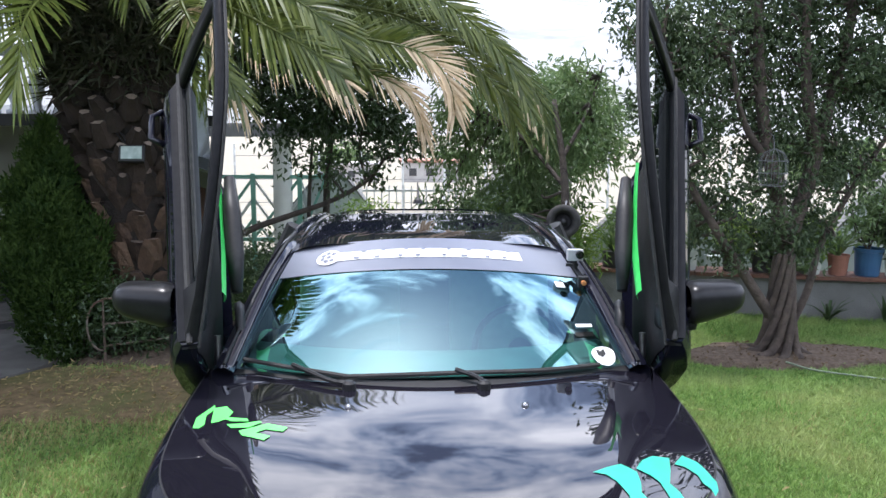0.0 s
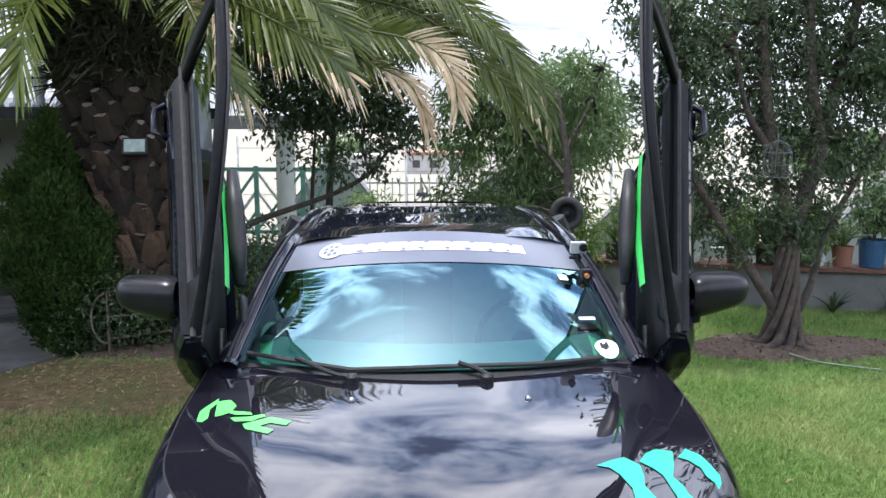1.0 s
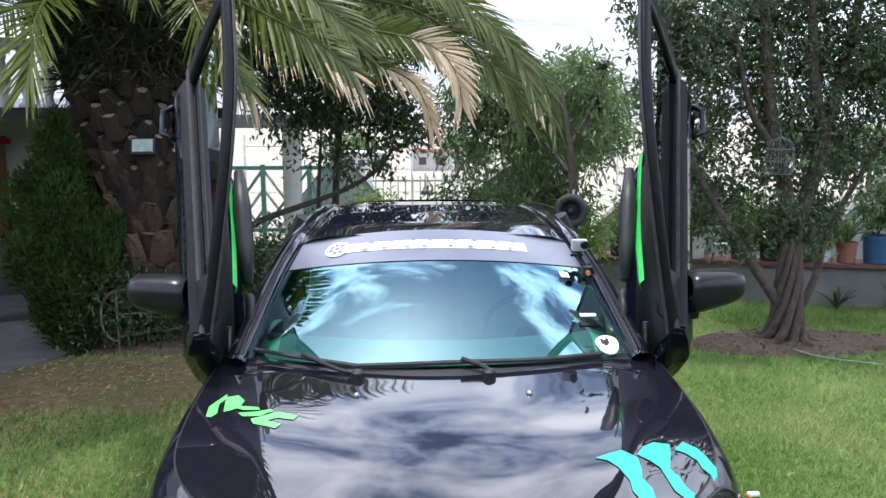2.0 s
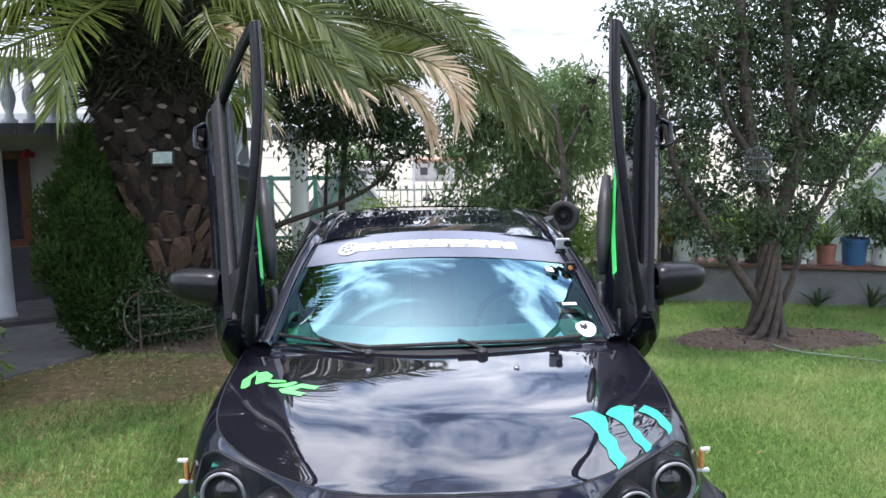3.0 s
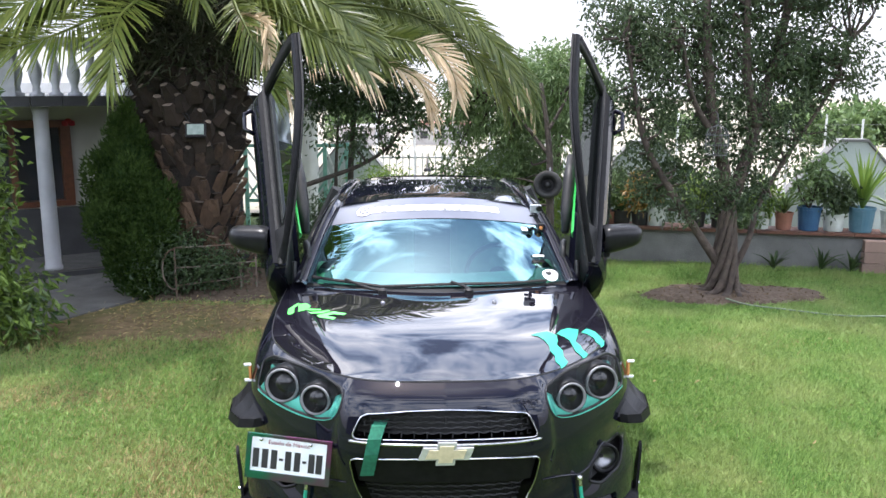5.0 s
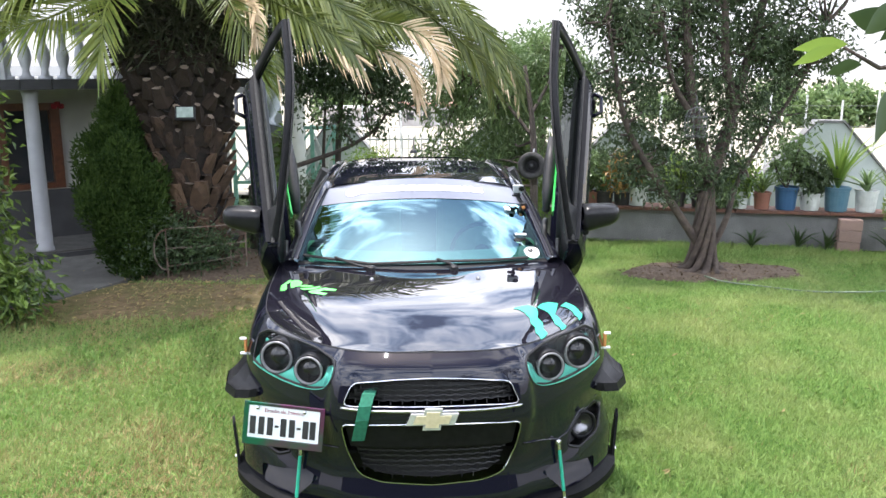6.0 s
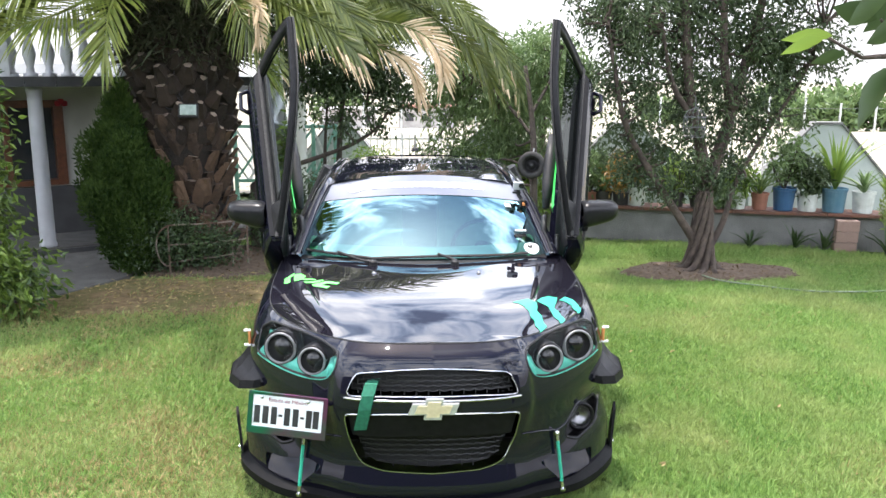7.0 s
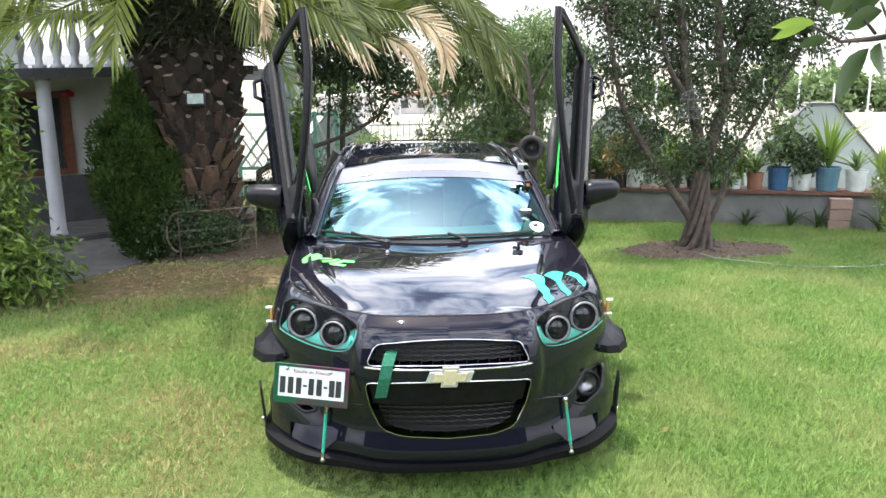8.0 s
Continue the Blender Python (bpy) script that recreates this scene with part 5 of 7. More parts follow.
    part("sill_strip", grid(lambda u, v: W(0.020 - 0.052 * v, 0.04 + (0.99 + 0.07 * v) * u, 0.584 + 0.004 * math.sin(math.pi * v)), 24, 6), SILL, d, "grey door edge", smooth=True)
    # the glass is wound half down
    part("door_glass", grid(lambda u, v: W(lean(0.57 + 0.27 * v) - 0.01, 0.22 + 0.16 * v + (0.84 - 0.18 * v) * u, 0.57 + 0.27 * v), 8, 4), DOOR_GLASS, d, "dark glass, half lowered", smooth=True)
    part("corner_panel", (lambda v: (v, [(0, 1, 2), (5, 4, 3), (0, 3, 4, 1), (1, 4, 5, 2), (2, 5, 3, 0)]))([W(0.01, 0.02, 0.565), W(0.01, 0.22, 0.565), W(-0.06, 0.20, 0.70), W(-0.03, 0.02, 0.565), W(-0.03, 0.22, 0.565), W(-0.10, 0.20, 0.70)]), BLACK, d)
    # inner trim
    def trim(u, v, deep):
        h = 0.07 + 0.50 * v
        a0, a1 = row(h)
        return W(bow(h) - thick(h) - 0.003 - deep * math.sin(math.pi * min(1, max(0, u))) ** 0.4 * math.sin(math.pi * min(1, max(0.0, v))) ** 0.3, a0 + 0.06 + (a1 - a0 - 0.10) * u, h)
    part("door_trim", grid(lambda u, v: trim(u, v, 0.035), 30, 16), GREY_TRIM, d, "grey moulded door trim", smooth=True)
    part("trim_insert", grid(lambda u, v: W(bow(0.36) - 0.185 - 0.012 * math.sin(math.pi * v), 0.20 + 0.62 * u, 0.50 - 0.20 * math.sin(math.pi * u * 0.85) + (0.12 * math.sin(math.pi * (0.25 + 0.72 * u))) * v), 30, 5), GREEN_TRIM, d, "bright green trim insert", smooth=True)
    part("arm_rest", tube([W(-0.165, a, 0.36) for a in (0.30, 0.45, 0.62, 0.78)], [0.02, 0.035, 0.035, 0.02], 8), BLACK, d, smooth=True)
    part("door_pocket", lathe([(0.11, 0.0), (0.115, 0.02), (0.10, 0.035), (0.06, 0.02), (0.0005, 0.018)], 24, W(-0.15, 0.20, 0.22), tuple(Vector(W(-1, 0, 0)) - Vector(W(0, 0, 0)))), BLACK, d, "round door speaker", smooth=True)
    h = part("door_handle", tube([W(bow(0.45) + 0.0, 1.04, 0.445), W(bow(0.45) + 0.04, 1.02, 0.445), W(bow(0.45) + 0.045, 0.92, 0.445), W(bow(0.45) + 0.0, 0.89, 0.445)], 0.013, 8), PAINT, d, "black pull handle", smooth=True)
    part("handle_cup", lathe([(0.045, 0.004), (0.04, 0.002), (0.0005, -0.012)], 18, W(bow(0.45) + 0.002, 0.965, 0.445), tuple(Vector(W(1, 0, 0)) - Vector(W(0, 0, 0)))), SATIN, h, smooth=True)
    # hinge arm and the door's lower front corner
    part("hinge_arm", tube([W(-0.08, 0.02, 0.30), (0.78 * side, 1.42, 0.80), (0.77 * side, 1.30, 0.72)], [0.03, 0.028, 0.03], 8), BLACK, d)
    part("gas_strut", tube([W(-0.09, 0.14, 0.36), (0.75 * side, 1.33, 0.86)], 0.012, 8), STEEL, d)
    # mirror on its stalk, lying the way the raised door carries it
    m0 = Vector((0.835 * side, 1.22, 1.18))
    ms = part("door_mirror", box((0.822 * side, 1.235, 1.150), (0.13, 0.10, 0.085), 0.022), SATIN, d, "black mirror foot", smooth=True)
    def cup(u, v):
        # a rounded box: tall by the door, its underside rising to a blunt outer end
        x = 0.848 + 0.208 * u
        r = max(0.0, 1 - abs(2 * u - 0.92) ** 5 / 1.08 ** 5) ** 0.42
        a = 2 * math.pi * v
        ca, sa = math.cos(a), math.sin(a)
        yy = 0.080 * r * math.copysign(abs(ca) ** 0.8, ca)
        zz = (0.064 - 0.012 * u if sa > 0 else 0.092 - 0.040 * u) * r * math.copysign(abs(sa) ** 0.8, sa)
        return (x * side, 1.22 + yy + 0.04 * u, 1.212 + zz + 0.010 * u)
    part("mirror_housing", grid(cup, 40, 36), GLOSS, ms, "satin black mirror housing", smooth=True)


door(1)
door(-1)


# ---- house with its porch ----
house = thing("house", (-4.04, 5.5, 0), "white porch house with a balustrade above", "house")
HA, HD, HN = Vector((-3.82, 5.52, 0)), Vector((0.866, 0.5, 0)), Vector((0.5, -0.866, 0))


def HP(s, d, z):
    """A place by metres along the porch's edge, metres inwards and height."""
    p = HA + HD * s - HN * d
    return (p.x, p.y, z)


def hbox(s0, s1, d0, d1, z0, z1):
    vs = [HP(s, d, z) for z in (z0, z1) for s, d in ((s0, d0), (s1, d0), (s1, d1), (s0, d1))]
    return vs, [(3, 2, 1, 0), (4, 5, 6, 7), (0, 1, 5, 4), (1, 2, 6, 5), (2, 3, 7, 6), (3, 0, 4, 7)]


part("porch_floor", hbox(-5, 2.3, 0.0, 0.85, -0.05, 0.10), PATHSTONE, house, "grey porch floor")
part("porch_edge", hbox(-5, 2.3, -0.03, 0.0, 0.0, 0.085), SLATE, house, "black edge of the porch step")
part("wall", join(hbox(0.38, 2.3, 0.85, 1.05, 0.0, 1.76), hbox(-5, -0.79, 0.85, 1.05, 0.0, 1.76), hbox(-0.79, 0.38, 0.85, 1.05, 1.60, 1.76), hbox(-0.79, 0.38, 0.85, 1.05, 0.0, 0.66)), PORCHWALL, house, "cream plaster wall with porch shade in its colour")
part("side_wall", hbox(2.1, 2.3, 1.05, 3.6, 0, 2.0), WHITEWALL, house)
part("back_wall", hbox(-5, 2.3, 3.4, 3.6, 0, 2.0), WHITEWALL, house)
part("dado", join(hbox(-5, 2.3, 0.835, 0.85, 0.10, 0.64)), DADO, house, "dark grey painted lower wall")
win = part("window", hbox(-0.79, 0.38, 0.95, 0.97, 0.66, 1.60), DARKGLASS, house, "dark window in a varnished wooden frame")
part("frame", join(hbox(0.28, 0.38, 0.81, 0.96, 0.66, 1.60), hbox(-0.79, -0.69, 0.81, 0.96, 0.66, 1.60), hbox(-0.69, 0.28, 0.812, 0.96, 1.52, 1.60), hbox(-0.69, 0.28, 0.812, 0.96, 0.66, 0.72), hbox(-0.24, -0.17, 0.83, 0.95, 0.72, 1.52)), WOOD, win, "brown varnished wood frame")
part("red_cloth", join(*[box(HP(0.33 + 0.035 * k, 0.79, 1.585 - 0.022 * abs(k - 1)), (0.06, 0.05, 0.06), 0.02) for k in range(3)]), material("red_cloth", (0.30, 0.02, 0.03), (0.18, 0.012, 0.02), rough=0.9, scale=20), win, "red cloth over the frame")
part("slab", hbox(-5, 2.3, -0.06, 3.6, 1.76, 1.80), WHITEWALL, house, "pale concrete slab")
for k in range(16):
    part("edge_tile", hbox(-2.4 + 0.29 * k, -2.4 + 0.29 * k + 0.284, -0.085, -0.055, 1.765, 1.865), SLATE, house)
part("slab_top", hbox(-5, 2.3, -0.055, 3.6, 1.80, 1.862), CONCRETE, house)
column_profile = [(0.090, 0.10), (0.090, 0.13), (0.080, 0.15), (0.077, 0.9), (0.070, 1.68), (0.078, 1.71), (0.084, 1.76)]
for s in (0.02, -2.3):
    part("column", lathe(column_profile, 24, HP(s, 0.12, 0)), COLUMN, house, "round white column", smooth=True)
bal = mesh_of("baluster", *lathe([(0.085, 0.0), (0.085, 0.035), (0.045, 0.05), (0.05, 0.075), (0.038, 0.10), (0.062, 0.17), (0.080, 0.24), (0.072, 0.31), (0.045, 0.38), (0.036, 0.44), (0.05, 0.47), (0.045, 0.49), (0.075, 0.505), (0.075, 0.54)], 14), BALUST, True)
for k in range(25):
    s = -2.1 + 0.175 * k
    if -0.42 < s < -0.18:
        continue
    b = part("baluster", bal, None, house)
    b.matrix_basis = Matrix.Translation(HP(s, 0.06, 1.862)) @ Matrix.Diagonal((0.82, 0.82, 0.90, 1))
part("newel", hbox(-0.40, -0.20, -0.04, 0.17, 1.862, 2.42), BALUST, house, "square balustrade post")
part("rail", hbox(-2.4, 2.3, -0.04, 0.16, 2.348, 2.44), BALUST, house, "balustrade rail")
part("upper_wall", hbox(-5, -0.45, 0.25, 0.45, 1.862, 3.4), WHITEWALL, house, "pale upper wall")

# ---- shelter behind the palm ----
shelter = thing("shelter", (-1.6, 8.7, 0), "open shelter with a concrete column and green lattice rail", "shelter")
part("column", lathe([(0.14, 0), (0.12, 0.05), (0.115, 1.6), (0.14, 1.64)], 20, (-1.57, 8.7, 0)), WHITEWALL, shelter, smooth=True)
part("column", lathe([(0.12, 0), (0.105, 0.05), (0.098, 1.6), (0.12, 1.64)], 20, (-3.4, 8.9, 0)), WHITEWALL, shelter, smooth=True)
part("roof_slab", box((-2.2, 9.6, 1.72), (2.5, 2.2, 0.16), 0.01), CONCRETE, shelter, "grey concrete roof slab")
for x in (-2.45, -1.92, -1.36, -1.05):
    part("rail_post", box((x, 8.66, 0.60), (0.055, 0.05, 1.2), 0.006), GREEN_IRON, shelter)
for z in (1.16, 0.40):
    part("rail_bar", box((-1.75, 8.66, z), (1.44, 0.042, 0.045), 0.005), GREEN_IRON, shelter)
for x0, x1 in ((-2.45, -1.92), (-1.92, -1.36), (-1.36, -1.05)):
    for k in range(3):
        f0, f1 = k / 3, (k + 1) / 3
        part("lattice_bar", tube([(x0 + (x1 - x0) * f0, 8.665, 0.42), (x1, 8.665, 0.42 + 0.72 * (1 - f0))], 0.022, 4), IRON if k % 2 else GREEN_IRON, shelter)
        part("lattice_bar", tube([(x0, 8.675, 0.42 + 0.72 * f1), (x0 + (x1 - x0) * f1 * 0.9, 8.675, 0.42)], 0.018, 4), IRON, shelter)

# ---- boundary wall of gabled panels with iron bars between them ----
def gabled(x, y, half, top, low, name="boundary_wall"):
    prof = [(-half - 0.55, 0.0), (half + 0.55, 0.0), (half + 0.55, low), (0.16, top), (-0.16, top), (-half - 0.55, low)]
    turn = -0.10
    vs = []
    for d in (0.0, 0.14):
        for a, z in prof:
            vs.append((x + a * math.cos(turn) - d * math.sin(turn), y + a * math.sin(turn) + d * math.cos(turn), z))
    n = len(prof)
    w = tagged(part(name, (vs, [tuple(range(n)), tuple(range(2 * n - 1, n - 1, -1))] + [(i, (i + 1) % n, n + (i + 1) % n, n + i) for i in range(n)]), GREENWHITE),
               "pale weathered boundary wall with a gabled top", "wall", kind="structure")
    cop = []
    for d in (-0.025, 0.165):
        for a, z in prof[2:]:
            cop.append((x + a * math.cos(turn) - d * math.sin(turn), y + a * math.sin(turn) + d * math.cos(turn), z + 0.005))
    for d in (-0.025, 0.165):
        for a, z in prof[2:]:
            cop.append((x + a * math.cos(turn) - d * math.sin(turn), y + a * math.sin(turn) + d * math.cos(turn), z + 0.035))
    fs = []
    for i in range(3):
        fs += [(8 + i, 9 + i, 13 + i, 12 + i), (i, 4 + i, 5 + i, 1 + i), (i, i + 1, 9 + i, 8 + i), (4 + i, 12 + i, 13 + i, 5 + i)]
    part("coping", (cop, fs), CONCRETE, w)


gabled(5.05, 6.75, 0.28, 1.33, 0.60)
gabled(2.72, 7.25, 0.30, 1.28, 0.55)
gabled(-1.02, 9.0, 0.05, 1.16, 0.62)
gabled(1.15, 8.25, 0.30, 1.15, 0.60)
fence = thing("iron_fence", (0.1, 8.6, 0), "white iron bar fence between the walls", "fence")
part("kerb", box((0.0, 8.62, 0.2), (1.3, 0.14, 0.42), 0.01), GREENWHITE, fence)
for k in range(14):
    part("bar", tube([(-0.55 + 0.09 * k, 8.6, 0.40), (-0.55 + 0.09 * k, 8.6, 1.06)], 0.008, 5), IRON, fence)
for z in (0.5, 1.0):
    part("rail", box((0.03, 8.6, z), (1.26, 0.02, 0.025), 0.003), IRON, fence)
far_fence = thing("field_fence", (9, 13, fall(13)), "tall pale posts and wires at the edge of the field", "fence")
for k in range(26):
    x = -3 + 0.72 * k
    part("post", tube([(x, 13.0, fall(13)), (x, 13.0, 1.45 + 0.12 * math.sin(k * 2.3))], 0.022, 5), IRON, far_fence)
for z in (0.45, 0.85, 1.25):
    part("wire", tube([(-3, 13.0, z), (15, 13.0, z)], 0.006, 4), STEEL, far_fence)
mid_fence = thing("iron_fence", (3.9, 7.1, 0), "white iron bar fence between the walls", "fence")
for k in range(16):
    part("bar", tube([(3.2 + 0.09 * k, 7.12 - 0.012 * k, 0.4), (3.2 + 0.09 * k, 7.12 - 0.012 * k, 0.98)], 0.008, 5), IRON, mid_fence)
part("kerb", box((3.9, 7.12, 0.22), (1.6, 0.14, 0.44), 0.01), GREENWHITE, mid_fence)

# ---- low planter wall ----
WA, WB = Vector((1.9, 6.42, 0)), Vector((6.1, 5.42, 0))
WD = (WB - WA).normalized()
WN = Vector((WD.y, -WD.x, 0))      # towards the lawn


def WP(s, d, z):
    p = WA + WD * s - WN * d
    return (p.x, p.y, z)


def wbox(s0, s1, d0, d1, z0, z1):
    vs = [WP(s, d, z) for z in (z0, z1) for s, d in ((s0, d0), (s1, d0), (s1, d1), (s0, d1))]
    return vs, [(3, 2, 1, 0), (4, 5, 6, 7), (0, 1, 5, 4), (1, 2, 6, 5), (2, 3, 7, 6), (3, 0, 4, 7)]


low = tagged(part("planter_wall", wbox(-0.6, 4.6, 0.0, 0.5, -0.05, 0.385), LOWWALL), "low grey rendered wall with stains", "wall", kind="structure")
for k in range(4):
    part("plank", wbox(-0.2 + 1.0 * k, 0.79 + 1.0 * k, -0.06, 0.30, 0.387, 0.420), PLANK, low, "brown board on the wall")


# ---- palm ----
palm = thing("palm_tree", (-2.3, 5.4, 0), "thick date palm with cut leaf bases and drooping fronds", "palm tree")
PC = Vector((-2.30, 5.42, 0))


def palm_r(z):
    return float(np.interp(z, [0, 0.3, 0.7, 1.3, 1.8, 2.2, 2.6, 3.0], [0.40, 0.37, 0.36, 0.41, 0.47, 0.52, 0.45, 0.25]))


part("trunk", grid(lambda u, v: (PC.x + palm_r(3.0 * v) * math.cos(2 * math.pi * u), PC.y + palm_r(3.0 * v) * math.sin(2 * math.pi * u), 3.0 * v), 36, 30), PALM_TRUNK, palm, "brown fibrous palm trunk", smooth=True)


def stub_mesh(seed):
    """A thick stub high on the trunk, cut off to a pale lozenge."""
    r = np.random.default_rng(seed)
    o, w, h, z = 0.105 * r.uniform(0.7, 1.3), 0.040 * r.uniform(0.7, 1.2), 0.018 * r.uniform(0.7, 1.3), 0.065
    vs = [(-0.105, -0.02, -0.03), (-0.05, 0.035, -0.11), (0.05, 0.035, -0.11), (0.105, -0.02, -0.03), (0.05, -0.03, 0.07), (-0.05, -0.03, 0.07),
          (-w, o - 0.014, z), (-w * 0.45, o + 0.010, z - h), (w * 0.5, o + 0.012, z - h * 0.9), (w, o - 0.016, z + 0.004), (w * 0.4, o - 0.036, z + h), (-w * 0.4, o - 0.034, z + h * 0.9)]
    vs = [(x + r.normal(0, 0.004), y + r.normal(0, 0.004), q + r.normal(0, 0.004)) for x, y, q in vs]
    fs = [(i, (i + 1) % 6, 6 + (i + 1) % 6, 6 + i) for i in range(6)] + [(6, 7, 8, 9, 10, 11)]
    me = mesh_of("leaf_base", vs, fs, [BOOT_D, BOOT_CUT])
    me.polygons[6].material_index = 1
    return me


def lump_mesh(seed):
    """An old leaf base low on the trunk: a broad wedge that rises outwards to a worn blunt end."""
    r = np.random.default_rng(seed)
    L, o, w = 0.24 * r.uniform(0.8, 1.25), 0.165 * r.uniform(0.7, 1.25), 0.074 * r.uniform(0.8, 1.15)
    vs, fs = [], []
    rows = [(-0.10, 0.60, 0.0), (0.10, 1.0, 0.30), (0.45, 1.0, 0.62), (0.82, 0.84, 0.92), (1.0, 0.60, 1.0)]
    for f, q, d in rows:
        for a in (-1, -0.6, 0, 0.6, 1):
            vs.append((a * w * q + r.normal(0, 0.006), o * d - 0.055 * a * a * q + r.normal(0, 0.008), L * f))
    for i in range(4):
        for k in range(4):
            fs.append((i * 5 + k, i * 5 + k + 1, i * 5 + k + 6, i * 5 + k + 5))
    vs += [(-w * 0.55, 0.0, L * 0.94), (w * 0.55, 0.0, L * 0.94)]
    fs.append((20, 21, 22, 23, 24, 26, 25))
    me = mesh_of("leaf_base", vs, fs, [BOOT, BOOT_CUT], False)
    me.polygons[len(fs) - 1].material_index = 1 if seed % 3 == 0 else 0
    return me


stubs, lumps_low = [stub_mesh(k) for k in range(6)], [lump_mesh(k) for k in range(6)]
r50 = np.random.default_rng(50)
k = 0
z = 0.04
while z < 2.40:
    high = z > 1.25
    n = 13 if high else 12
    for i in range(n):
        a = 2 * math.pi * (i + 0.5 * (k % 2)) / n + r50.normal(0, 0.04)
        if math.sin(a) > 0.30:
            continue
        rr = palm_r(z) - (0.012 if high else 0.035)
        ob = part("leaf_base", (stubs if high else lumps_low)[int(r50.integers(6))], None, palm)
        out = Vector((math.cos(a), math.sin(a), 0))
        m = Matrix.Translation(PC + out * rr + Vector((0, 0, z + r50.normal(0, 0.016)))) @ Matrix.Rotation(a - math.pi / 2, 4, "Z") @ Matrix.Rotation(r50.normal(0.0, 0.12), 4, "X") @ Matrix.Rotation(r50.normal(0.0, 0.16), 4, "Y")
        s = r50.uniform(0.85, 1.15)
        ob.matrix_basis = m @ Matrix.Diagonal((s, s, s, 1))
    z += 0.115 if high else 0.130
    k += 1


def frond(base, c1, c2, tip, leaf, count, mats, dry_from=2.0, seed=0, droop=0.5, twist=0.0, wide=0.024):
    """A feather leaf: a bent stalk with leaflets down both sides, the last of them dry past dry_from."""
    r = np.random.default_rng(seed)
    B = [np.array(p, float) for p in (base, c1, c2, tip)]
    bez = lambda t: B[0] * (1 - t) ** 3 + 3 * B[1] * t * (1 - t) ** 2 + 3 * B[2] * t * t * (1 - t) + B[3] * t ** 3
    vel = lambda t: 3 * (B[1] - B[0]) * (1 - t) ** 2 + 6 * (B[2] - B[1]) * t * (1 - t) + 3 * (B[3] - B[2]) * t * t
    ts = np.linspace(0, 1, 22)
    stalk = part("frond", tube([bez(t) for t in ts], [0.028 * (1 - 0.88 * t) for t in ts], 6), mats[0], palm, smooth=True)
    green, dry = ([], []), ([], [])
    for i in range(count):
        t = 0.10 + 0.90 * (i / (count - 1)) ** 0.92
        p, d = bez(t), vel(t)
        d /= np.linalg.norm(d)
        s = np.cross(d, [0, 0, 1.0])
        if np.linalg.norm(s) < 0.25:
            s = np.cross(d, [0.2, 1.0, 0.2])
        s /= np.linalg.norm(s)
        u = np.cross(s, d)
        s, u = s * math.cos(twist) + u * math.sin(twist), u * math.cos(twist) - s * math.sin(twist)
        L = leaf * (0.45 + 0.75 * math.sin(math.pi * min(1.0, 0.12 + t * 0.80)) ** 0.8) * r.uniform(0.88, 1.08)
        for side in (1, -1):
            w = d * (0.45 + 0.55 * t) + s * side * (0.95 - 0.35 * t) + u * 0.22 + r.normal(0, 0.06, 3)
            w /= np.linalg.norm(w)
            b = np.cross(w, u)
            b /= np.linalg.norm(b) + 1e-9
            wd = wide * r.uniform(0.8, 1.2)
            m1 = p + w * L * 0.4 - np.array([0, 0, droop * L * 0.02])
            m2 = p + w * L * 0.75 - np.array([0, 0, droop * L * 0.09])
            e = p + w * L * 0.98 - np.array([0, 0, droop * L * 0.22])
            V, F = dry if t > dry_from + r.normal(0, 0.04) else green
            k = len(V)
            V += [p, m1 + b * wd * 0.5, m1 - b * wd * 0.5, m2 + b * wd * 0.36, m2 - b * wd * 0.36, e]
            F += [(k, k + 1, k + 2), (k + 1, k + 3, k + 4, k + 2), (k + 3, k + 5, k + 4)]
    if green[0]:
        g = part("foliage", green, mats[0], stalk)
        g["kind"] = "stuff"
    if dry[0]:
        g = part("foliage", dry, PALM_T, stalk, "dry tan leaflets")
        g["kind"] = "stuff"


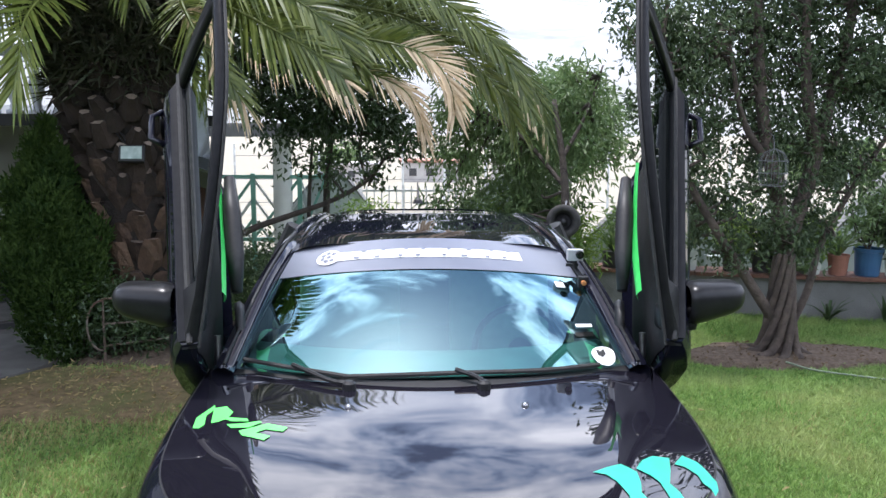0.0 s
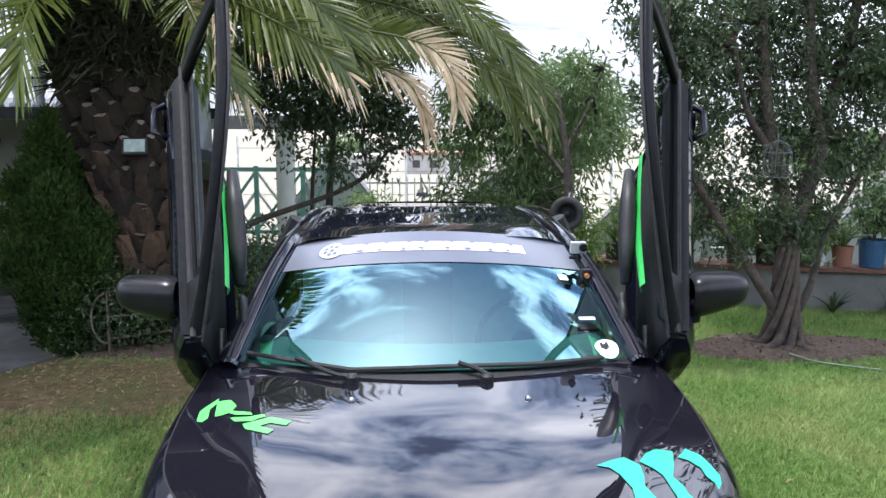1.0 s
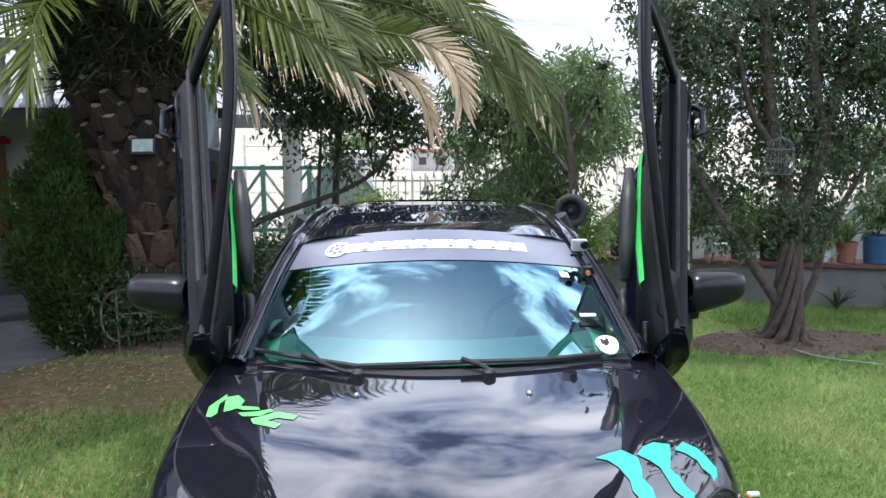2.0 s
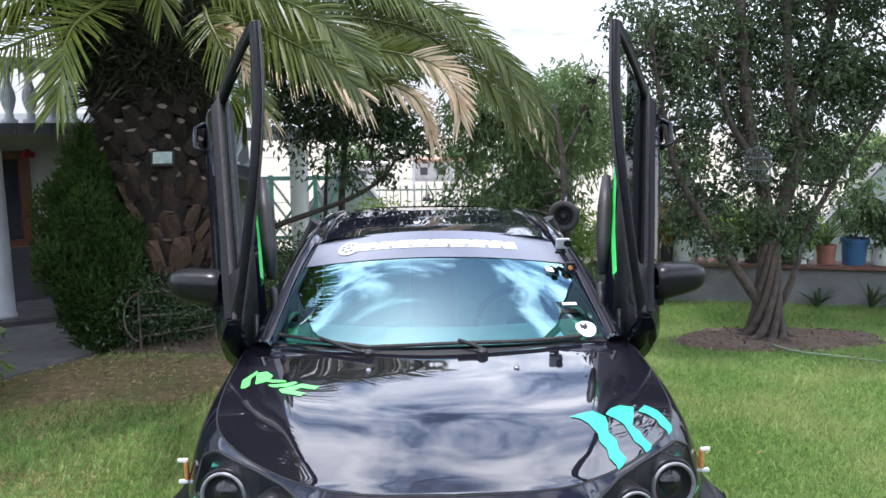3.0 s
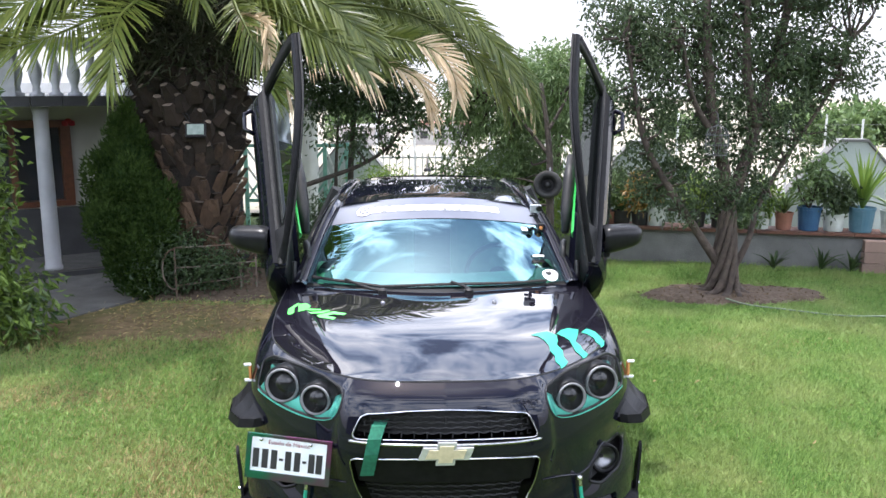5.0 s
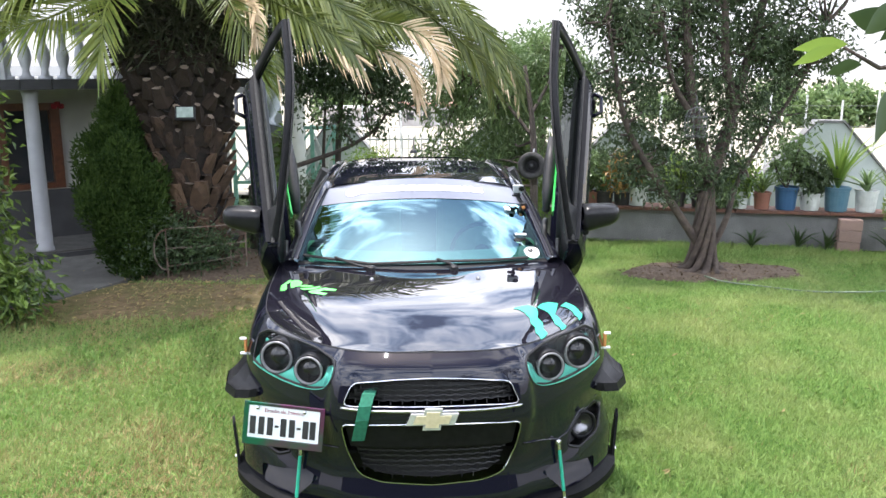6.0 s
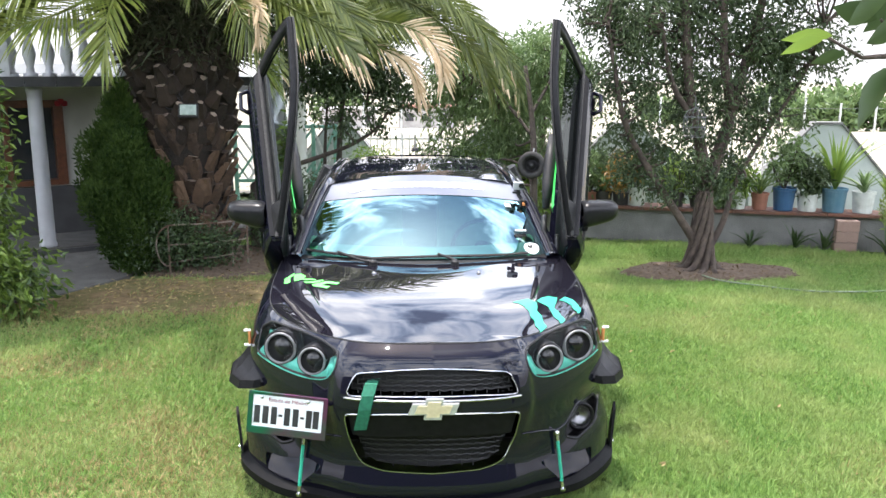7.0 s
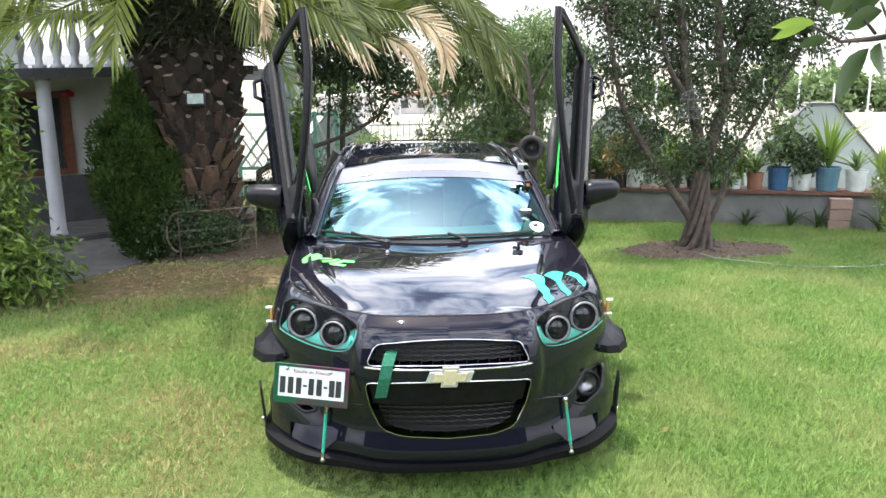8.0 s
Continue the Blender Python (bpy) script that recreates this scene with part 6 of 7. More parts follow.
def feather(points, leaf, count, mat, seed, wide=0.026, spread=(1.15, 0.42), face=(0.0, -1.0, 0.25), sag=0.18, dry_from=2.0, dry_tip=2.0, start=0.30, lower=1.0, upper=1.0):
    """A hanging feather leaf with its flat side to face: leaflets in two rows, brown past dry_from, or with brown ends past dry_tip."""
    r = np.random.default_rng(seed)
    rib = np.array(spline(points, 10))
    cum = np.concatenate([[0], np.cumsum(np.linalg.norm(np.diff(rib, axis=0), axis=1))])
    cum /= cum[-1]
    way = np.gradient(rib, axis=0)
    way /= np.linalg.norm(way, axis=1)[:, None]
    face = np.array(face) / np.linalg.norm(face)
    stalk = part("frond", tube(rib.tolist(), [0.024 * (1 - 0.86 * c) for c in cum], 6), mat, palm, smooth=True)
    fresh, brown = ([], []), ([], [])
    for i in range(count):
        t = start + (1 - start) * (i + r.uniform(-0.3, 0.3)) / (count - 1)
        u = (t - start) / (1 - start)
        p = np.array([np.interp(t, cum, rib[:, k]) for k in range(3)])
        d = np.array([np.interp(t, cum, way[:, k]) for k in range(3)])
        s = np.cross(d, face)
        s /= np.linalg.norm(s) + 1e-9
        n = np.cross(s, d)
        for side in (1, -1):
            L = leaf * float(np.interp(u, [0, 0.15, 0.5, 0.8, 1.0], [0.55, 0.85, 1.0, 0.86, 0.62])) * r.uniform(0.86, 1.1) * (lower if side > 0 else upper)
            a = float(np.interp(u, [0, 1], spread)) * r.uniform(0.88, 1.12)
            w = d * math.cos(a) + s * side * math.sin(a) + n * r.uniform(-0.05, 0.35)
            w /= np.linalg.norm(w)
            b = np.cross(w, n + r.normal(0, 0.25, 3))
            b *= wide * r.uniform(0.75, 1.2) / (np.linalg.norm(b) + 1e-9)
            g = sag * r.uniform(0.5, 1.6)
            q = [p + w * L * f - np.array([0, 0, g * L * f * f]) for f in (0.0, 0.22, 0.55, 0.80, 1.0)]
            h = [0.16, 0.48, 0.44, 0.28]
            cut = 0 if t > dry_from + r.normal(0, 0.03) else (int(r.choice([2, 3] if t > 0.80 else [3, 3, 4])) if t > dry_tip + r.normal(0, 0.05) and side > 0 else 4)
            for k in range(4):
                V, F = fresh if k < cut else brown
                m = len(V)
                V += [q[k] - b * h[k], q[k] + b * h[k]]
                if k < 3:
                    V += [q[k + 1] + b * h[k + 1], q[k + 1] - b * h[k + 1]]
                    F.append((m, m + 1, m + 2, m + 3))
                else:
                    V.append(q[4])
                    F.append((m, m + 1, m + 2))
    if fresh[0]:
        part("foliage", fresh, mat, stalk)["kind"] = "stuff"
    if brown[0]:
        part("foliage", brown, PALM_T, stalk, "dry tan leaflets")["kind"] = "stuff"


G = (PALM_G,)
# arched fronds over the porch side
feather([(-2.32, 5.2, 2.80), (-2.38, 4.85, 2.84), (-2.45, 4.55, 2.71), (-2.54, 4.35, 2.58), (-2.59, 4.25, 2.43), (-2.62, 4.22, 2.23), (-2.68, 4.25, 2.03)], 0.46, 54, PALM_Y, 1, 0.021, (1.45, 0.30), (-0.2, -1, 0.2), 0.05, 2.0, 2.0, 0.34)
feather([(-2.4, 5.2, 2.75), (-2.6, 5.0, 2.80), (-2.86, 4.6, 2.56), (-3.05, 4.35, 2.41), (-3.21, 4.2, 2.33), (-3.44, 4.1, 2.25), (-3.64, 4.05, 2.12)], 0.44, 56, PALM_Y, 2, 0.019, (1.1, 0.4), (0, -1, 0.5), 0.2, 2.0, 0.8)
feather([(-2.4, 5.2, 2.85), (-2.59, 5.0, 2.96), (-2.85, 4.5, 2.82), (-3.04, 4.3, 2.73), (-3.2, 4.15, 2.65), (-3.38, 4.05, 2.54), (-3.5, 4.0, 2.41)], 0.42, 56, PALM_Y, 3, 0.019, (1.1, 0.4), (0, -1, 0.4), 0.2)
# fronds that fan out over the car, their ends withered
feather([(-2.2, 5.2, 2.62), (-1.77, 5.0, 2.72), (-1.37, 4.7, 2.62), (-0.99, 4.45, 2.43), (-0.72, 4.35, 2.28), (-0.56, 4.3, 2.15), (-0.49, 4.3, 2.08)], 0.40, 74, PALM_G, 4, 0.021, (1.0, 0.30), (0, -1, 0.15), 0.16, 0.97, 0.56, 0.30, 1.20, 0.80)
feather([(-2.2, 5.2, 2.66), (-1.86, 5.0, 2.80), (-1.51, 4.75, 2.84), (-1.1, 4.6, 2.77), (-0.81, 4.5, 2.62), (-0.58, 4.45, 2.43), (-0.48, 4.45, 2.27)], 0.42, 74, PALM_G, 5, 0.019, (1.0, 0.35), (0.1, -1, 0.3), 0.15)
feather([(-2.1, 5.25, 2.65), (-1.5, 5.2, 2.62), (-0.99, 5.1, 2.52), (-0.51, 4.8, 2.43), (-0.09, 4.6, 2.34), (0.12, 4.5, 2.23), (0.23, 4.45, 2.05), (0.26, 4.45, 1.88)], 0.34, 84, PALM_G, 6, 0.019, (0.9, 0.32), (0, -1, 0.15), 0.12, 0.78, 2.0, 0.35)
feather([(-2.1, 5.25, 2.62), (-1.6, 5.2, 2.56), (-1.19, 5.1, 2.44), (-0.56, 4.8, 2.27), (-0.29, 4.65, 2.14), (-0.09, 4.6, 2.03), (0.01, 4.6, 1.86), (0.05, 4.6, 1.72)], 0.28, 84, PALM_G, 7, 0.015, (0.8, 0.22), (0, -1, 0.15), 0.25, 0.76, 2.0, 0.35)
# long fronds that hang beside the slender tree
feather([(-2.1, 5.3, 2.8), (-1.7, 5.25, 3.0), (-1.18, 5.2, 3.09), (-0.57, 5.1, 3.01), (0.04, 5.0, 2.79), (0.41, 4.95, 2.56), (0.69, 4.9, 2.26), (0.87, 4.85, 1.88)], 0.33, 104, PALM_G, 8, 0.016, (0.95, 0.22), (0, -1, 0.25), 0.2, 2.0, 0.93, 0.30)
feather([(-2.1, 5.3, 2.65), (-1.42, 5.3, 2.76), (-0.69, 5.3, 2.73), (-0.06, 5.2, 2.6), (0.4, 5.15, 2.29), (0.66, 5.1, 2.04), (0.77, 5.1, 1.81)], 0.44, 110, PALM_G, 9, 0.015, (1.15, 0.25), (0, -1, 0.1), 0.25, start=0.25)
feather([(-2.1, 5.35, 2.75), (-1.41, 5.35, 2.93), (-0.68, 5.35, 2.95), (0.04, 5.3, 2.76), (0.67, 5.25, 2.35), (0.96, 5.2, 2.04), (1.05, 5.2, 1.74)], 0.34, 104, PALM_G, 10, 0.014, (1.05, 0.22), (0, -1, 0.1), 0.25, 2.0, 0.9, 0.25)
# a small withered leaf and a green one beside it
feather([(-2.0, 5.1, 2.66), (-1.77, 4.95, 2.68), (-1.64, 4.7, 2.57), (-1.42, 4.45, 2.51), (-1.35, 4.35, 2.45), (-1.34, 4.33, 2.3), (-1.36, 4.33, 2.22)], 0.20, 44, PALM_T, 11, 0.020, (0.9, 0.2), (0, -1, 0.1), 0.35, 0.0, 2.0, 0.42)
feather([(-2.1, 5.2, 2.7), (-1.81, 5.0, 2.80), (-1.64, 4.6, 2.60), (-1.51, 4.42, 2.39), (-1.39, 4.37, 2.21), (-1.27, 4.36, 2.05), (-1.20, 4.36, 1.93)], 0.36, 56, PALM_G, 12, 0.018, (0.95, 0.25), (0, -1, 0.1), 0.2, 0.98, 0.80, 0.34)
feather([(-2.2, 5.2, 2.8), (-2.15, 5.0, 2.95), (-2.05, 4.6, 3.02), (-1.98, 4.35, 2.95), (-1.90, 4.2, 2.80), (-1.86, 4.15, 2.66)], 0.40, 48, PALM_G, 13, 0.019, (1.2, 0.3), (0, -1, 0.2), 0.15)
frond((-2.1, 5.3, 2.75), (-1.2, 5.4, 3.0), (0.0, 5.4, 2.8), (0.55, 5.3, 2.20), 0.46, 104, G, 2.0, 5, 0.5, 1.1)
frond((-2.1, 5.2, 2.6), (-1.7, 5.1, 2.9), (-1.2, 5.0, 2.75), (-0.85, 4.9, 2.35), 0.46, 70, G, 2.0, 11, 0.6, 0.9)
frond((-2.4, 5.2, 2.7), (-2.9, 5.1, 3.2), (-3.4, 4.9, 2.9), (-3.9, 4.8, 2.30), 0.50, 72, G, 2.0, 12, 0.6, -0.8)
frond((-2.1, 5.3, 2.7), (-1.3, 5.3, 3.0), (-0.5, 5.3, 2.85), (0.05, 5.3, 2.42), 0.44, 96, G, 2.0, 13, 0.5, 1.0)
# the rest of the crown
for k in range(16):
    a = 2 * math.pi * k / 16 + 0.2
    q = r50.uniform(0.85, 1.15)
    c, s = math.cos(a), math.sin(a)
    lift = 0.9 if k % 2 else 1.5
    if c > 0.35 and s < 0.75:
        continue
    frond((-2.3 + 0.15 * c, 5.4 + 0.15 * s, 2.75), (-2.3 + 0.7 * c, 5.4 + 0.7 * s, 2.9 + lift), (-2.3 + 1.6 * c * q, 5.4 + 1.6 * s * q, 3.0 + lift * 0.9), (-2.3 + 2.5 * c * q, 5.4 + 2.5 * s * q, 2.7 + lift * 0.35 if s > -0.3 else 2.95 + lift * 0.4), 0.50, 64, G, 2.0, 30 + k, 0.8, wide=0.028)
# upper tiers out of view, added to shade the porch side
for k in range(20):
    a = math.pi * (0.45 + 1.0 * k / 19) + r50.normal(0, 0.05)
    c, s, q = math.cos(a), math.sin(a), r50.uniform(0.8, 1.15)
    lift = (0.55, 1.0, 1.5)[k % 3]
    frond((-2.3 + 0.15 * c, 5.4 + 0.15 * s, 2.8), (-2.3 + 0.7 * c, 5.4 + 0.7 * s, 3.0 + lift), (-2.3 + 1.5 * c * q, 5.4 + 1.5 * s * q, 3.15 + lift * 0.9), (-2.3 + 2.3 * c * q, 5.4 + 2.3 * s * q, 3.0 + lift * 0.4), 0.52, 80, G, 2.0, 60 + k, 0.7, wide=0.048)
# high front fronds, also unseen, added to shade the path and palm foot
for k in range(9):
    a = math.pi * (1.02 + 0.42 * k / 8) + r50.normal(0, 0.05)
    c, s, q = math.cos(a), math.sin(a), r50.uniform(0.85, 1.15)
    lift = (0.9, 1.3, 1.7)[k % 3]
    frond((-2.3 + 0.15 * c, 5.4 + 0.15 * s, 2.9), (-2.3 + 0.6 * c, 5.4 + 0.6 * s, 3.2 + lift), (-2.3 + 1.4 * c * q, 5.4 + 1.4 * s * q, 3.35 + lift * 0.8), (-2.3 + 2.1 * c * q, 5.4 + 2.1 * s * q, 3.20 + lift * 0.3), 0.52, 80, G, 2.0, 90 + k, 0.7, wide=0.046)
# dark fibre and old stalk ends under the crown
vs, fs = [], []
for k in range(13000):
    a = r50.uniform(0, 2 * math.pi)
    z0 = 2.02 + 0.90 * r50.uniform(0, 1) ** 0.8 + 0.10 * noise.noise((math.cos(a) * 2, math.sin(a) * 2, 1.0))
    rr = palm_r(z0) * r50.uniform(0.9, 1.06) + 0.42 * max(0.0, z0 - 2.10)
    p = np.array([PC.x + rr * math.cos(a), PC.y + rr * math.sin(a), z0])
    L = r50.uniform(0.05, 0.24)
    w = np.array([math.cos(a) * 0.5, math.sin(a) * 0.5, r50.uniform(-0.4, 0.7)]) + r50.normal(0, 0.55, 3)
    e = p + w * L
    m = p + w * L * 0.5 + r50.normal(0, 0.012, 3)
    b = np.cross(w, r50.normal(0, 1, 3))
    b *= r50.uniform(0.003, 0.012) / (np.linalg.norm(b) + 1e-9)
    k0 = len(vs)
    vs += [p - b, p + b, m + b, m - b, e]
    fs += [(k0, k0 + 1, k0 + 2, k0 + 3), (k0 + 3, k0 + 2, k0 + 4)]
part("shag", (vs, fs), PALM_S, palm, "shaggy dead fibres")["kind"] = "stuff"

# flood lamp on the palm
lamp = thing("flood_light", (-2.14, 4.98, 1.50), "small flood lamp with a pale glass on the palm trunk", "lamp")
Lm = Matrix.Translation((-2.13, 4.86, 1.57)) @ Euler((radians(-22), 0, radians(8))).to_matrix().to_4x4()
mvb = lambda g: ([tuple(Lm @ Vector(p)) for p in g[0]], g[1])
part("lamp_body", mvb(box((0, 0.02, 0), (0.185, 0.05, 0.135), 0.012)), BLACK, lamp)
part("lamp_glass", mvb(box((0, -0.010, 0), (0.150, 0.012, 0.100), 0.003)), material("frosted_lamp_glass", (0.30, 0.36, 0.30), (0.20, 0.25, 0.21), rough=0.12, scale=20), lamp, "pale greenish glass")
part("bracket", mvb(tube([(0, 0.03, 0), (0, 0.17, -0.02)], 0.014, 6)), BLACK, lamp)
cable = [(-2.20, 4.96, 1.62), (-2.27, 4.935, 1.75), (-2.26, 4.93, 1.90), (-2.24, 4.92, 2.05)]
part("cable", tube(spline(cable, 6), 0.005, 5), BLACK, lamp)
part("cable", tube([(-2.30 + 0.10 * math.cos(a), 4.945 - 0.01 * math.sin(a), 1.66 + 0.085 * math.sin(a)) for a in np.linspace(0, 2 * math.pi, 24)], 0.005, 5), BLACK, lamp)

# rusty rack at the palm's foot
rack = thing("garden_rack", (-2.1, 5.0, 0), "rusty white metal rail leaning at the palm's foot", "rack")
RA, RB = Vector((-2.34, 4.68, 0)), Vector((-1.66, 5.02, 0))
rp = lambda f, z: tuple(RA.lerp(RB, f) + Vector((0, 0, z)))
part("rack_post", tube([rp(0, 0), rp(0, 0.50)], 0.0095, 6), RUST, rack)
part("rack_post", tube([rp(1, 0), rp(1, 0.46)], 0.0095, 6), RUST, rack)
part("rack_post", tube([rp(0.8, 0), rp(0.8, 0.30)], 0.0085, 6), RUST, rack)
for za, zb in ((0.50, 0.49), (0.31, 0.30), (0.14, 0.17)):
    part("rack_rail", tube([rp(0, za), rp(0.5, (za + zb) / 2 - 0.01), rp(1, zb)], 0.0075, 6), RUST, rack)
part("rack_hoop", tube([(-2.34 - 0.10 * math.sin(a), 4.66 - 0.04 * math.sin(a), 0.30 - 0.19 * math.cos(a)) for a in np.linspace(0, math.pi, 14)], 0.008, 6), RUST, rack)


def shrub(name, at, label, cat, blobs, clusters, per, size, width, mat, seed, stems=6, bark=BARK_D, cluster=0.09, droop=0.1, r0=0.012):
    r = np.random.default_rng(seed)
    t = thing(name, at, label, cat)
    for k in range(stems):
        b = blobs[k % len(blobs)]
        e = np.array(b[0]) + r.normal(0, 0.35, 3) * np.array(b[1])
        m = (np.array(at) + e) / 2 + r.normal(0, 0.05, 3)
        part("stem", tube(spline([tuple(at), tuple(m), tuple(e)], 5), np.linspace(r0, r0 * 0.3, 11), 6), bark, t, smooth=True)
    part("leaves", foliage(r, blobs, clusters, per, size, width, cluster, droop), mat, t)["kind"] = "stuff"
    return t


# cypress beside the palm: upright sprays in uneven lumps
def cypress(at, high, rad, mat, seed, count, label, sway=0.0):
    r = np.random.default_rng(seed)
    t = thing("cypress", at, label, "shrub")
    part("trunk", tube([at, (at[0], at[1], at[2] + high * 0.9)], [0.035, 0.01], 8), BARK_D, t, smooth=True)
    lumps = []
    for k in range(110):
        f = r.uniform(0.05, 1.0)
        q = rad * float(np.interp(f, [0, 0.12, 0.28, 0.44, 0.62, 0.80, 0.92, 1.0], [0.18, 0.42, 0.78, 0.98, 0.66, 0.34, 0.14, 0.02])) * r.uniform(0.5, 1.0)
        a = r.uniform(0, 2 * math.pi)
        s = rad * (r.uniform(0.16, 0.36) * float(np.interp(f, [0, 0.15, 0.45, 0.8, 1.0], [0.8, 1.0, 1.15, 0.7, 0.3])) + 0.04)
        ax = sway * float(np.interp(f, [0, 0.5, 1.0], [1.0, 0.0, 0.25]))
        lumps.append(((at[0] + ax + q * math.cos(a), at[1] + q * math.sin(a), at[2] + f * high * 0.93), (s, s, s * r.uniform(1.2, 1.9))))
    C, d = blob_points(r, lumps, count, 0.25)
    Dv = d * 0.5 + np.array([0, 0, 0.8])
    part("spray_mass", leaves(C, Dv, 0.055, 0.019, r, 0.25, 0.45), mat, t)["kind"] = "stuff"


cypress((-2.80, 4.86, 0), 1.94, 0.41, CYPRESS, 61, 36000, "dense dark green cypress beside the palm", 0.16)
cypress((5.05, 4.62, 0), 1.42, 0.38, CYPRESS_Y, 62, 14000, "yellow-green conifer at the lawn's edge")
shrub("shrub", (-2.55, 4.80, 0), "dark small-leaved shrub at the palm's foot", "shrub", [((-2.55, 4.80, 0.38), (0.34, 0.2, 0.36)), ((-2.22, 4.84, 0.30), (0.30, 0.16, 0.28)), ((-1.98, 4.96, 0.24), (0.24, 0.15, 0.22))], 330, 16, 0.045, 0.02, LEAF_D, 63)
shrub("shrub", (-1.15, 5.7, 0), "dark low hedge behind the car", "shrub", [((-1.45, 5.8, 0.42), (0.35, 0.25, 0.38)), ((-1.0, 5.75, 0.50), (0.35, 0.25, 0.36)), ((-0.6, 5.9, 0.55), (0.3, 0.25, 0.35))], 420, 18, 0.045, 0.022, LEAF_D, 64)
shrub("shrub", (-3.5, 3.35, 0), "tall bush with narrow bright green leaves", "shrub",
      [((-3.62, 3.45, 0.95), (0.38, 0.35, 0.6)), ((-3.68, 3.5, 1.65), (0.34, 0.3, 0.5)), ((-3.26, 3.3, 0.34), (0.36, 0.28, 0.22)), ((-3.7, 3.3, 0.5), (0.4, 0.3, 0.45))], 620, 18, 0.090, 0.034, LEAF_B, 65, 10, cluster=0.10, droop=0.5)


def tree(name, at, label, limbs, blobs, clusters, per, size, width, mat, seed, bark=BARK, cluster=0.11, droop=0.3, twigs=60):
    r = np.random.default_rng(seed)
    t = thing(name, at, label, "tree")
    ends = []
    for k, (pts, r0, r1) in enumerate(limbs):
        line_pts = spline(pts, 8)
        part("trunk" if k == 0 else "limb", tube(line_pts, np.linspace(r0, r1, len(line_pts)), 12), bark, t, smooth=True)
        ends += line_pts[len(line_pts) // 3:]
    E = np.array(ends)
    P, _ = blob_points(r, blobs, twigs, 0.7)
    geos = []
    for p in P:
        q = E[np.argmin(np.linalg.norm(E - p, axis=1) + 0.4 * np.maximum(0, E[:, 2] - p[2]))]
        m = (p + q) / 2 + r.normal(0, 0.06, 3)
        geos.append(tube(spline([tuple(q), tuple(m), tuple(p)], 4), np.linspace(0.016, 0.005, 9), 5))
    part("twig_work", join(*geos), bark, t, smooth=True)["kind"] = "stuff"
    n2 = len(P)
    C = np.repeat(P, 60, 0) + r.normal(0, cluster * 1.15, (n2 * 60, 3))
    tuft = leaves(C, r.normal(0, 0.7, (n2 * 60, 3)) - np.array([0, 0, droop]), size, width, r)
    part("crown", join(tuft, foliage(r, blobs, clusters, per, size, width, cluster, droop)), mat, t, "uneven leafy crown")["kind"] = "stuff"
    return t


# the garden tree in its soil bed
garden_tree = tree("tree", (2.85, 4.75, 0.04), "garden tree with a twisted grey trunk in a soil bed",
    [([(2.84, 4.75, 0.0), (2.83, 4.76, 0.25), (2.86, 4.78, 0.55), (2.86, 4.80, 0.95)], 0.115, 0.066),
     ([(2.86, 4.80, 0.85), (2.78, 4.8, 1.25), (2.66, 4.8, 1.7), (2.57, 4.8, 2.3), (2.55, 4.85, 2.85)], 0.068, 0.030),
     ([(2.87, 4.80, 0.88), (3.02, 4.85, 1.3), (3.15, 4.9, 1.8), (3.32, 4.95, 2.5), (3.4, 5.0, 3.1)], 0.070, 0.030),
     ([(2.78, 4.74, 0.30), (2.55, 4.72, 0.62), (2.28, 4.70, 1.0), (2.02, 4.68, 1.42), (1.88, 4.62, 1.85), (1.78, 4.65, 2.4)], 0.044, 0.016),
     ([(2.95, 4.78, 0.26), (3.08, 4.82, 0.52), (3.2, 4.88, 0.9), (3.5, 4.95, 1.4), (3.80, 4.95, 1.9), (3.95, 4.9, 2.4)], 0.034, 0.012),
     ([(2.70, 4.8, 1.5), (2.45, 4.75, 1.85), (2.3, 4.7, 2.4)], 0.035, 0.012), ([(3.1, 4.88, 1.6), (2.95, 4.8, 2.1), (2.9, 4.8, 2.9)], 0.055, 0.026)],
    [((x, y + 0.10, z), size) for (x, y, z), size in [((1.95, 4.65, 2.25), (0.45, 0.4, 0.55)), ((2.15, 4.7, 1.55), (0.33, 0.3, 0.40)), ((2.6, 4.95, 2.45), (0.65, 0.5, 0.62)), ((3.3, 4.9, 2.25), (0.6, 0.5, 0.65)), ((3.78, 4.9, 2.15), (0.48, 0.42, 0.45)),
     ((2.95, 4.75, 1.55), (0.40, 0.35, 0.42)), ((3.15, 4.75, 1.05), (0.30, 0.28, 0.24)), ((2.35, 4.65, 1.0), (0.22, 0.2, 0.3)), ((2.95, 4.60, 0.98), (0.24, 0.2, 0.24)), ((2.58, 4.62, 1.25), (0.30, 0.2, 0.28)), ((3.4, 5.1, 3.0), (1.1, 0.7, 0.42)), ((1.95, 4.8, 2.62), (0.50, 0.45, 0.36)), ((2.6, 4.75, 0.72), (0.18, 0.15, 0.16)), ((3.55, 4.85, 1.5), (0.35, 0.3, 0.35)), ((1.95, 4.75, 1.15), (0.26, 0.22, 0.34)), ((2.30, 4.85, 1.32), (0.30, 0.22, 0.30)), ((1.85, 4.75, 1.75), (0.26, 0.25, 0.30)), ((2.70, 4.9, 1.85), (0.48, 0.35, 0.34)), ((3.30, 4.95, 1.62), (0.34, 0.3, 0.34)), ((2.75, 5.0, 1.45), (0.40, 0.25, 0.25))]],
    1000, 15, 0.058, 0.026, LEAF_T, 71, cluster=0.065, droop=0.7, twigs=225)
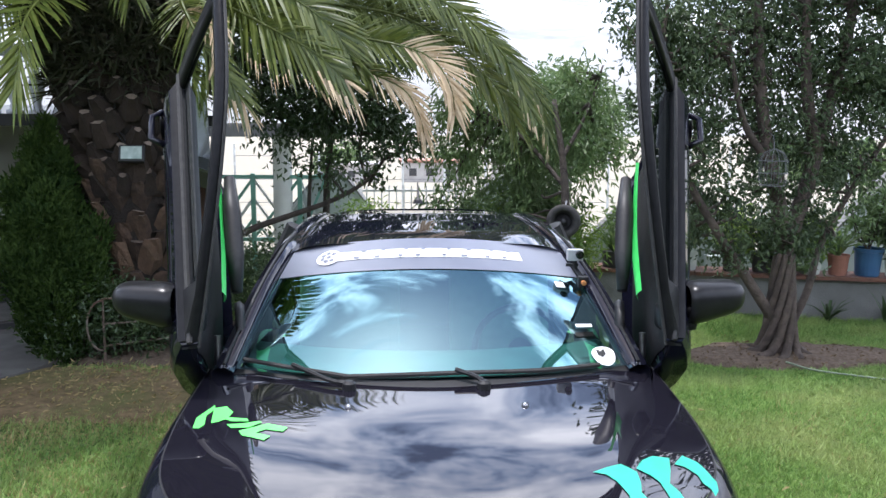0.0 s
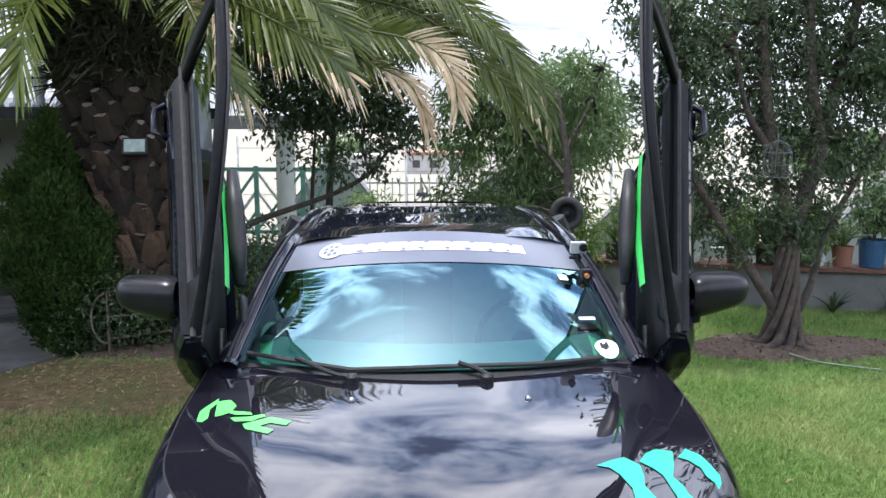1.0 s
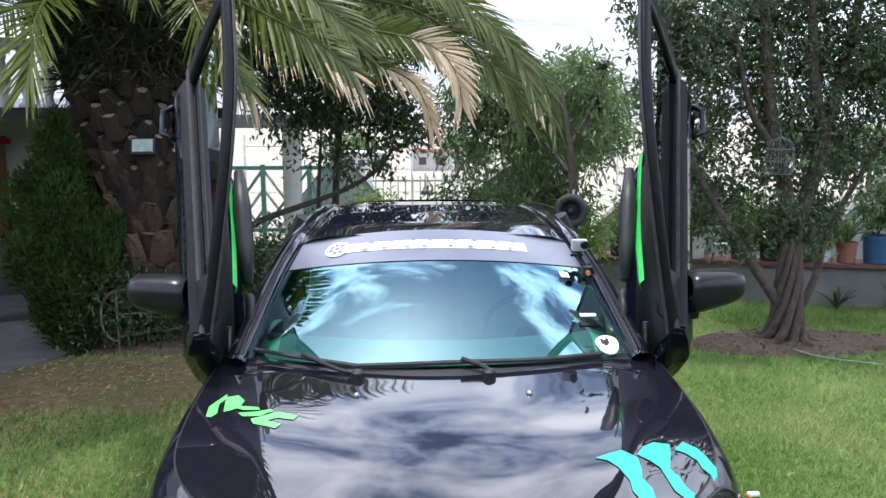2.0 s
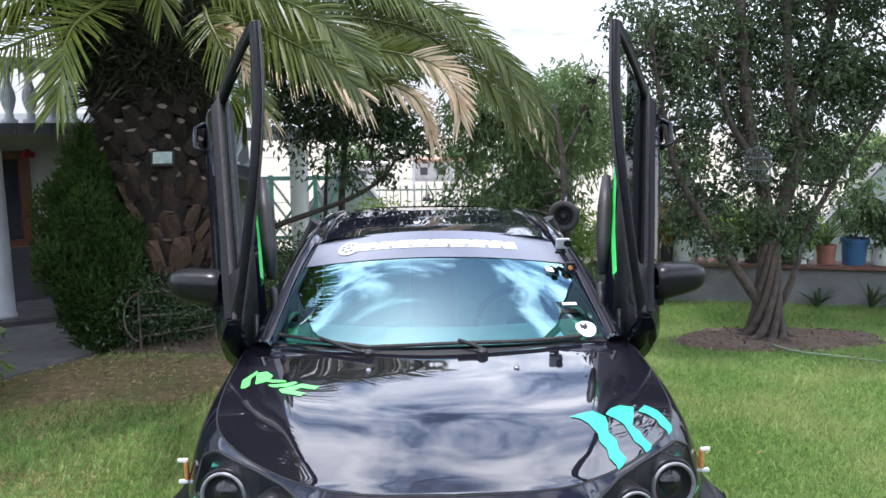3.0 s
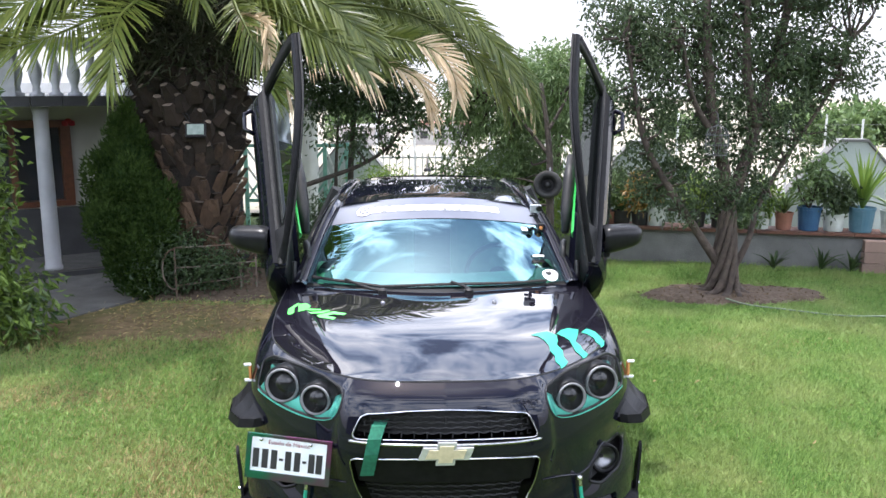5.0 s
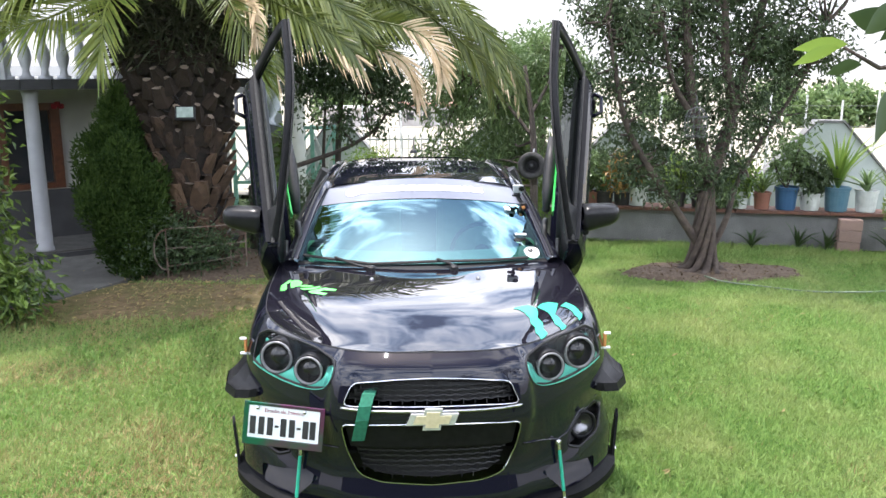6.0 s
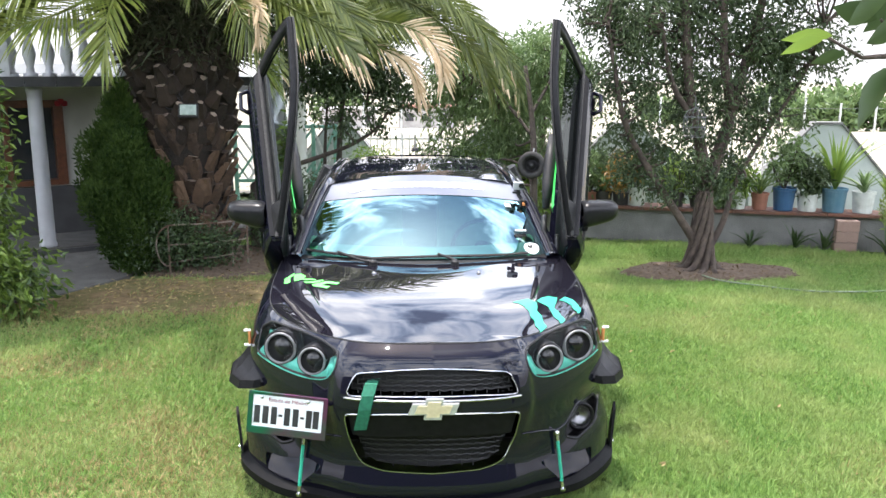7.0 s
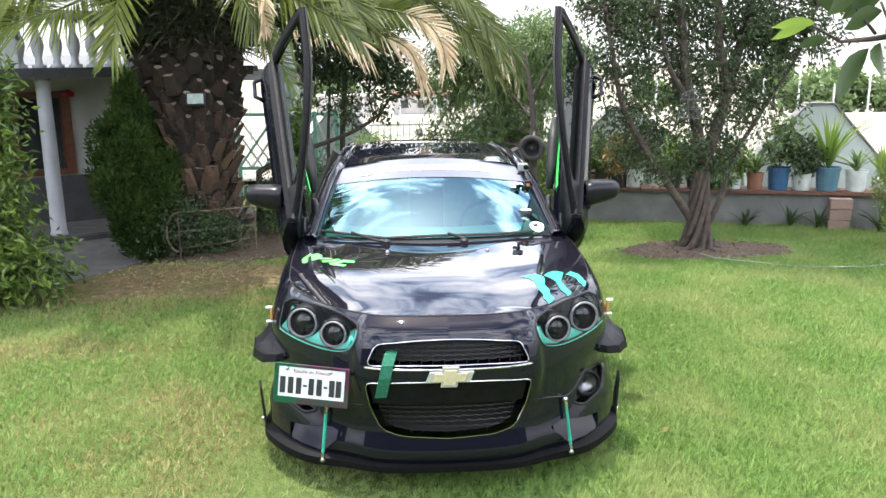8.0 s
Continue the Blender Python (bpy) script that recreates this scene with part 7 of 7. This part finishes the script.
# twisted roots wound round the foot
for k in range(9):
    a0 = 2 * math.pi * k / 9
    pts = [(2.84 + rr * math.cos(a0 + tw), 4.75 + rr * math.sin(a0 + tw), zz) for rr, tw, zz in ((0.235, -0.5, 0.02), (0.150, -0.2, 0.07), (0.108, 0.2, 0.22), (0.088, 0.7, 0.42), (0.074, 1.2, 0.62), (0.060, 1.7, 0.82))]
    part("root", tube(spline(pts, 5), np.linspace(0.036, 0.022, 26), 8), BARK, garden_tree, smooth=True)

# the crown's top, unseen, added to shade the lawn and planter wall
part("crown", foliage(np.random.default_rng(711), [((4.4, 4.7, 3.75), (0.95, 1.1, 0.42)), ((5.4, 4.6, 3.5), (0.9, 1.0, 0.5)), ((3.5, 4.9, 3.65), (1.2, 1.3, 0.45)), ((2.75, 5.6, 3.6), (0.9, 0.9, 0.4)), ((3.6, 6.0, 3.5), (1.3, 0.8, 0.4))], 1900, 15, 0.08, 0.036, 0.10, 0.6), LEAF_T, garden_tree, "uneven leafy crown")["kind"] = "stuff"

# wire cage hung in the tree
cage = thing("wire_basket", (2.62, 4.62, 1.40), "small wire basket hung in the tree", "basket")
for k in range(12):
    a = 2 * math.pi * k / 12
    part("wire", tube([(2.62 + rr * math.cos(a), 4.55 + rr * math.sin(a), z) for rr, z in ((0.09, 1.36), (0.10, 1.42), (0.10, 1.54), (0.07, 1.60), (0.01, 1.63))], 0.0022, 4), WIRE, cage)
for rr, z in ((0.09, 1.36), (0.10, 1.45), (0.10, 1.54)):
    part("hoop", tube([(2.62 + rr * math.cos(a), 4.55 + rr * math.sin(a), z) for a in np.linspace(0, 2 * math.pi, 20)], 0.003, 4), WIRE, cage)
part("hook", tube([(2.62, 4.55, 1.63), (2.64, 4.62, 1.72), (2.66, 4.79, 1.76)], 0.003, 4), WIRE, cage)

# trees behind the car
tree("tree", (-0.85, 6.35, 0), "dark-leaved tree with a low curved bough behind the car",
     [([(-0.86, 6.35, 0.0), (-0.84, 6.35, 0.6), (-0.82, 6.35, 1.2), (-0.75, 6.3, 1.9), (-0.7, 6.3, 2.5)], 0.045, 0.02),
      ([(-1.75, 6.0, 0.70), (-1.45, 6.05, 0.86), (-1.1, 6.1, 0.98), (-0.72, 6.1, 1.12), (-0.42, 6.1, 1.30), (-0.28, 6.1, 1.48)], 0.034, 0.014),
      ([(-1.75, 6.0, 0.0), (-1.76, 6.0, 0.4), (-1.75, 6.0, 0.72)], 0.05, 0.034),
      ([(-0.98, 6.4, 0.0), (-1.0, 6.4, 0.9), (-0.95, 6.4, 1.7)], 0.03, 0.012), ([(-0.45, 6.1, 1.28), (-0.5, 6.15, 1.6), (-0.4, 6.2, 2.0)], 0.014, 0.008)],
     [((-0.75, 6.2, 1.95), (0.55, 0.4, 0.38)), ((-0.15, 6.2, 1.62), (0.30, 0.25, 0.26)), ((-1.2, 6.2, 1.95), (0.4, 0.35, 0.4)), ((-0.6, 6.3, 2.5), (0.9, 0.5, 0.45)), ((-0.6, 6.15, 1.45), (0.35, 0.25, 0.2)), ((-1.5, 6.3, 2.4), (0.5, 0.4, 0.5)), ((-1.05, 6.2, 1.45), (0.25, 0.2, 0.15)), ((-0.30, 6.2, 1.80), (0.36, 0.3, 0.32))],
     740, 13, 0.070, 0.030, LEAF_D, 72, bark=BARK_D, cluster=0.075, droop=0.7, twigs=60)
tree("tree", (1.22, 5.35, 0), "slender tree with drooping narrow leaves behind the car",
     [([(1.24, 5.3, 0.0), (1.24, 5.3, 0.8), (1.22, 5.35, 1.4), (1.15, 5.5, 2.0)], 0.050, 0.02), ([(1.22, 5.35, 1.3), (0.9, 5.7, 1.7), (0.5, 6.0, 1.95), (0.2, 6.1, 2.0)], 0.02, 0.008), ([(1.2, 5.4, 1.5), (1.45, 5.6, 1.9), (1.6, 5.7, 2.3)], 0.02, 0.008)],
     [((0.55, 6.1, 1.85), (0.45, 0.4, 0.38)), ((1.0, 5.9, 1.75), (0.40, 0.35, 0.45)), ((1.4, 5.8, 2.05), (0.36, 0.35, 0.32)), ((0.30, 6.2, 1.42), (0.24, 0.25, 0.30)), ((1.45, 5.8, 1.55), (0.30, 0.3, 0.35)), ((0.75, 6.1, 1.25), (0.35, 0.3, 0.35)), ((1.15, 5.9, 1.2), (0.35, 0.3, 0.35)), ((0.85, 5.95, 0.95), (0.5, 0.3, 0.26)), ((0.35, 6.1, 1.05), (0.28, 0.25, 0.22))],
     640, 12, 0.085, 0.024, LEAF_L, 73, bark=BARK_D, cluster=0.075, droop=1.0, twigs=38)
tree("tree", (1.9, 8.8, 0), "bright green tree beyond the wall", [([(1.9, 8.8, 0), (1.9, 8.8, 1.2), (1.85, 8.8, 2.2)], 0.07, 0.03)],
     [((1.75, 8.8, 2.1), (0.55, 0.5, 0.42)), ((2.2, 8.8, 1.7), (0.5, 0.5, 0.5)), ((1.5, 8.8, 1.5), (0.4, 0.4, 0.4))], 420, 13, 0.085, 0.035, LEAF_L, 74, cluster=0.10)
shrub("shrub", (0.95, 5.9, 0), "light green bush behind the car", "shrub", [((0.75, 6.1, 0.75), (0.35, 0.3, 0.35)), ((1.3, 5.9, 0.7), (0.35, 0.3, 0.35)), ((-0.5, 7.0, 0.75), (0.3, 0.25, 0.25))], 260, 15, 0.08, 0.022, LEAF_Y, 75, droop=0.4)

# small black wheel hung on the slender tree
hung = thing("rubber_wheel", (1.2, 5.15, 0.98), "small black rubber wheel hung on a tree trunk", "wheel")
part("tyre", lathe([(0.07, -0.06), (0.115, -0.07), (0.138, -0.045), (0.138, 0.03), (0.125, 0.055), (0.10, 0.06), (0.085, 0.045), (0.075, 0.02)], 28, (1.19, 5.17, 1.02), (-0.25, -1, 0.1), False), RUBBER, hung, smooth=True)
part("hub", lathe([(0.078, 0.01), (0.066, -0.03), (0.034, -0.035), (0.030, 0.02), (0.018, 0.03), (0.0005, 0.03)], 20, (1.19, 5.17, 1.02), (-0.25, -1, 0.1), False), BLACK, hung, smooth=True)
part("hook", tube([(1.21, 5.20, 1.14), (1.225, 5.24, 1.18), (1.23, 5.30, 1.17)], 0.008, 5), STEEL, hung)


# ---- pots on the planter wall ----
def pot(s, r, h, mat, label, d=0.10):
    x, y, z = WP(s, d, 0.42)
    t = thing("plant_pot", (x, y, z), label, "plant pot", "pots on the planter wall")
    part("pot", lathe([(r * 0.80, 0.0), (r * 0.84, 0.01), (r * 0.97, h * 0.88), (r * 1.05, h * 0.89), (r * 1.05, h), (r * 0.96, h), (r * 0.92, h * 0.90)], 22, (x, y, z)), mat, t, smooth=False)
    part("soil", lathe([(0.0005, h * 0.9), (r * 0.93, h * 0.88)], 22, (x, y, z)), MULCH, t)
    return t, Vector((x, y, z + h * 0.88))


def sword(p, n, L, w, seed, lift=1.0, bend=0.35):
    """Strap leaves rising from one point and bending over."""
    r = np.random.default_rng(seed)
    vs, fs = [], []
    for k in range(n):
        a = r.uniform(0, 2 * math.pi)
        o = r.uniform(0.15, 0.75)
        l = L * r.uniform(0.65, 1.1)
        out = Vector((math.cos(a), math.sin(a), 0))
        s = Vector((-math.sin(a), math.cos(a), 0))
        k0 = len(vs)
        for j, f in enumerate((0.0, 0.35, 0.7, 1.0)):
            q = p + out * (l * o * f * (0.5 + bend * f * 1.4)) + Vector((0, 0, l * lift * (f - bend * o * f * f)))
            ww = w * (0.7, 1.0, 0.7, 0.05)[j]
            vs += [q - s * ww / 2 + Vector((0, 0, ww * 0.2)), q - out * 0.0 - Vector((0, 0, ww * 0.12)), q + s * ww / 2 + Vector((0, 0, ww * 0.2))]
        for j in range(3):
            fs += [(k0 + 3 * j, k0 + 3 * j + 1, k0 + 3 * j + 4, k0 + 3 * j + 3), (k0 + 3 * j + 1, k0 + 3 * j + 2, k0 + 3 * j + 5, k0 + 3 * j + 4)]
    return vs, fs


def s_wall(x):
    return (x - 2.02) / WD.x


def potted(x, r, h, mat, what, label, seed, size=0.5):
    t, p = pot(s_wall(x), r, h, mat, label)
    rr = np.random.default_rng(seed)
    if what == "sword":
        part("plant", sword(p, 30, size, 0.045, seed), LEAF_Y, t)["kind"] = "stuff"
    elif what == "strap":
        part("plant", sword(p, 26, size, 0.035, seed, 0.75, 0.75), LEAF_L, t)["kind"] = "stuff"
    else:
        c = p + Vector((0, 0, size * 0.55))
        for k in range(6):
            e = c + Vector(rr.normal(0, 0.09, 3)) + Vector((0, 0, 0.06))
            part("stem", tube(spline([tuple(p), tuple((p + e) / 2 + Vector(rr.normal(0, 0.03, 3))), tuple(e)], 4), 0.006, 5), BARK_D, t)
        part("plant", foliage(rr, [(tuple(c), (0.17, 0.15, size * 0.5))], 50, 12, 0.085, 0.035, 0.06, 0.3), what, t)["kind"] = "stuff"


potted(2.72, 0.115, 0.22, POT_WHITE, LEAF_T, "pale green plastic pot with a leafy plant", 81, 0.35)
potted(3.64, 0.065, 0.075, POT_WHITE, LEAF_L, "small white bowl with a seedling", 82, 0.16)
potted(3.82, 0.105, 0.20, POT_WHITE, LEAF_Y, "dirty white bucket with a leafy plant", 83, 0.28)
potted(4.06, 0.095, 0.19, POT_CLAY, "strap", "terracotta pot with arching strap leaves", 84, 0.55)
potted(4.31, 0.125, 0.26, POT_BLUE, LEAF_L, "blue plastic bucket with a tall bushy plant", 85, 0.62)
potted(4.56, 0.115, 0.20, POT_WHITE, LEAF_T, "white plastic bucket with a leafy plant", 86, 0.45)
potted(4.83, 0.135, 0.27, POT_TEAL, "sword", "faded blue drum with tall sword leaves", 87, 0.75)
potted(5.13, 0.120, 0.24, POT_WHITE, "strap", "dirty white bucket with drooping leaves", 88, 0.48)
potted(5.40, 0.090, 0.15, POT_WHITE, "sword", "small white pot with spiky leaves", 89, 0.42)
potted(2.35, 0.11, 0.16, POT_BLACK, "strap", "black pot with long arching leaves", 90, 0.75)
potted(2.55, 0.10, 0.15, POT_BLACK, ORANGE_LEAF, "black pot with an orange-leaved plant", 91, 0.42)
potted(2.05, 0.12, 0.16, POT_BLACK, "strap", "black pot with long arching leaves", 92, 0.65)
potted(2.20, 0.10, 0.15, POT_CLAY, LEAF_L, "terracotta pot with a leafy plant", 93, 0.55)
potted(3.15, 0.11, 0.18, POT_BLACK, LEAF_Y, "black pot with a bright green plant", 94, 0.4)
potted(3.40, 0.10, 0.17, POT_BLACK, LEAF_T, "black pot with a leafy plant", 95, 0.36)

for k, x in enumerate((3.95, 4.42, 4.72, 5.35, 5.55)):
    px, py, _ = WP(s_wall(x), -0.14, 0)
    al = thing("aloe", (px, py, 0), "spiky aloe growing at the wall's foot", "plant", "aloes along the wall")
    for j in range(11):
        part("blade", sword(Vector((px, py, 0.0)), 1, 0.40 + 0.06 * (k % 2), 0.036, 100 + 20 * k + j, 0.8, 0.5), LEAF_D, al)
bricks = thing("brick_pier", WP(s_wall(4.93), -0.10, 0), "short stack of pale red bricks", "bricks")
for k in range(3):
    v, f = box((0, 0, 0), (0.235, 0.12, 0.118), 0.008)
    bx, by, _ = WP(s_wall(4.93), -0.12, 0)
    m = Matrix.Translation((bx + 0.006 * (k - 1), by, 0.06 + 0.122 * k)) @ Matrix.Rotation(-0.24 + 0.06 * (k % 2), 4, "Z")
    part("brick", ([tuple(m @ Vector(p)) for p in v], f), BRICK, bricks)

# hose on the lawn
tagged(part("garden_hose", tube(spline([(2.75, 4.42, 0.05), (2.9, 4.28, 0.028), (3.2, 4.12, 0.022), (3.55, 3.95, 0.016), (3.9, 3.88, 0.024), (4.3, 3.95, 0.014), (4.75, 4.12, 0.022), (5.2, 4.2, 0.02)], 10), 0.0070, 8), HOSE, smooth=True),
       "thin green garden hose lying across the lawn", "hose")
# far trees and houses down the slope
for k, (x, y, h, w) in enumerate(((70, 150, 9, 9), (84, 158, 7, 8), (98, 150, 14, 13), (112, 160, 11, 12), (50, 155, 6, 8), (30, 160, 6, 9), (10, 155, 6, 8), (-12, 160, 7, 9), (126, 155, 12, 13), (50, 96, 4.4, 6), (55.5, 99, 5.2, 6), (61, 96, 3.8, 5), (66, 102, 4.6, 6))):
    t = thing("far_tree", (x, y, fall(y)), "distant rounded green tree across the field", "tree", "far trees")
    part("trunk", tube([(x, y, fall(y)), (x, y, fall(y) + h * 0.5)], [0.4, 0.2], 8), BARK_D, t)
    rr = np.random.default_rng(300 + k)
    z0 = fall(y)
    part("crown", foliage(rr, [((x, y, z0 + h * 0.6), (w * 0.5, w * 0.4, h * 0.38)), ((x + w * 0.3, y, z0 + h * 0.45), (w * 0.35, w * 0.3, h * 0.3)), ((x - w * 0.35, y, z0 + h * 0.5), (w * 0.3, w * 0.3, h * 0.33))], 130, 10, 1.1, 0.6, 0.6, 0.1), LEAF_L, t)["kind"] = "stuff"
for k, (x, y, sx, sz) in enumerate(((20, 130, 12, 3.2), (4, 134, 9, 3.4), (-8, 128, 8, 2.8))):
    z0 = fall(y)
    t = thing("far_house", (x, y, z0), "distant low pale house beyond the field", "house", "far houses")
    part("wall", box((x, y, z0 + sz / 2), (sx, 6, sz), 0.05), FARWALL, t)
    part("roof", box((x, y, z0 + sz + 0.2), (sx + 0.8, 6.8, 0.4), 0.1), FARROOF if k % 2 else FARWALL, t)
    for j in range(3):
        part("window", box((x - sx * 0.3 + j * sx * 0.3, y - 3.02, z0 + sz * 0.55), (sx * 0.13, 0.08, sz * 0.35), 0.01), DARKGLASS, t)


# ---- broad-leaved branch close to the walk ----
branch = thing("tree", (2.3, -1.9, 0), "slim tree with an overhanging branch of broad leaves", "tree")
part("trunk", tube(spline([(2.3, -1.9, 0), (2.28, -1.9, 1.2), (2.2, -1.92, 2.0), (1.9, -1.95, 2.3), (1.58, -1.98, 2.355)], 6), np.linspace(0.05, 0.014, 25), 8), BARK, branch, smooth=True)
part("twig", tube(spline([(1.6, -1.98, 2.35), (1.05, -2.02, 2.16), (0.77, -2.04, 2.04), (0.60, -2.045, 1.998), (0.51, -2.05, 1.988)], 6), np.linspace(0.012, 0.003, 25), 6), BARK, branch, smooth=True)


def broad_leaf(p, way, side, L, w):
    """A broad leaf with a folded midrib and a drawn-out tip."""
    p, way, side = Vector(p), Vector(way).normalized(), Vector(side)
    side = (side - way * side.dot(way)).normalized()
    up = side.cross(way)
    vs, fs = [], []
    prof = [(0, 0.05), (0.12, 0.55), (0.3, 0.95), (0.5, 1.0), (0.7, 0.72), (0.86, 0.34), (1.0, 0.02)]
    for f, q in prof:
        c = p + way * (L * f) - up * (L * 0.14 * f * f)
        vs += [c - side * (w * q / 2) + up * (w * q * 0.14), c, c + side * (w * q / 2) + up * (w * q * 0.14)]
    for i in range(len(prof) - 1):
        fs += [(3 * i, 3 * i + 1, 3 * i + 4, 3 * i + 3), (3 * i + 1, 3 * i + 2, 3 * i + 5, 3 * i + 4)]
    return vs, fs


for base, tip, w, mat in (((0.558, -2.05, 1.977), (0.497, -2.06, 1.894), 0.044, LEAF_N), ((0.577, -2.05, 1.986), (0.568, -2.07, 1.928), 0.044, LEAF_N), ((0.580, -2.04, 2.036), (0.498, -2.06, 2.010), 0.036, LEAF_N),
                          ((0.455, -2.05, 2.014), (0.383, -2.06, 1.995), 0.020, LEAF_Y), ((0.486, -2.05, 1.992), (0.428, -2.06, 1.984), 0.022, LEAF_N), ((0.470, -2.04, 2.018), (0.405, -2.02, 2.016), 0.022, LEAF_Y),
                          ((0.536, -2.05, 2.066), (0.464, -2.07, 2.032), 0.036, LEAF_N), ((0.582, -2.04, 2.066), (0.518, -2.02, 2.028), 0.042, LEAF_N), ((0.530, -2.04, 2.040), (0.470, -2.03, 2.060), 0.034, LEAF_N),
                          ((0.560, -2.03, 2.052), (0.540, -2.02, 2.100), 0.040, LEAF_N), ((0.600, -2.05, 2.030), (0.590, -2.07, 1.958), 0.044, LEAF_N), ((0.640, -2.04, 2.040), (0.650, -2.06, 1.955), 0.046, LEAF_N),
                          ((0.620, -2.04, 2.060), (0.590, -2.02, 2.120), 0.044, LEAF_N), ((0.700, -2.04, 2.070), (0.700, -2.05, 1.980), 0.046, LEAF_N), ((0.720, -2.03, 2.080), (0.690, -2.02, 2.160), 0.046, LEAF_N)):
    way = Vector(tip) - Vector(base)
    part("leaf", broad_leaf(base, way, (-way.z, 0.035, way.x), way.length, w), mat, branch, smooth=True)
for p, q in (((0.60, -2.045, 2.00), (0.57, -2.05, 2.05)), ((0.57, -2.045, 2.00), (0.53, -2.05, 2.04)), ((0.51, -2.05, 1.988), (0.46, -2.05, 2.014)), ((0.66, -2.04, 2.01), (0.62, -2.04, 2.06))):
    part("twig", tube([p, q], [0.003, 0.002], 5), BARK, branch, smooth=True)

part("crown", foliage(np.random.default_rng(811), [((2.15, -1.95, 2.55), (0.55, 0.5, 0.42)), ((2.65, -1.75, 2.3), (0.5, 0.5, 0.4))], 90, 9, 0.11, 0.045, 0.12, 0.4), LEAF_N, branch, "loose crown of broad leaves")["kind"] = "stuff"

# ---- small camera on its clamp at the car's pillar ----
rig = thing("action_camera", (0.60, 1.75, 1.19), "small silver action camera on a black clamp at the windscreen pillar", "camera")
part("camera_body", box((0.575, 1.735, 1.285), (0.062, 0.035, 0.046), 0.006), material("silver_plastic", (0.42, 0.43, 0.43), (0.34, 0.35, 0.35), rough=0.35, scale=50), rig, "silver camera body")
part("camera_lens", lathe([(0.016, 0), (0.016, 0.012), (0.012, 0.014), (0.0005, 0.008)], 18, (0.590, 1.718, 1.288), (0, -1, 0)), PROJ, rig, smooth=True)
part("clamp", join(tube([(0.575, 1.738, 1.262), (0.578, 1.735, 1.225), (0.60, 1.70, 1.195)], 0.010, 8), box((0.565, 1.735, 1.245), (0.05, 0.012, 0.012), 0.003), box((0.60, 1.69, 1.185), (0.04, 0.04, 0.045), 0.006)), BLACK, rig)
part("knob", lathe([(0.010, 0), (0.010, 0.012), (0.0005, 0.014)], 12, (0.598, 1.668, 1.185), (0, -1, 0)), AMBER, rig, "orange knob")
